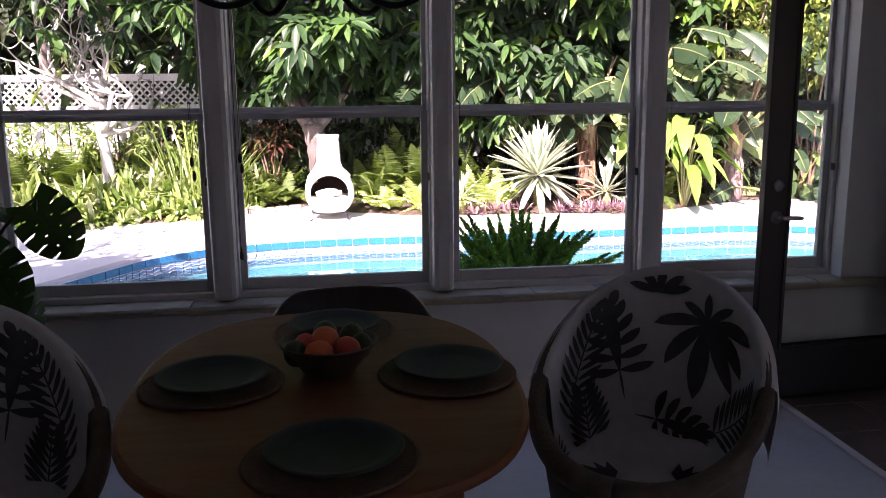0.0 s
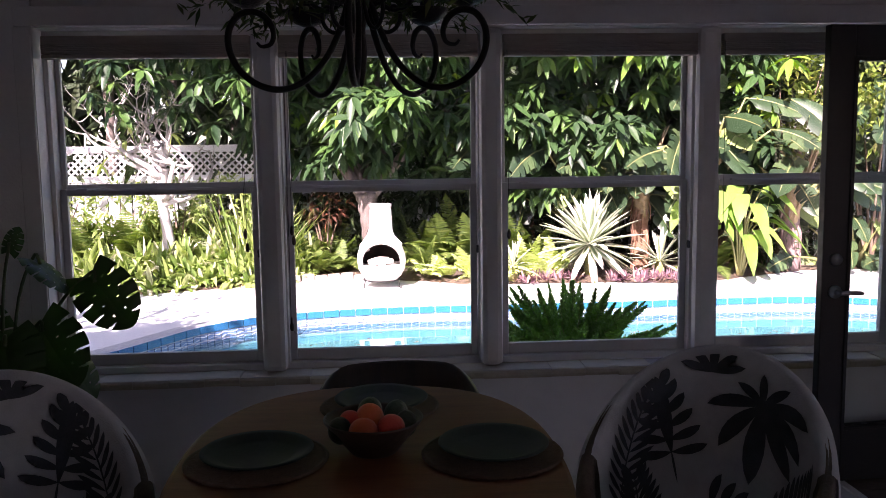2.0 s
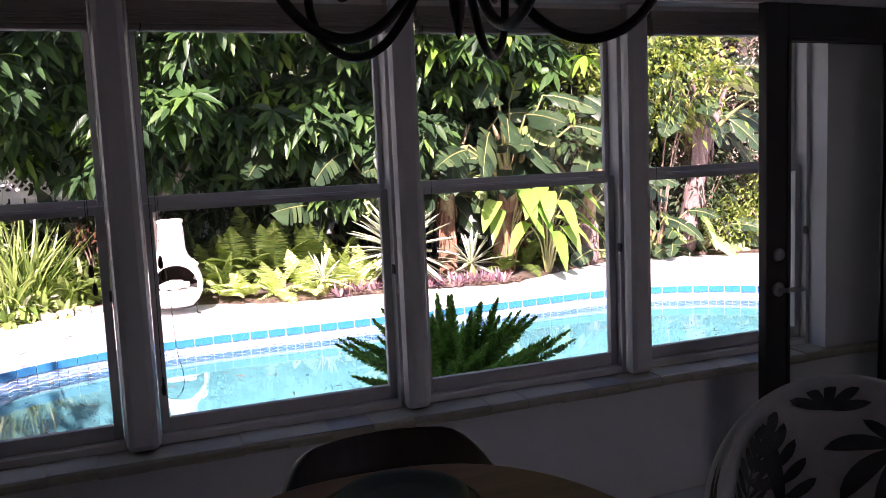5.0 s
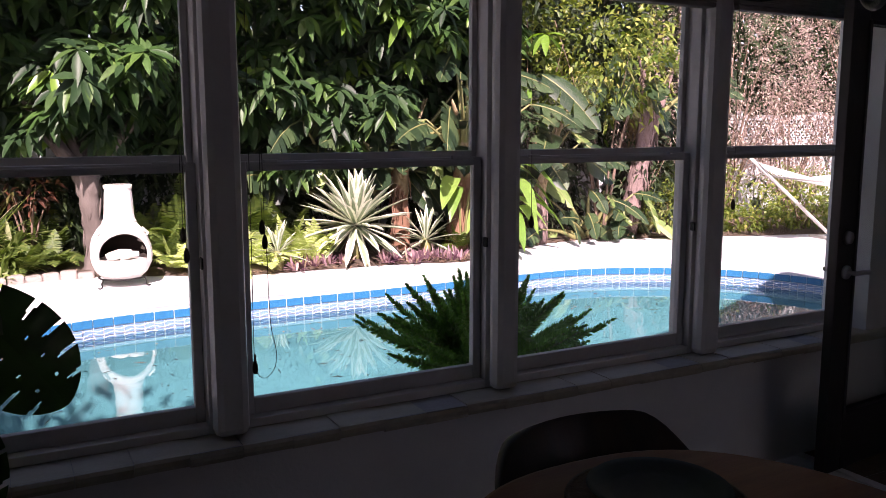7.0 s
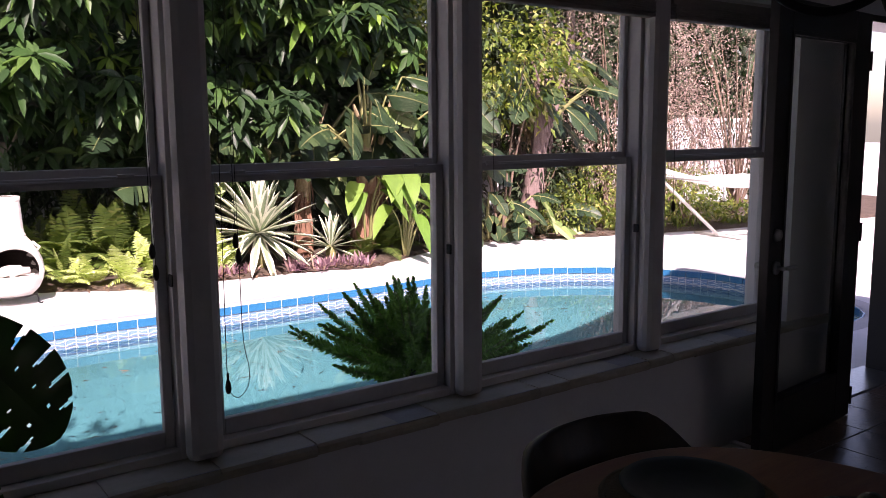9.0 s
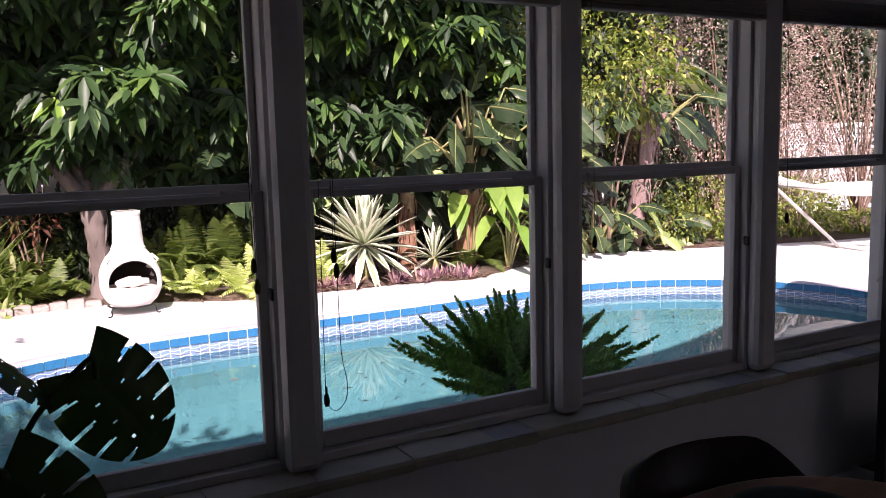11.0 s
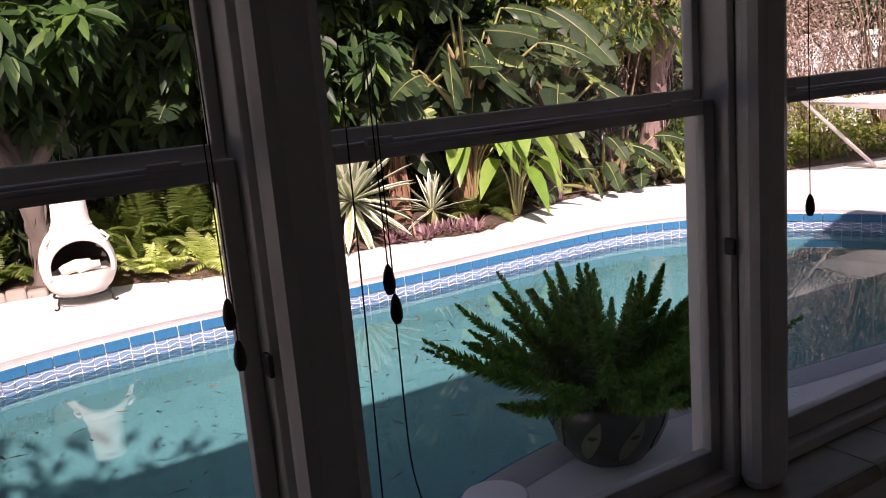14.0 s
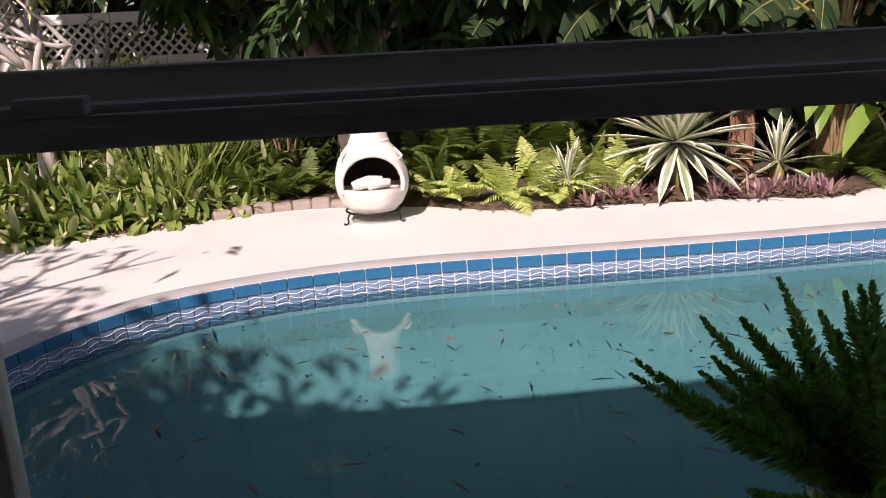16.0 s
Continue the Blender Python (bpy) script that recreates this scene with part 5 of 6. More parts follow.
# low stones along the bed by the chiminea
for k in range(7):
    x = -1.40 + k * 0.155
    s = tagged(obj("border_stone", Geo().box(-0.077, 0.077, -0.05, 0.05, -0.02, 0.06 + 0.012 * (k % 3), 0.022), M_STONE), "pale rough edging stone along the bed", "stone", "edging stones")
    s.matrix_world = pose(x, bed_y(x) - 0.03 + random.uniform(-0.01, 0.01), G, random.uniform(-3, 3), random.uniform(-3, 3), math.degrees(math.atan2(bed_y(x + 0.1) - bed_y(x - 0.1), 0.2)) + random.uniform(-4, 4))


# ---- trees ----
def limb(g, p, d, length, r, depth, twist=0.5, tips=None, kids=3, shrink=0.68, up=0.12):
    pts, rad = [Vector(p)], [r]
    d = Vector(d).normalized()
    q = Vector(p)
    n = 5
    for i in range(n):
        d = (d + Vector((random.gauss(0, 1), random.gauss(0, 1), random.gauss(0, 1))) * 0.16 * twist + Vector((0, 0, up * 0.3))).normalized()
        q = q + d * (length / n)
        pts.append(q.copy())
        rad.append(r * (1 - 0.45 * (i + 1) / n))
    g.tube(pts, rad, 7 if depth > 1 else 5)
    if depth <= 0:
        if tips is not None:
            tips.append((q, d))
        return
    for k in range(kids):
        a = Vector((random.gauss(0, 1), random.gauss(0, 1), random.gauss(0, 0.7))).normalized()
        limb(g, q - d * 0.01, d * 0.75 + a * 0.75 * twist * 1.6, length * shrink * random.uniform(0.8, 1.15), r * 0.56, depth - 1, twist, tips, kids, shrink, up)


def mango_tree():
    t = thing("mango_tree", "large mango tree with drooping glossy green leaves", "tree", pose(-0.39, 10.35, G))
    random.seed(11)
    g = Geo()
    trunk = smooth_path([(0.04, 0, -0.05), (0.05, 0.02, 0.3), (0.02, 0.0, 0.7), (0.0, 0.03, 1.0)], 6)
    g.tube(trunk, [0.145 - 0.05 * min(1.0, k / 4) + 0.035 * max(0, k - 12) / 6 + 0.010 * math.sin(k * 2.3) for k in range(len(trunk))], 14)
    for k in range(26):      # ridges of bark
        a, h = random.uniform(0, 6.28), random.uniform(0.0, 0.75)
        q = [Vector((0.04 + 0.093 * math.cos(a + 0.25 * j), 0.01 + 0.093 * math.sin(a + 0.25 * j), h + 0.11 * j)) for j in range(3)]
        g.tube(q, [0.006, 0.014, 0.005], 5)
    for d in ((-0.9, 0.4, 1.0), (0.85, 0.3, 1.0), (0.1, 0.7, 1.2), (0.5, 0.45, 1.3), (-0.4, 0.5, 1.3)):
        limb(g, (0, 0.02, 0.92), d, 1.25, 0.085, 2, 0.5)
    part("trunk", g, M_BARK, t, "forked grey trunk and limbs", smooth=True)
    n = 2500
    X = rng.uniform(-3.4, 4.4, n)
    low = 1.22 + 0.42 / (1 + np.exp((X + 0.30) * 9)) + 0.16 * np.sin(X * 2.1 + 0.6) + 0.25 * np.clip(np.abs(X - 0.6) - 2.0, 0, 2) * (X < 0)
    Z = low + (4.5 - low) * rng.uniform(0, 1, n) ** 1.15
    front = 10.2 - 0.50 * (Z - 1.3) + 0.55 * np.sin(X * 1.7 + Z * 2.3) * np.sin(Z * 3.7 - X) + 0.28 * np.sin(X * 4.1 - Z * 3.2)
    Y = front + rng.exponential(0.5, n)
    X[:480] = rng.uniform(-3.4, 3.3, 480)      # upper canopy over the deck, out of view, added to shade the crown
    Y[:480] = rng.uniform(8.5, 9.7, 480)
    Z[:480] = rng.uniform(3.35, 4.9, 480)
    keep = ~((X < -1.75) & (Z < 3.0 - 0.25 * (X + 3.4)) & (rng.uniform(0, 1, n) < 0.85))
    B = np.stack([X, Y, Z], 1)[keep] - np.array([-0.39, 10.35, G])
    u = rng.uniform(0, 1, len(B))
    for sel, name, m_, label in ((u < 0.56, "deep_leaves", M_MANGO, "dark green drooping leaves"), ((u >= 0.56) & (u < 0.95), "leaves", M_MANGO2, "mid green drooping leaves"),
                                 (u >= 0.95, "young_leaves", M_MANGO3, "light green young leaves")):
        K = 9
        nb = int(sel.sum())
        b = np.repeat(B[sel], K, 0)
        m = len(b)
        az = np.tile(np.arange(K) * 2 * np.pi / K, nb) + np.repeat(rng.uniform(0, 6.28, nb), K) + rng.normal(0, 0.22, m)
        el = np.tile(np.where(np.arange(K) % 2 == 0, -0.10, -0.65), nb) + rng.normal(0, 0.24, m)
        size = np.repeat(rng.uniform(0.75, 1.15, nb), K)
        D = np.stack([np.cos(az) * np.cos(el), np.sin(az) * np.cos(el), np.sin(el)], 1)
        th = np.repeat(rng.uniform(0.1, 0.85, nb), K)   # rosettes lean out of the crown
        D = np.stack([D[:, 0], D[:, 1] * np.cos(th) - D[:, 2] * np.sin(th), D[:, 1] * np.sin(th) + D[:, 2] * np.cos(th)], 1)
        np_part(name, [leaf_geo(b + D * 0.02, D, np.stack([np.zeros(m), -np.sin(th), np.cos(th)], 1) + rng.normal(size=(m, 3)) * 0.2, size * rng.uniform(0.19, 0.26, m), size * rng.uniform(0.070, 0.092, m),
                                rng.uniform(0.15, 0.45, m), PROF, 0.16)], m_, t, label)


mango_tree()


def plumeria():
    t = thing("plumeria_tree", "bare plumeria tree with pale stubby branches", "tree", pose(-2.75, 10.15, G))
    random.seed(5)
    g, tips = Geo(), []
    g.tube(smooth_path([(0, 0, -0.05), (0.03, 0, 0.5), (-0.03, 0.03, 1.0), (0.02, 0, 1.35)], 4), [0.075] * 5 + [0.06] * 8, 10)
    for d in ((-1, -0.3, 0.7), (0.9, -0.2, 0.6), (0.1, 0.3, 1.2), (-0.5, 0.4, 1.1), (0.6, 0.4, 0.9), (-0.9, -0.5, 0.35), (0.5, -0.7, 0.8), (1.0, 0.1, 0.3), (-1.0, 0.2, 0.25)):
        limb(g, (0, 0, 1.25 + random.uniform(-0.35, 0.15)), d, 0.58, 0.040, 3, 1.15, tips, 2, 0.80, 0.45)
    part("trunk", g, M_PALEBARK, t, "pale bare trunk and branches", smooth=True)
    # a few yellow-green leaves at some tips
    packs = []
    for q, d in tips[::9]:
        n = 9
        D = rng.normal(size=(n, 3)) * 0.7 + np.array(d) + [0, -0.2, 0.1]
        packs.append(leaf_geo(np.tile(np.array(q), (n, 1)), D, np.tile([0, 0, 1.0], (n, 1)), rng.uniform(0.12, 0.2, n), rng.uniform(0.035, 0.05, n), 0.3, PROF, 0.15))
    np_part("leaves", packs, M_FERNY, t, "few light green leaves")


plumeria()


# dense dark growth behind the fence
def back_hedge():
    h = thing("hedge_trees", "dense dark tree growth behind the fence", "trees", pose(0, 12.6, G), kind="stuff")
    n = 30000
    X = rng.uniform(-11, 15, n)
    Z = rng.uniform(0.1, 6.0, n)
    Y = 0.3 * np.sin(X * 1.3) + rng.normal(0, 0.55, n) - 0.3
    gap = (X < -1.6) & (X > -5.0) & (np.sin(X * 5.1) * np.sin(Z * 4.3 + X) > 0.15) & (Z > 1.4) & (Z < 3.2)
    gap |= (np.sin(3.1 * X + 1.3 * Z) * np.sin(2.3 * Z - 1.7 * X) > 0.22) & (Z > 3.5)
    B = np.stack([X, Y, Z], 1)[~gap]
    m = len(B)
    D = rng.normal(size=(m, 3)) + [0, -0.3, -0.5]
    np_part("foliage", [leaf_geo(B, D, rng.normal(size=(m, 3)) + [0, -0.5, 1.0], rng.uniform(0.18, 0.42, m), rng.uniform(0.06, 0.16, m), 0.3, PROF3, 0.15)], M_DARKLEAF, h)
    g = Geo()
    random.seed(3)
    for k in range(26):
        x = -10 + k + random.uniform(-0.4, 0.4)
        g.tube(smooth_path([(x, 0.3, 0), (x + random.uniform(-0.2, 0.2), 0.3, 2.5), (x + random.uniform(-0.5, 0.5), 0.2, 5.6)], 4), [0.07] * 9, 7)
    part("trunks", g, M_BARK, h, smooth=True)
    n2 = 13000
    B = np.stack([rng.uniform(-14, 20, n2), rng.normal(1.9, 0.5, n2), rng.uniform(0.0, 10.5, n2)], 1)
    B = B[(np.sin(3.1 * B[:, 0] + 1.3 * B[:, 2]) * np.sin(2.3 * B[:, 2] - 1.7 * B[:, 0]) < 0.22) | (B[:, 2] < 3.8)]
    n2 = len(B)
    D = rng.normal(size=(n2, 3))
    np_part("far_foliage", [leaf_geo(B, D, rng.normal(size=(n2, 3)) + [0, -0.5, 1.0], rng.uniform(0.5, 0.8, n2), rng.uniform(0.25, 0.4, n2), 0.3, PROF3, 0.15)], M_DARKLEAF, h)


back_hedge()


# understorey in front of the fence, its shade put into dark leaf colour
def understorey():
    t = thing("understorey_shrubs", "dark green shrubs in the shade of the trees", "shrubs", pose(0, 11.0, G), kind="stuff")
    n = 12500
    X = rng.uniform(0.25, 9.0, n)
    Z = rng.uniform(0.02, 1.0, n) ** 0.8 * (1.9 + 0.4 * np.sin(X * 2.7) + 1.3 * ((X > 2.2) & (X < 7.3)))
    Y = rng.normal(0.0, 0.13, n) + 0.12 * np.sin(X * 3.1)
    hole = (X > 6.3) & (X < 6.9) & (Z < 1.1)
    B = np.stack([X, Y, Z], 1)[~hole]
    X2 = rng.uniform(-2.3, 0.25, 1800)
    B = np.concatenate([B, np.stack([X2, rng.normal(0.05, 0.1, 1800), rng.uniform(0.02, 1.0, 1800)], 1)])
    m = len(B)
    D = rng.normal(size=(m, 3)) + [0, -0.5, -0.2]
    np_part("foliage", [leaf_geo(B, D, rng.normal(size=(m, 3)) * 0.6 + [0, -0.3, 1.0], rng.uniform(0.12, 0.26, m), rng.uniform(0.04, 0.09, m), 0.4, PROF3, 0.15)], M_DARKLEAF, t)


understorey()


# ---- border plants ----
def strap_clump(x, y, n, L, W, material, name, label, lean=0.9, z=None, group="border plants", th=0.0, arch=0.8):
    t = thing(name, label, "plant", pose(x, y, G + 0.02 if z is None else z), group)
    az = rng.uniform(0, 2 * np.pi, n)
    el = rng.uniform(math.radians(90 - 62 * lean), math.radians(82), n)
    D = np.stack([np.cos(az) * np.cos(el), np.sin(az) * np.cos(el), np.sin(el)], 1)
    P = np.stack([np.cos(az) * 0.03, np.sin(az) * 0.03, np.zeros(n)], 1) + rng.normal(size=(n, 3)) * [0.02, 0.02, 0]
    Ls = L * rng.uniform(0.6, 1.1, n)
    np_part("leaves", [leaf_geo(P, D, np.tile([0, 0, 1.0], (n, 1)) + D * -0.2 + rng.normal(size=(n, 3)) * 0.15, Ls, W * rng.uniform(0.7, 1.2, n), arch * rng.uniform(0.3, 1.0, n) * np.cos(el) * 1.2,
                               [(0, 0.55), (0.3, 1.0), (0.55, 0.95), (0.8, 0.65), (1.0, 0.0)], 0.18)], material, t)
    return t


def fern_clump(x, y, n, L, material, label, z=0.0, group="ferns"):
    t = thing("fern", label, "fern", pose(x, y, G + 0.02 + z), group)
    packs = []
    K = 22
    for i in range(n):
        a = rng.uniform(0, 2 * np.pi)
        el = rng.uniform(0.55, 1.35)
        l = L * rng.uniform(0.65, 1.1)
        d = np.array([math.cos(a) * math.cos(el), math.sin(a) * math.cos(el), math.sin(el)])
        s = np.linspace(0.10, 1.0, K)
        c = d * (l * s)[:, None] + np.array([0, 0, -1.0]) * (0.75 * math.cos(el) * l * s ** 2)[:, None]
        tg = d + np.array([0, 0, -1.0]) * (1.5 * math.cos(el) * s)[:, None]
        tg = unit(tg)
        side = unit(np.cross(tg, np.tile([0, 0, 1.0], (K, 1))))
        w = 0.20 * l * np.sin(np.pi * np.clip(0.18 + 0.82 * s, 0, 1)) + 0.012
        for sg in (-1, 1):
            packs.append(flat_leaf_geo(c, side * sg + tg * 0.35 + rng.normal(size=(K, 3)) * 0.06, np.cross(side, tg) * sg * sg + [0, 0, 0.05], w, 0.031 * l * np.ones(K), 0.25, [(0, 0.9), (0.6, 0.8), (1, 0.0)]))
        packs.append(flat_leaf_geo(c[:-1], c[1:] - c[:-1] + 1e-6, np.tile([0.3, 0.2, 1.0], (K - 1, 1)), np.linalg.norm(c[1:] - c[:-1], axis=1), 0.008, 0.0, [(0, 1), (1, 1)]))
    np_part("fronds", packs, material, t)
    return t


def leafy_shrub(name, label, x, y, z0, z1, r, n, L, W, material, stems=6, twig=M_BROWNTWIG, group="shrubs", ry=None, clumps=0):
    t = thing(name, label, "shrub", pose(x, y, G), group)
    g = Geo()
    for k in range(stems):
        a = 2 * math.pi * k / stems + random.uniform(-0.4, 0.4)
        q = (math.cos(a) * r * 0.7, math.sin(a) * (ry or r) * 0.7, (z0 + z1) / 2 + random.uniform(-0.2, 0.4) * (z1 - z0))
        g.tube(smooth_path([(0.02 * math.cos(a), 0.02 * math.sin(a), -0.02), (q[0] * 0.4, q[1] * 0.4, q[2] * 0.55), q], 4), [0.018] * 3 + [0.012] * 3 + [0.006] * 3, 6)
    part("stems", g, twig, t, smooth=True)
    v = rng.normal(size=(n, 3))
    v = unit(v) * (rng.uniform(0.45, 1.0, n) ** 0.6)[:, None]
    bump = 1 + 0.25 * np.sin(v[:, 0] * 7 + v[:, 2] * 5) * np.cos(v[:, 1] * 6)
    if clumps:
        v = np.repeat(v[:clumps], n // clumps + 1, 0)[:n] + rng.normal(size=(n, 3)) * 0.15
        bump = np.ones(n)
    P = v * np.array([r, ry or r, (z1 - z0) / 2]) * bump[:, None] + [0, 0, (z0 + z1) / 2]
    D = v * 0.8 + rng.normal(size=(n, 3)) * 0.6 + [0, 0, 0.1]
    np_part("leaves", [leaf_geo(P, D, rng.normal(size=(n, 3)) * 0.5 + [0, 0, 1.0], L * rng.uniform(0.7, 1.2, n), W * rng.uniform(0.7, 1.2, n), 0.35, PROF3, 0.15)], material, t)
    return t


# yellow-green strap leaves, a hedge of them along the deck
for k in range(84):
    x = -6.2 + k * 0.062 + rng.uniform(-0.05, 0.05)
    y = bed_y(x) + 0.02 + (k % 4) * 0.20 + rng.uniform(0, 0.12)
    strap_clump(x, y, 30, 0.33 + 0.22 * (y - bed_y(x)), 0.064, M_STRAP, "strap_leaf_plant", "yellow-green strap-leaved border plant in sun", 1.25, z=G + 0.02 + 0.34 * max(0.0, y - bed_y(x) - 0.1), group="strap-leaf border", arch=1.25)
for x, y in ((-1.75, 10.15), (-1.95, 10.25), (-1.60, 10.3), (-1.5, 10.5)):
    strap_clump(x, y, 46, 1.35, 0.026, M_STRAP, "grass_clump", "tall arching grass clump with pale blades", 0.75, group="tall grasses", arch=0.7)
for x, y in ((-3.2, 10.3), (-3.7, 10.0), (-2.4, 10.5), (-4.3, 9.7), (-4.9, 9.5)):
    fern_clump(x, y, 16, 0.8, M_FERN, "green fern behind the border plants", 0.25)

# leafy undergrowth in front of the fence
for x, y, n_ in ((-2.15, 10.62, 420), (-2.75, 10.75, 420), (-3.35, 10.6, 480), (-4.1, 10.35, 480)):
    leafy_shrub("leafy_shrub", "light green leafy shrub in front of the white fence", x, y, 0.35, 1.22, 0.42, n_, 0.13, 0.042, M_STRAP, group="fence shrubs", clumps=34)
for x, y in ((-2.05, 10.75), (-2.55, 10.9), (-3.1, 10.75), (-3.75, 10.6), (-4.5, 10.3)):
    fern_clump(x, y, 20, 0.75, M_FERN, "green fern in front of the white fence", 0.30)
    strap_clump(x + 0.2, y - 0.15, 40, 0.42, 0.05, M_STRAP, "leafy_border_plant", "leafy green plant in front of the white fence", 1.2, z=G + 0.35, group="leafy border plants", arch=1.0)

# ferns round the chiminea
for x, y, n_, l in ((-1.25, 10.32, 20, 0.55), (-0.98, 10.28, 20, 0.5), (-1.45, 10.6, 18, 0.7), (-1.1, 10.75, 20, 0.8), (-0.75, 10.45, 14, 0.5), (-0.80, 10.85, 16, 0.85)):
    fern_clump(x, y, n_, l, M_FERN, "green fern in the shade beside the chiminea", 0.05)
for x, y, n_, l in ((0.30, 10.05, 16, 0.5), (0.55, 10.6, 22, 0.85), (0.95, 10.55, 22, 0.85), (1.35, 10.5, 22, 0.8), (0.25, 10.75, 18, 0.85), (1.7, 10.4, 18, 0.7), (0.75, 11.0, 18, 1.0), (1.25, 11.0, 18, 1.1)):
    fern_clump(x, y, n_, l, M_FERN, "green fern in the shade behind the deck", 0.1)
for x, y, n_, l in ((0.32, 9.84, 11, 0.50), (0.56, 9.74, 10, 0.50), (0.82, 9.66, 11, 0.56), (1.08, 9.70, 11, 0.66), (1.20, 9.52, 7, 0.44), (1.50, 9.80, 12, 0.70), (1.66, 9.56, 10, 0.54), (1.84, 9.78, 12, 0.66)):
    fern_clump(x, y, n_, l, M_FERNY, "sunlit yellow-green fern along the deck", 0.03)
for x, y, n_, l in ((3.75, 9.75, 16, 0.55), (4.05, 9.85, 14, 0.55), (3.45, 9.65, 12, 0.45)):
    fern_clump(x, y, n_, l, M_FERN, "green fern below the paddle-leaved plant", 0.05)


leafy_shrub("croton_shrub", "croton shrub with rust-red and green leaves", -0.92, 10.72, 0.60, 1.05, 0.30, 130, 0.12, 0.045, M_CROTON)
leafy_shrub("yellow_shrub", "tall shrub with yellow-green leaves in sun", 5.75, 9.95, 1.55, 3.25, 1.0, 2400, 0.10, 0.052, M_YELLOW, group="tall shrubs", clumps=60)
leafy_shrub("green_shrub", "tall green shrub among the palms", 4.75, 10.2, 1.3, 3.3, 0.6, 900, 0.11, 0.055, M_YELLOW, group="tall shrubs", clumps=26)
leafy_shrub("rust_shrub", "large dry rust-coloured shrub in sun", 8.6, 10.6, 0.35, 4.2, 1.5, 12000, 0.052, 0.026, M_RUST, stems=22, group="dry shrubs", ry=1.1)
leafy_shrub("rust_shrub", "large dry rust-coloured shrub in sun", 11.0, 10.0, 0.35, 4.2, 1.5, 9000, 0.052, 0.026, M_RUST, stems=22, group="dry shrubs", ry=1.1)
leafy_shrub("rust_shrub", "low dry rust-coloured shrub by the fence", 7.4, 10.95, 0.3, 2.4, 0.8, 4200, 0.052, 0.026, M_RUST, stems=24, group="dry shrubs", ry=0.5)
leafy_shrub("rust_shrub", "low dry rust-coloured shrub by the fence", 9.7, 10.3, 0.3, 2.2, 0.9, 4200, 0.052, 0.026, M_RUST, stems=24, group="dry shrubs", ry=0.5)
leafy_shrub("low_green_shrub", "low yellow-green shrub by the hammock", 7.6, 10.0, 0.1, 1.0, 0.7, 1300, 0.07, 0.03, M_YELLOW, group="low shrubs", ry=0.5)
leafy_shrub("low_green_shrub", "low yellow-green shrub by the hammock", 9.0, 9.6, 0.1, 0.9, 0.8, 1300, 0.07, 0.03, M_YELLOW, group="low shrubs", ry=0.5)
leafy_shrub("low_green_shrub", "dark low shrub beside the palms", 6.6, 10.2, 0.1, 1.3, 0.5, 900, 0.10, 0.04, M_DARKLEAF, group="low shrubs")


# dark leaves left of x = 6.5 stand in for the shade there
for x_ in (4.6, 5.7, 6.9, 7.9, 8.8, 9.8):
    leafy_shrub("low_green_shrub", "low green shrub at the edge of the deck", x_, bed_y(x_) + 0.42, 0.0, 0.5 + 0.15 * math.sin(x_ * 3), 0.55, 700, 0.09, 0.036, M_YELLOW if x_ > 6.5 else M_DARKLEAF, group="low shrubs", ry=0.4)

# variegated agave
def agave(x, y, n, L, W, name, label, hub=0.16, low=-6):
    t = thing(name, label, "agave", pose(x, y, G + 0.02), "agaves")
    i = np.arange(n)
    az = i * 2.399963 + rng.normal(0, 0.1, n)
    el = np.radians(np.linspace(84, low, n)) + rng.normal(0, 0.11, n)
    D = np.stack([np.cos(az) * np.cos(el), np.sin(az) * np.cos(el), np.sin(el)], 1)
    P = np.tile([0, 0, hub], (n, 1)) + D * 0.03
    Ls = L * rng.uniform(0.85, 1.08, n)
    up = np.tile([0, 0, 1.0], (n, 1)) - D * D[:, 2:3]
    pr = [(0, 0.75), (0.25, 0.85), (0.55, 1.0), (0.8, 0.7), (1.0, 0.02)]
    np_part("leaves", [leaf_geo(P, D, up + D * 0.01, Ls, W, 0.10, pr, 0.18)], M_AGAVE, t, "cream-edged leaves")
    N = unit(np.cross(np.cross(D, up + D * 0.01), D))
    for sg in (1, -1):
        np_part("leaf_stripe", [leaf_geo(P + N * 0.004 * sg, D, up + D * 0.01, Ls * 0.97, W * 0.46, 0.10, pr, 0.18)], M_AGAVE_IN, t, "grey-green middle stripe")
    part("core", Geo().lathe([(0.05, -0.03), (0.06, 0.1), (0.045, hub + 0.02), (0.0, hub + 0.04)], 14), M_STALK, t, smooth=True)


agave(2.22, 9.74, 86, 0.66, 0.088, "variegated_agave", "large cream-edged agave rosette in full sun", 0.37, -34)
agave(3.05, 9.70, 26, 0.42, 0.045, "small_agave", "small pale agave among pink bromeliads")
agave(1.28, 9.52, 20, 0.34, 0.038, "small_agave", "small pale agave among ferns")

# pink bromeliads at the foot of the agaves
for k in range(22):
    x = 1.45 + k * 0.085 + rng.uniform(-0.04, 0.04)
    if 2.05 < x < 2.40 or x > 3.3:
        continue
    strap_clump(x, bed_y(x) + rng.uniform(-0.04, 0.2), 22, 0.17, 0.026, M_PINK, "bromeliad", "small pink and purple bromeliad at the bed's edge", 1.1, group="bromeliads", arch=0.4)


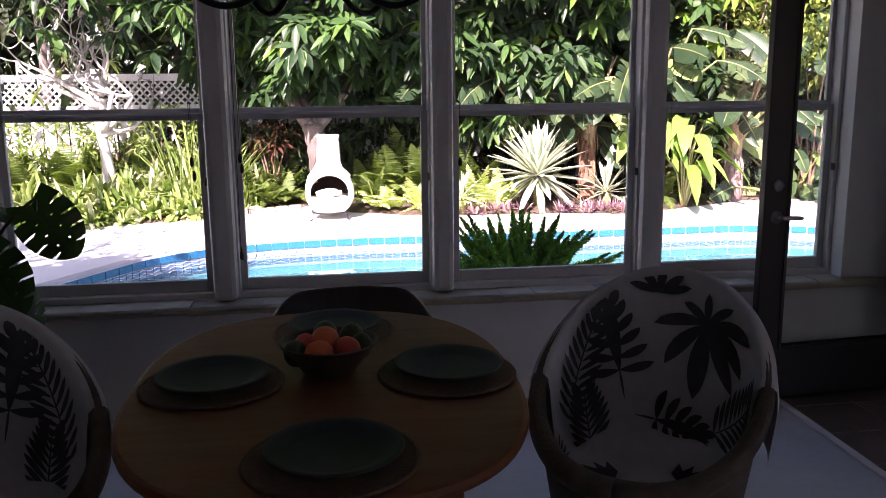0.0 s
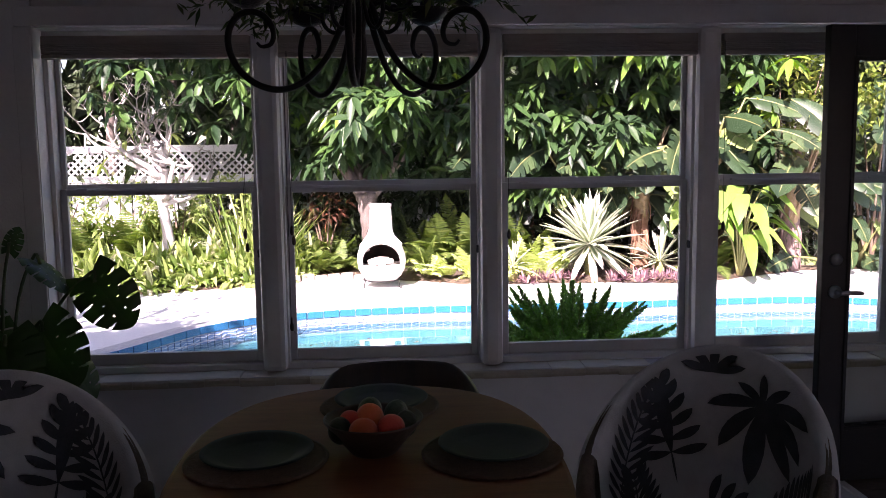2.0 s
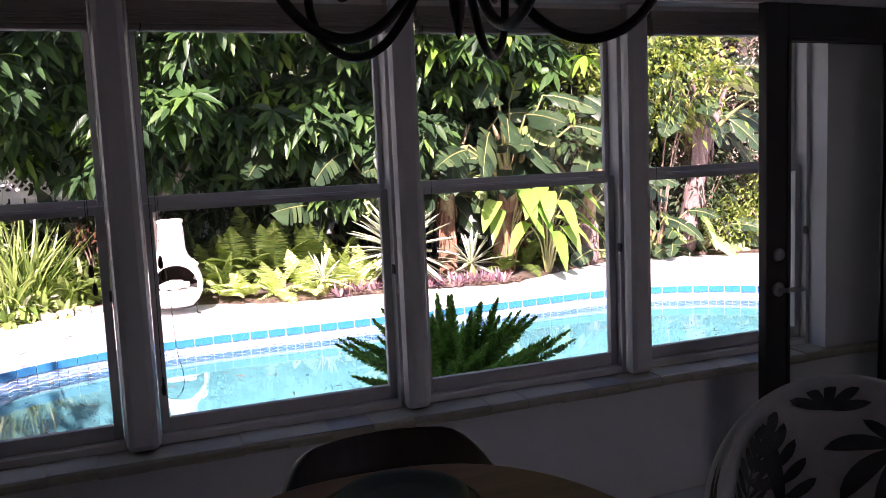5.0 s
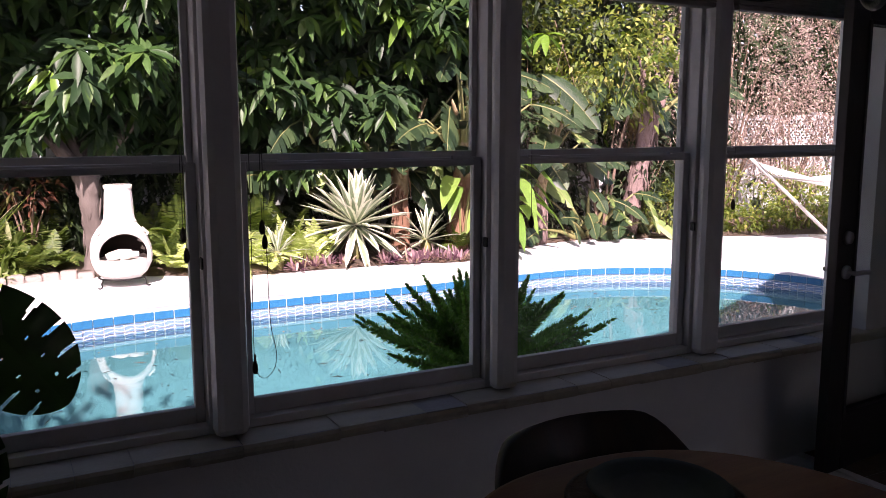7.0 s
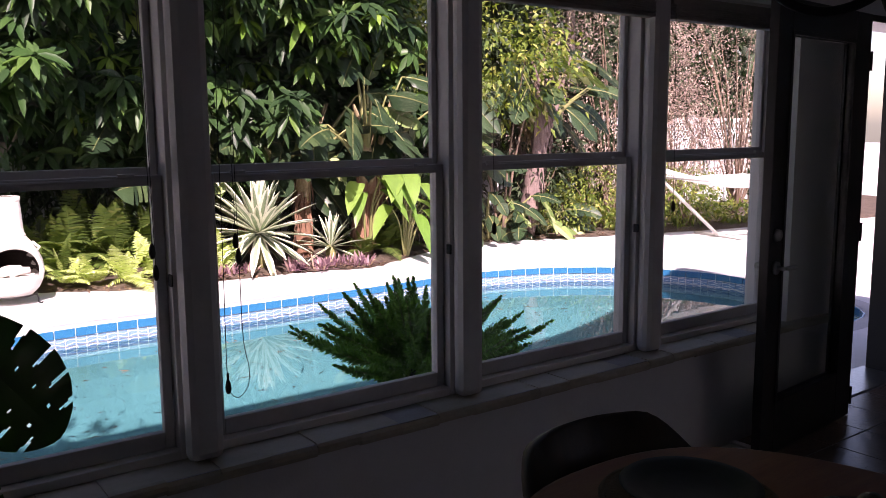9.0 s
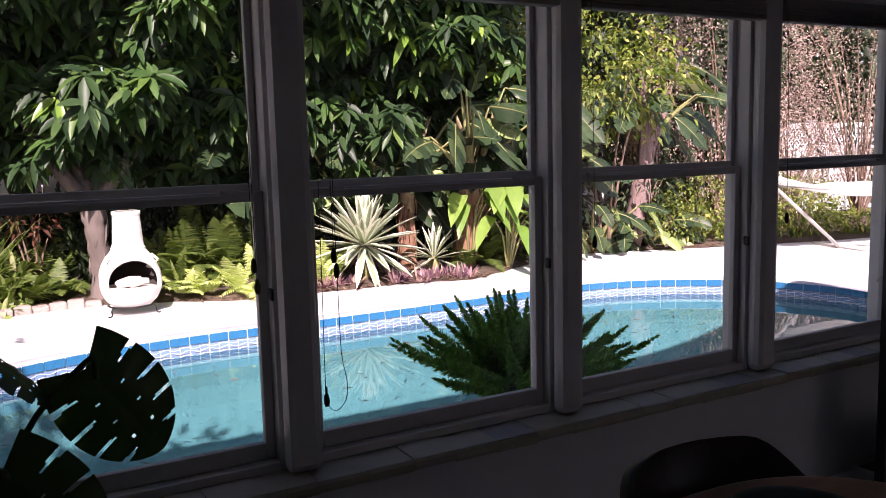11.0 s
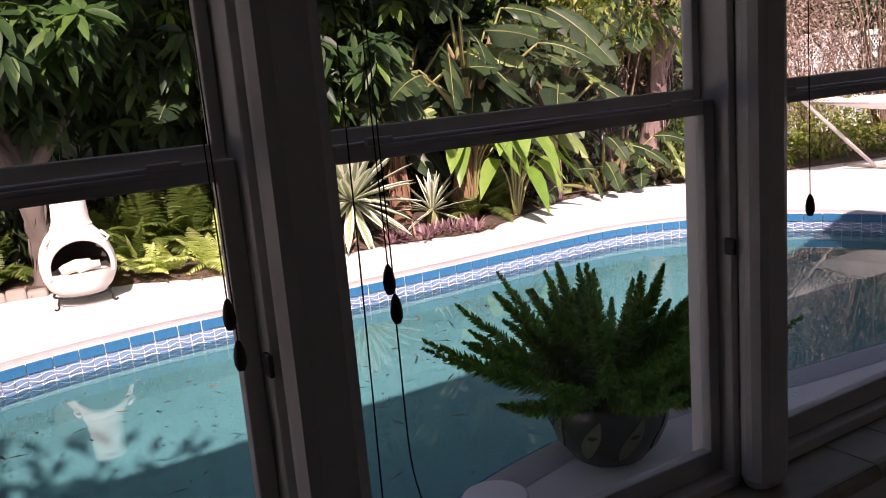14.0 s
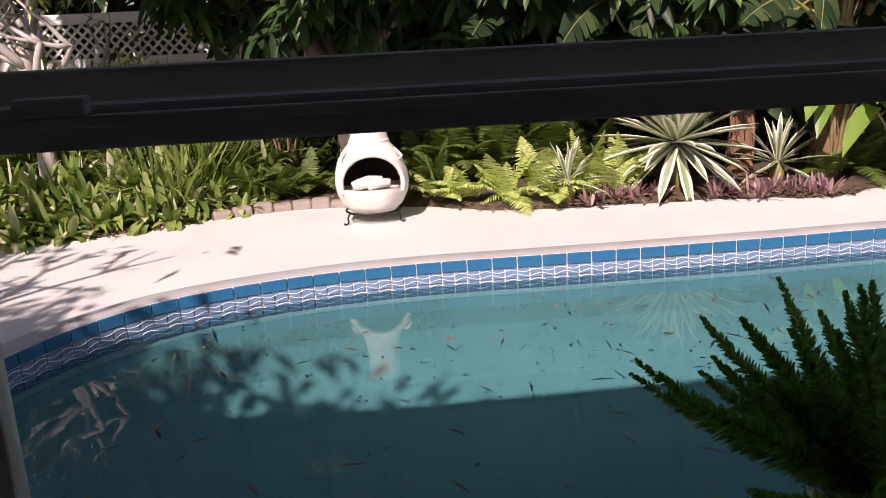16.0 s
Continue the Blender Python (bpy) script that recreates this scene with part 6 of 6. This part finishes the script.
def paddle_blade(r, e, ld, side, nz, L, W, droop, ragged):
    """A broad blade from e along ld, folded along its rib and torn across in places."""
    out = []
    down = np.array([0, 0, -1.0])
    for sg in (-1, 1):
        cuts = np.concatenate([[0.0], np.sort(r.uniform(0.15, 0.95, 9 if ragged else r.integers(1, 4))), [1.0]])
        hang = r.uniform(0.05, 0.35)
        for a, b in zip(cuts, cuts[1:]):
            if b - a < 0.02:
                continue
            k = max(3, int((b - a) * 12))
            f = np.linspace(a, b, k)
            own = hang + r.normal(0, 0.10)
            gap = 0.10 * (b - a) + 0.006
            rows = []
            for v in (0.0, 0.35, 0.7, 1.0):
                s = f + ((a + b) / 2 - f) * (gap / (b - a)) * v ** 1.5 * 1.6
                w = np.interp(f, [q[0] for q in PADDLE], [q[1] for q in PADDLE]) * W * 0.5 * (1 - 0.04 * r.uniform(0, 1, k) * (v == 1.0))
                rows.append(e + ld * (L * (s + 0.06 * v))[:, None] + down * (droop * L * s ** 2)[:, None] + side * (sg * w * v)[:, None]
                            + nz * (0.30 * w * v * (1 - 0.7 * v))[:, None] + down * (own * w * v * v)[:, None])
            V = np.stack(rows, 1).reshape(-1, 3)
            A = np.array([(i * 4 + j, i * 4 + j + 1, (i + 1) * 4 + j + 1, (i + 1) * 4 + j) for i in range(k - 1) for j in range(3)])
            out.append((V, A))
    return out


# giant bird of paradise: stalks in a fan with torn paddle leaves
def paddle_plant(name, label, x, y, trunk_h, trunk_m, leaves, spread=0.5, material=None, seed=1, size=0.75, base_r=0.10, lean=(0, 0), sheath=None):
    r = np.random.default_rng(seed)
    t = thing(name, label, "plant", pose(x, y, G + 0.01), "paddle-leaved plants")
    top = Vector((lean[0], lean[1], trunk_h))
    if trunk_h > 0.05:
        g = Geo()
        n = 11
        pts = [Vector((0, 0, -0.03)).lerp(top, k / (n - 1)) for k in range(n)]
        g.tube(pts, [base_r * (1.15 - 0.25 * k / n + 0.10 * (k % 2)) for k in range(n)], 12)
        for k in range(40):       # hanging fibres and old leaf bases
            a, h = r.uniform(0, 6.28), r.uniform(0.15, 1.0)
            p = Vector((0, 0, 0)).lerp(top, h) + Vector((math.cos(a), math.sin(a), 0)) * base_r * 0.95
            g.tube([p, p + Vector((math.cos(a) * 0.03, math.sin(a) * 0.03, -0.10)), p + Vector((math.cos(a) * 0.035, math.sin(a) * 0.035, -0.26))], [0.016, 0.012, 0.003], 5)
        part("trunk", g, trunk_m, t, "fibrous brown trunk", smooth=True)
    if trunk_h > 0.8:        # stacked sheaths of old leaves, in a flat fan
        for i in range(13):
            u = (-1) ** i * (0.25 + 0.75 * i / 13)
            b = Vector((0, 0, 0)).lerp(top, 0.50 + 0.045 * i) + Vector((u * base_r * 0.55, -0.35 * base_r - 0.004 * i, 0))
            ln = r.uniform(0.45, 0.80)
            e = b + Vector((u * 0.42 * ln * (0.35 + 0.05 * i), -0.03, ln))
            m_ = b.lerp(e, 0.5) + Vector((u * -0.02, -0.01, 0))
            part("leaf_sheath", Geo().tube(smooth_path([b, m_, e], 4), [0.075, 0.078, 0.074, 0.066, 0.056, 0.045, 0.036, 0.028, 0.018], 8, 0.45), sheath or M_SHEATH, t, "dry tan leaf sheath", smooth=True)
    packs, pale, g = [], [], Geo()
    for i in range(leaves):
        u = -1 + 2 * (i + 0.5) / leaves + r.normal(0, 0.12)
        a = 0.35 * math.sin(i * 2.4)
        ln = r.uniform(0.25, 1.25) * size * 1.45
        d = Vector((math.sin(u * spread * 1.7), -0.28 + 0.45 * math.sin(a * 3 + i), math.cos(u * spread * 1.3))).normalized()
        b = top + Vector((u * 0.10, 0.03 * math.sin(i), -0.08 * abs(u)))
        e = b + d * ln
        g.tube(smooth_path([b, b.lerp(e, 0.5) + Vector((0, 0, 0.04)), e], 4), [0.046, 0.040, 0.034, 0.028, 0.023, 0.019, 0.015, 0.012, 0.010], 7)
        L = size * r.uniform(0.75, 1.15)
        W = L * r.uniform(0.44, 0.56)
        ld = np.array(d) * 0.6 + np.array([d.x * 1.1, d.y * 1.1 - 0.25, -0.25 - 0.7 * (i % 2)]) + r.normal(size=3) * 0.25
        ld /= np.linalg.norm(ld)
        nrm = np.array([r.normal(0, 0.5), -0.9, 0.75])
        side = np.cross(ld, nrm)
        side /= np.linalg.norm(side)
        nz = np.cross(side, ld)
        droop = r.uniform(0.15, 0.55)
        ragged = i % 3 == 0
        # one leaf in eight takes the sunlit colours
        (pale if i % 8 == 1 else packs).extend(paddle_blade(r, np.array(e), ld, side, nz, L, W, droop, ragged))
        sp = np.linspace(0, 0.96, 8)
        c = np.array(e) + ld * (L * sp)[:, None] + np.array([0, 0, -1.0]) * (droop * L * sp ** 2)[:, None]
        g.tube([Vector(q) for q in c], [0.011 - 0.0012 * k for k in range(8)], 5)
    part("stalks", g, M_STALK, t, "long green leaf stalks", smooth=True)
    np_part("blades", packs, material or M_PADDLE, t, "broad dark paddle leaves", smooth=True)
    np_part("sunlit_blades", pale, M_SUNPADDLE, t, "torn paddle leaves in sunlit yellow-green", smooth=True)


paddle_plant("bird_of_paradise", "giant bird of paradise with torn paddle leaves", 3.50, 9.82, 1.15, M_FIBRE, 15, 0.60, seed=2, size=0.70, base_r=0.115, lean=(0.14, 0))
paddle_plant("bird_of_paradise", "giant bird of paradise with dark paddle leaves", 2.55, 10.75, 0.5, M_FIBRE, 15, 0.75, seed=4, size=0.8, base_r=0.09)
paddle_plant("bird_of_paradise", "giant bird of paradise with torn paddle leaves", 4.25, 10.6, 0.7, M_FIBRE, 20, 0.75, seed=5, size=0.72, base_r=0.10)
paddle_plant("bird_of_paradise", "giant bird of paradise with a mauve trunk", 6.18, 9.98, 1.55, M_PURPLE, 16, 0.85, seed=6, size=0.62, base_r=0.115, lean=(0.35, 0.0), sheath=M_PURPLE)
paddle_plant("bird_of_paradise", "low bird of paradise with splayed stalks", 5.62, 10.05, 0.05, M_FIBRE, 18, 0.85, seed=8, size=0.46, base_r=0.06)
paddle_plant("bird_of_paradise", "low bird of paradise with splayed stalks", 6.35, 10.02, 0.05, M_FIBRE, 18, 0.85, seed=9, size=0.48, base_r=0.06)
paddle_plant("bird_of_paradise", "giant bird of paradise with broad shaded leaves", 7.0, 10.9, 1.6, M_PURPLE, 15, 0.8, seed=10, size=0.7, base_r=0.10)


def broad_leaf_plant(x, y, n, seed):
    r = np.random.default_rng(seed)
    t = thing("broad_leaf_plant", "pale green broad-leaved plant bending over the deck", "plant", pose(x, y, G + 0.01), "broad-leaved plants")
    g, packs = Geo(), []
    for i in range(n):
        a = r.uniform(-2.9, 0.1)
        h = r.uniform(0.45, 1.15)
        o = r.uniform(0.10, 0.42)
        e = Vector((math.cos(a) * o, math.sin(a) * o, h))
        g.tube(smooth_path([(0.03 * math.cos(a), 0.03 * math.sin(a), 0), (e.x * 0.4, e.y * 0.4, h * 0.65), e], 4), [0.013] * 4 + [0.009] * 5, 6)
        d = np.array([[math.cos(a), math.sin(a), -0.15]])
        packs.append(leaf_geo(np.array([e]), d, np.array([[0.1, -0.2, 1.0]]), r.uniform(0.32, 0.46), r.uniform(0.16, 0.22), r.uniform(0.5, 0.95), [(0, 0.35), (0.08, 0.85), (0.3, 1.0), (0.55, 0.9), (0.8, 0.55), (1.0, 0.0)], 0.14))
    part("stalks", g, M_STALK, t, smooth=True)
    np_part("leaves", packs, M_PALE, t, "pale sunlit drooping leaves")


paddle_plant("bird_of_paradise", "bird of paradise with torn leaves and thick stalks", 2.95, 10.15, 1.05, M_FIBRE, 15, 0.7, seed=17, size=0.62, base_r=0.09)
paddle_plant("bird_of_paradise", "bird of paradise with torn leaves and thick stalks", 4.75, 9.95, 0.85, M_PURPLE, 14, 0.75, seed=19, size=0.6, base_r=0.09)
broad_leaf_plant(3.95, 9.55, 14, 3)
broad_leaf_plant(3.55, 9.75, 8, 4)
paddle_plant("bird_of_paradise", "giant bird of paradise with dark shaded leaves", 1.7, 11.0, 0.9, M_FIBRE, 14, 0.7, seed=14, size=0.75, base_r=0.09)


# palm fronds over the dry shrubs
def palm_tree(x, y, z, L, m):
    t = thing("palm", "palm with long arching green fronds", "palm", pose(x, y, G), "palms")
    part("trunk", Geo().tube(smooth_path([(0, 0, -0.05), (0.05, 0, z * 0.5), (0, 0, z)], 5), 0.07, 10), M_BARK, t, smooth=True)
    packs, g = [], Geo()
    for k in range(9):
        a = 2 * math.pi * k / 9
        dd = np.array([math.cos(a), math.sin(a), 0.55])
        dd /= np.linalg.norm(dd)
        K = 34
        s = np.linspace(0.08, 1, K)
        c = np.array([0, 0, z]) + dd * (L * s)[:, None] + np.array([0, 0, -1.0]) * (0.75 * L * s ** 2)[:, None]
        tg = unit(dd + np.array([0, 0, -1.5]) * s[:, None])
        side = unit(np.cross(tg, np.tile([0, 0, 1.0], (K, 1))))
        for sg in (-1, 1):
            packs.append(leaf_geo(c, side * sg + tg * 0.6 + [0, 0, -0.25], np.tile([0, 0, 1.0], (K, 1)), 0.42 * np.sin(np.pi * (0.15 + 0.8 * s)), 0.03, 0.4, PROF3, 0.15))
        g.tube([Vector(q) for q in c[::3]], 0.012, 5)
    part("ribs", g, M_STALK, t, smooth=True)
    np_part("fronds", packs, m, t)


palm_tree(7.9, 10.9, 3.9, 1.7, M_DARKLEAF)
palm_tree(4.9, 11.6, 4.3, 1.9, M_DARKLEAF)
palm_tree(-3.9, 11.9, 3.4, 1.6, M_DARKLEAF)


# hammock on a grey stand
def hammock():
    t = thing("hammock", "white canvas hammock on a grey metal stand", "hammock", pose(7.15, 8.55, G))
    g = Geo()
    A, B = Vector((-0.15, 0.05, 1.02)), Vector((3.3, -0.7, 1.02))
    nU, nV = 24, 8
    for i in range(nU + 1):
        u = i / nU
        c = A.lerp(B, u) + Vector((0, 0, -1.5 * u * (1 - u)))
        u = 0.17 + 0.66 * u
        c = A.lerp(B, u) + Vector((0, 0, -1.5 * u * (1 - u)))
        w = 0.44
        for j in range(nV + 1):
            v = -1 + 2 * j / nV
            g.v.append(c + Vector((0.2 * v * w, v * w, 0.16 * v * v * min(1, 4 * (u - 0.17), 4 * (0.83 - u)))))
    n1 = nV + 1
    for i in range(nU):
        g.f += [(i * n1 + j, (i + 1) * n1 + j, (i + 1) * n1 + j + 1, i * n1 + j + 1) for j in range(nV)]
    part("canvas", g, M_CANVAS, t, "white canvas bed", smooth=True)
    for s, (p, q) in enumerate((((-0.20, 0.07, 1.06), (1.08, -0.20, 0.02)), ((3.35, -0.72, 1.06), (2.5, -0.5, 0.02)))):
        part("stand_pole", Geo().tube([p, q], 0.022, 10), M_POLE, t, smooth=True)
        part("stand_foot", Geo().tube([(q[0] - 0.06, q[1] - 0.42, 0.022), (q[0] + 0.06, q[1] + 0.42, 0.022)], 0.022, 10), M_POLE, t, smooth=True)
    part("stand_beam", Geo().tube([(1.06, -0.20, 0.045), (2.52, -0.5, 0.045)], 0.024, 10), M_POLE, t, smooth=True)
    for e, u in ((A, 0.17), (B, 0.83)):
        c = A.lerp(B, u) + Vector((0, 0, -1.5 * u * (1 - u)))
        part("spreader_bar", Geo().tube([c + Vector((-0.095, -0.475, 0)), c + Vector((0.095, 0.475, 0))], 0.018, 10), M_POLE, t, "wooden spreader bar", smooth=True)
        for j in range(13):
            v = -1 + j / 6
            part("string", Geo().tube([e, c + Vector((0.088 * v, 0.44 * v, 0))], 0.004, 5), M_CANVAS, t)
    for e in (A, B):
        part("rope", Geo().tube([e, e + (A - B).normalized() * (0.08 if e is A else -0.08) + Vector((0, 0, 0.04))], 0.008, 6), M_CANVAS, t)


hammock()


# potted foxtail fern by the window
def foxtail():
    p = thing("fern_pot", "dark green glazed pot with raised leaf pattern", "plant pot", pose(0.93, 4.93, G))
    part("body", Geo().lathe([(0.0, 0.0), (0.11, 0.0), (0.135, 0.012), (0.19, 0.08), (0.222, 0.16), (0.225, 0.22), (0.205, 0.27), (0.19, 0.285), (0.20, 0.295), (0.205, 0.305), (0.195, 0.312), (0.18, 0.30), (0.17, 0.26), (0.0, 0.25)], 44), M_GLAZED, p, smooth=True)
    for k in range(9):
        a = 2 * math.pi * k / 9 + 0.2
        vs = []
        for i in range(7):
            s = i / 6
            z = 0.055 + 0.17 * s
            rr = float(np.interp(z, [0.012, 0.08, 0.16, 0.22, 0.27], [0.135, 0.19, 0.222, 0.225, 0.205])) + 0.003
            w = 0.30 * math.sin(math.pi * min(1, 0.1 + 0.9 * s)) * 0.5
            for sg in (-1, 1):
                b = a + sg * w + 0.35 * (s - 0.5)
                vs.append((rr * math.cos(b), rr * math.sin(b), z))
        part("leaf_relief", Geo().add(vs, [(2 * i, 2 * i + 1, 2 * i + 3, 2 * i + 2) for i in range(6)]), M_GLEAF, p, "raised pale green leaf", smooth=True)
    t = thing("foxtail_fern", "dense green foxtail fern with plume-like fronds", "fern", pose(0.93, 4.93, G + 0.25))
    packs, g = [], Geo()
    r = np.random.default_rng(21)
    for k in range(64):
        a = r.uniform(0, 2 * np.pi)
        el = r.uniform(0.06, 0.30) if k > 44 else r.uniform(0.12, 1.1) if k > 9 else r.uniform(1.1, 1.45)
        L = r.uniform(0.42, 0.62) * (0.70 + 0.40 * math.cos(el))
        d = np.array([math.cos(a) * math.cos(el), math.sin(a) * math.cos(el), math.sin(el)])
        K = 660
        s = np.sort(r.uniform(0.10, 1.0, K))
        bend = 0.20 * math.cos(el)
        c = d * (L * s)[:, None] + np.array([0, 0, 1.0]) * (bend * L * s ** 2)[:, None] * (1 if el < 0.5 else -0.3) + np.array([math.cos(a), math.sin(a), 0]) * 0.06
        tg = unit(d + np.array([0, 0, 1.0]) * (2 * bend * s)[:, None] * (1 if el < 0.5 else -0.3))
        rd = r.normal(size=(K, 3))
        rd = unit(rd - tg * np.sum(rd * tg, axis=1)[:, None])
        R = 0.052 * np.sin(np.pi * np.clip(0.36 + 0.62 * s, 0, 1)) ** 0.9 + 0.005
        packs.append(flat_leaf_geo(c, rd * 0.85 + tg * 0.65, r.normal(size=(K, 3)), R * r.uniform(0.75, 1.2, K), 0.009, 0.0, [(0, 0.6), (0.5, 1.0), (1, 0.0)]))
        g.tube([Vector(q) for q in c[::70]], 0.003, 5)
    part("stems", g, M_STALK, t, smooth=True)
    np_part("fronds", packs, M_FOX, t, smooth=False)


foxtail()

# skimmer lid on the near edge of the deck
lid = tagged(obj("skimmer_lid", Geo().lathe([(0.0, 0.0), (0.125, 0.0), (0.128, 0.006), (0.122, 0.011), (0.0, 0.012)], 36), M_FENCE, True), "round white skimmer lid set in the deck", "lid")
lid.location = (0.40, 4.93, G + 0.0095)
lid.scale = (0.9, 0.9, 0.4)

# leaves afloat on the pool
n = 560
X, Y = rng.uniform(-1.8, 5.0, n), rng.uniform(5.4, 7.9, n)
P = np.stack([X, Y, np.full(n, WATER_Z + 0.004)], 1)
az = rng.uniform(0, 6.28, n)
D = np.stack([np.cos(az), np.sin(az), np.zeros(n)], 1)
tagged(np_part("floating_leaves", [leaf_geo(P, D, np.tile([0, 0, 1.0], (n, 1)), rng.choice([0.015, 0.02, 0.03, 0.035, 0.05, 0.11], n), rng.choice([0.008, 0.012, 0.018], n), -0.02, PROF3, 0.2)], M_LITTER, None),
       "small dry leaves afloat on the pool", "leaves", kind="stuff")


# unseen side-yard tree, whose crown throws the dappled shade on the deck
def side_tree():
    t = thing("side_tree", "broadleaf tree in the side yard", "tree", pose(-4.4, 4.6, G))
    random.seed(9)
    g, tips = Geo(), []
    g.tube([(0, 0, -0.05), (0.05, 0, 1.2), (0, 0.05, 2.4)], [0.13, 0.11, 0.09], 10)
    for d in ((1, 0.3, 0.7), (-0.6, 0.5, 0.9), (0.3, -0.6, 1.0), (0.6, 0.8, 0.9)):
        limb(g, (0, 0.05, 2.3), d, 0.9, 0.05, 2, 0.7, tips)
    part("trunk", g, M_BARK, t, smooth=True)
    packs = []
    for q, d in tips:
        n = 4
        P = np.array(q) + rng.normal(size=(n, 3)) * 0.22
        packs.append(leaf_geo(P, rng.normal(size=(n, 3)), rng.normal(size=(n, 3)) * 0.5 + [0, 0, 1.0], rng.uniform(0.12, 0.22, n), 0.06, 0.3, PROF3, 0.15))
    # a long limb towards the fence, added to shade it
    tip = Vector((0.2, 3.7, 4.4))
    part("limb", Geo().tube(smooth_path([(0, 0.05, 2.3), (0.1, 1.4, 3.5), tip], 5), [0.07] * 4 + [0.05] * 4 + [0.03] * 3, 8), M_BARK, t, smooth=True)
    n = 800
    P = np.array(tip) + rng.normal(size=(n, 3)) * [0.9, 0.45, 0.3]
    packs.append(leaf_geo(P, rng.normal(size=(n, 3)), rng.normal(size=(n, 3)) * 0.5 + [0, 0, 1.0], rng.uniform(0.12, 0.22, n), 0.07, 0.3, PROF3, 0.15))
    # another over the roof, placed to dapple the pool's left end
    tip = Vector((0.10, -2.50, 4.2))
    part("limb", Geo().tube(smooth_path([(0, 0.05, 2.3), (0.2, -0.7, 3.3), tip], 5), [0.07] * 4 + [0.05] * 4 + [0.03] * 3, 8), M_BARK, t, smooth=True)
    n = 4400
    P = np.array(tip) + np.repeat(rng.normal(size=(n // 20, 3)) * [0.70, 0.48, 0.25], 20, 0) + rng.normal(size=(n, 3)) * 0.14
    packs.append(leaf_geo(P, rng.normal(size=(n, 3)), rng.normal(size=(n, 3)) * 0.5 + [0, 0, 1.0], rng.uniform(0.12, 0.22, n), 0.07, 0.3, PROF3, 0.15))
    # dense western crown, out of view, added to hold sky light off the pool
    for x_, y_, z_ in ((-1.9, 1.2, 3.3), (-2.3, 3.2, 3.2), (-2.4, 5.0, 3.0)):
        part("limb", Geo().tube(smooth_path([(0, 0.05, 2.3), (x_ * 0.5, y_ * 0.5, 2.9), (x_, y_, z_)], 5), [0.07] * 4 + [0.05] * 4 + [0.03] * 3, 8), M_BARK, t, smooth=True)
        n = 1500
        P = np.array([x_, y_, z_]) + rng.normal(size=(n, 3)) * [0.5, 0.9, 0.9]
        packs.append(leaf_geo(P, rng.normal(size=(n, 3)), rng.normal(size=(n, 3)) * 0.5 + [0, 0, 1.0], rng.uniform(0.16, 0.26, n), 0.09, 0.3, PROF3, 0.15))
    np_part("crown", packs, M_MANGO, t)


side_tree()
